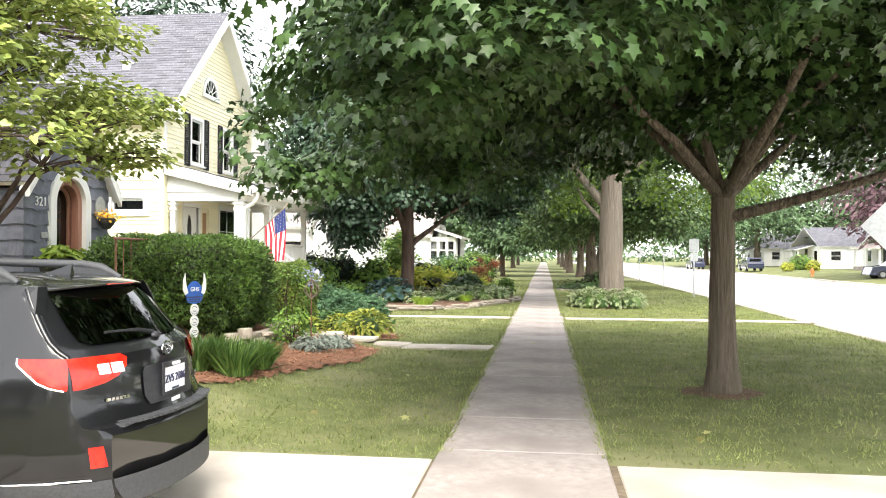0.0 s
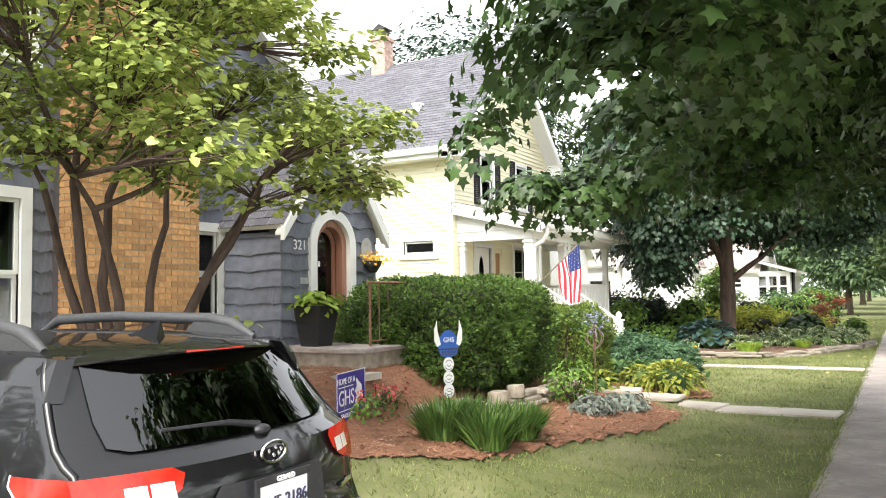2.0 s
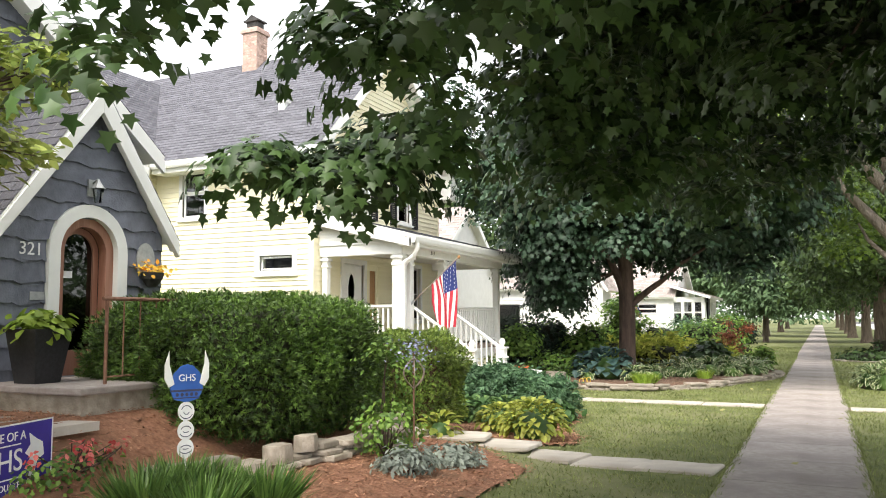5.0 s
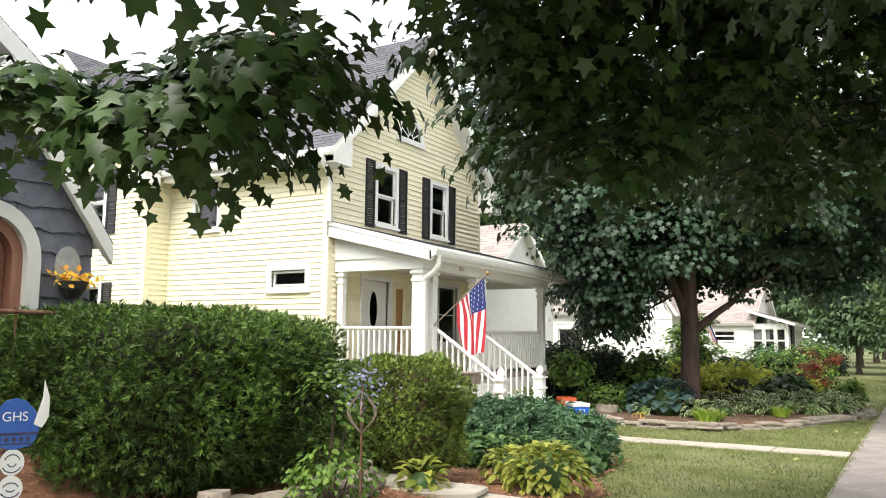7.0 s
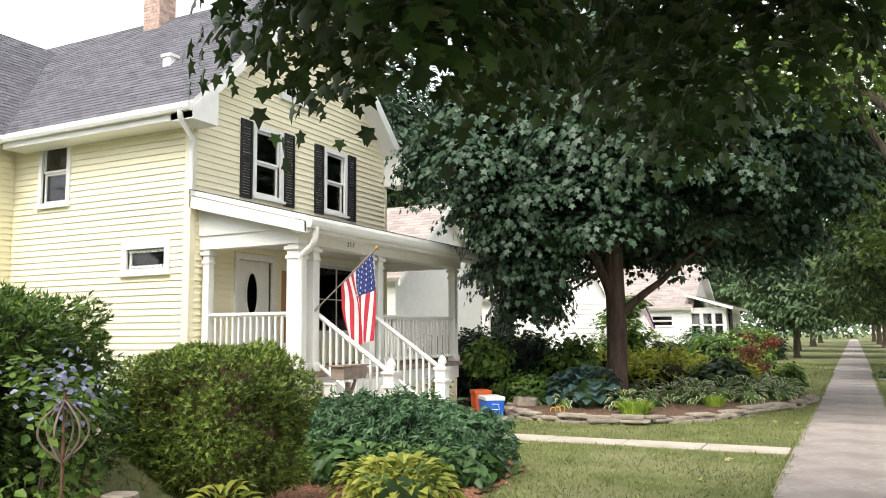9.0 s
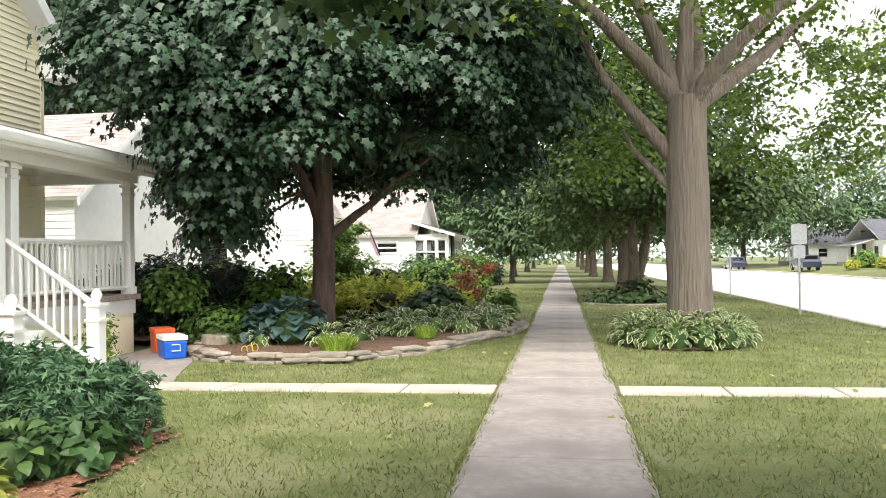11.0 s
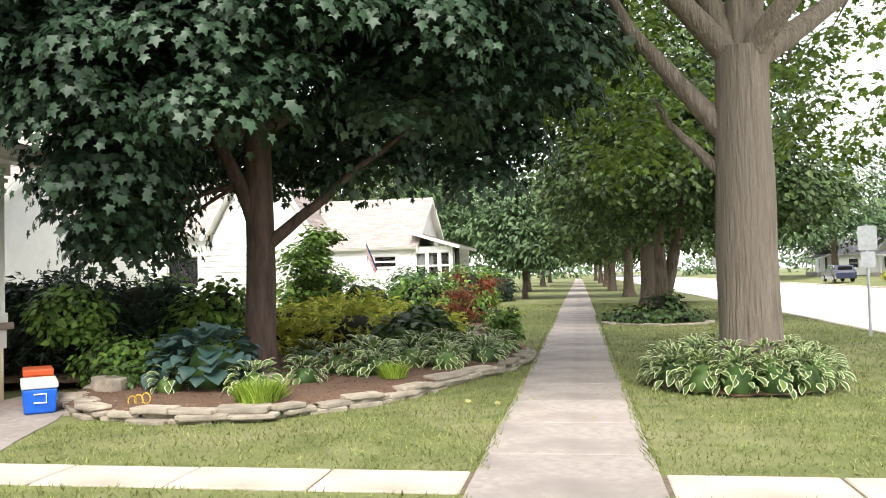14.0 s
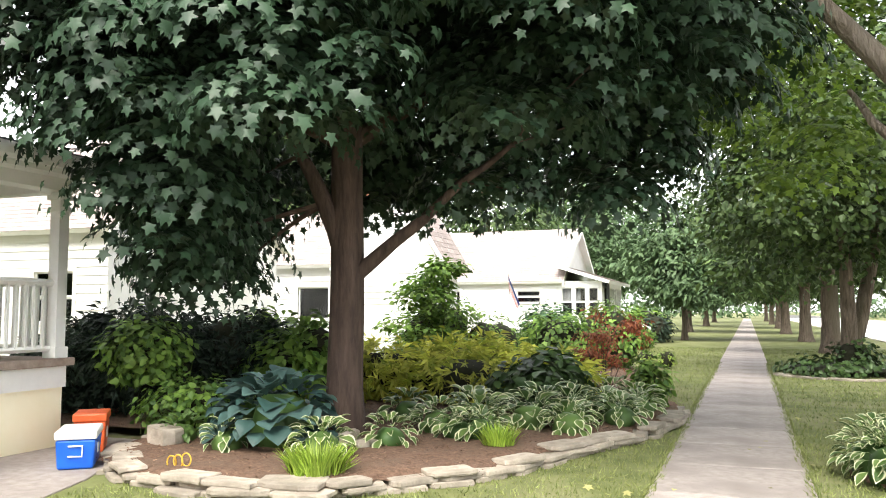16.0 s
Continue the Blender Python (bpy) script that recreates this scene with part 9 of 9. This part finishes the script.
def grass(n, x0, x1, y0, y1, size, name):
    X = x0 + (x1 - x0) * rng.random(n)
    Y = y0 + (y1 - y0) * rng.random(n)

    def in_poly(poly):
        c = np.zeros(n, bool)
        for i in range(len(poly)):
            (ax, ay), (bx_, by) = poly[i], poly[i - 1]
            if ay != by:
                c ^= ((ay > Y) != (by > Y)) & (X < (bx_ - ax) * (Y - ay) / (by - ay) + ax)
        return c
    edge = 0.035 * np.array([noise.noise(Vector((0.0, y * 3.0, x > 0))) for x, y in zip(X, Y)])
    keep = (np.abs(X) > 0.735 + edge) & ~((Y > 5.3) & (Y < 10.42 + edge)) & ~((Y > 26.08) & (Y < 26.77) & (X > -5.4)) & (X < 7.34)
    keep &= ~((X > -5.2) & (X < -0.7) & (np.abs(Y - 18.8) < 0.33))
    for poly in (BED1, BED2, BED3, BED4, pad):
        keep &= ~in_poly(poly)
    keep &= ~((X < -7.3) & (Y < 32)) & ~(np.hypot(X - 2.5, Y - 14.3) < 0.4 * rng.random(n) + 0.15)
    patch = np.array([noise.noise(Vector((x * 0.9, y * 0.9, 4.0))) for x, y in zip(X, Y)])
    keep &= patch + rng.random(n) * 0.9 > -0.08
    X, Y = X[keep], Y[keep]
    Z = np.array([ground_z(x, y) for x, y in zip(X, Y)]) - 0.022
    m = len(X)
    P = np.column_stack([X, Y, Z])
    T = rng.normal(size=(m, 3)) * 0.55 + np.array([0, 0, 1.0])
    N = rng.normal(size=(m, 3)) + np.array([0, 0, 0.1])
    V, F = scatter(np.array([(-0.11, 0, 0), (0.11, 0, 0), (0.0, 1, 0.12)]), BLADE[1], P, N, T, size * (0.6 + 0.8 * rng.random(m)))
    tagged(link(name, np_mesh(name, V, F), M_BLADE), "mown grass blades", "grass", kind="stuff")


grass(120000, -7.2, 7.3, 5.0, 20.0, 0.052, "grass")
grass(120000, -5.8, 7.3, 20.0, 34.0, 0.052, "grass")
grass(60000, -5.0, 7.3, 34.0, 62.0, 0.07, "grass")
# edge tufts leaning over the concrete
n = 9000
s = rng.choice([-1, 1], n)
Y = 10.5 + 40 * rng.random(n)
P = np.column_stack([s * (0.735 + 0.03 * rng.normal(size=n)), Y, np.full(n, -0.02)])
ok = ~((Y > 26.05) & (Y < 26.8))
P, s = P[ok], s[ok]
T = np.column_stack([-s * (0.2 + 0.8 * rng.random(len(P))), rng.normal(size=len(P)) * 0.5, np.ones(len(P))])
V, F = scatter(np.array([(-0.11, 0, 0), (0.11, 0, 0), (0.0, 1, 0.12)]), BLADE[1], P, rng.normal(size=P.shape), T, 0.05 + 0.04 * rng.random(len(P)))
tagged(link("edge_grass", np_mesh("edge_grass", V, F), M_BLADE), "grass tufts at the sidewalk edge", "grass", kind="stuff")
# fallen leaves on lawn and sidewalk
n = 130
X, Y = -3.2 + 9.5 * rng.random(n), 10.6 + 26 * rng.random(n)
P = np.column_stack([X, Y, np.where(np.abs(X) < 0.73, 0.006, 0.022)])
V, F = scatter(*MAPLE, P, rng.normal(size=P.shape) * 0.2 + np.array([0, 0, 1]), rng.normal(size=P.shape), 0.05 + 0.05 * rng.random(n))
tagged(link("fallen_leaves", np_mesh("fallen_leaves", V, F), M_FALLEN), "scattered pale fallen leaves", "leaves", kind="stuff")
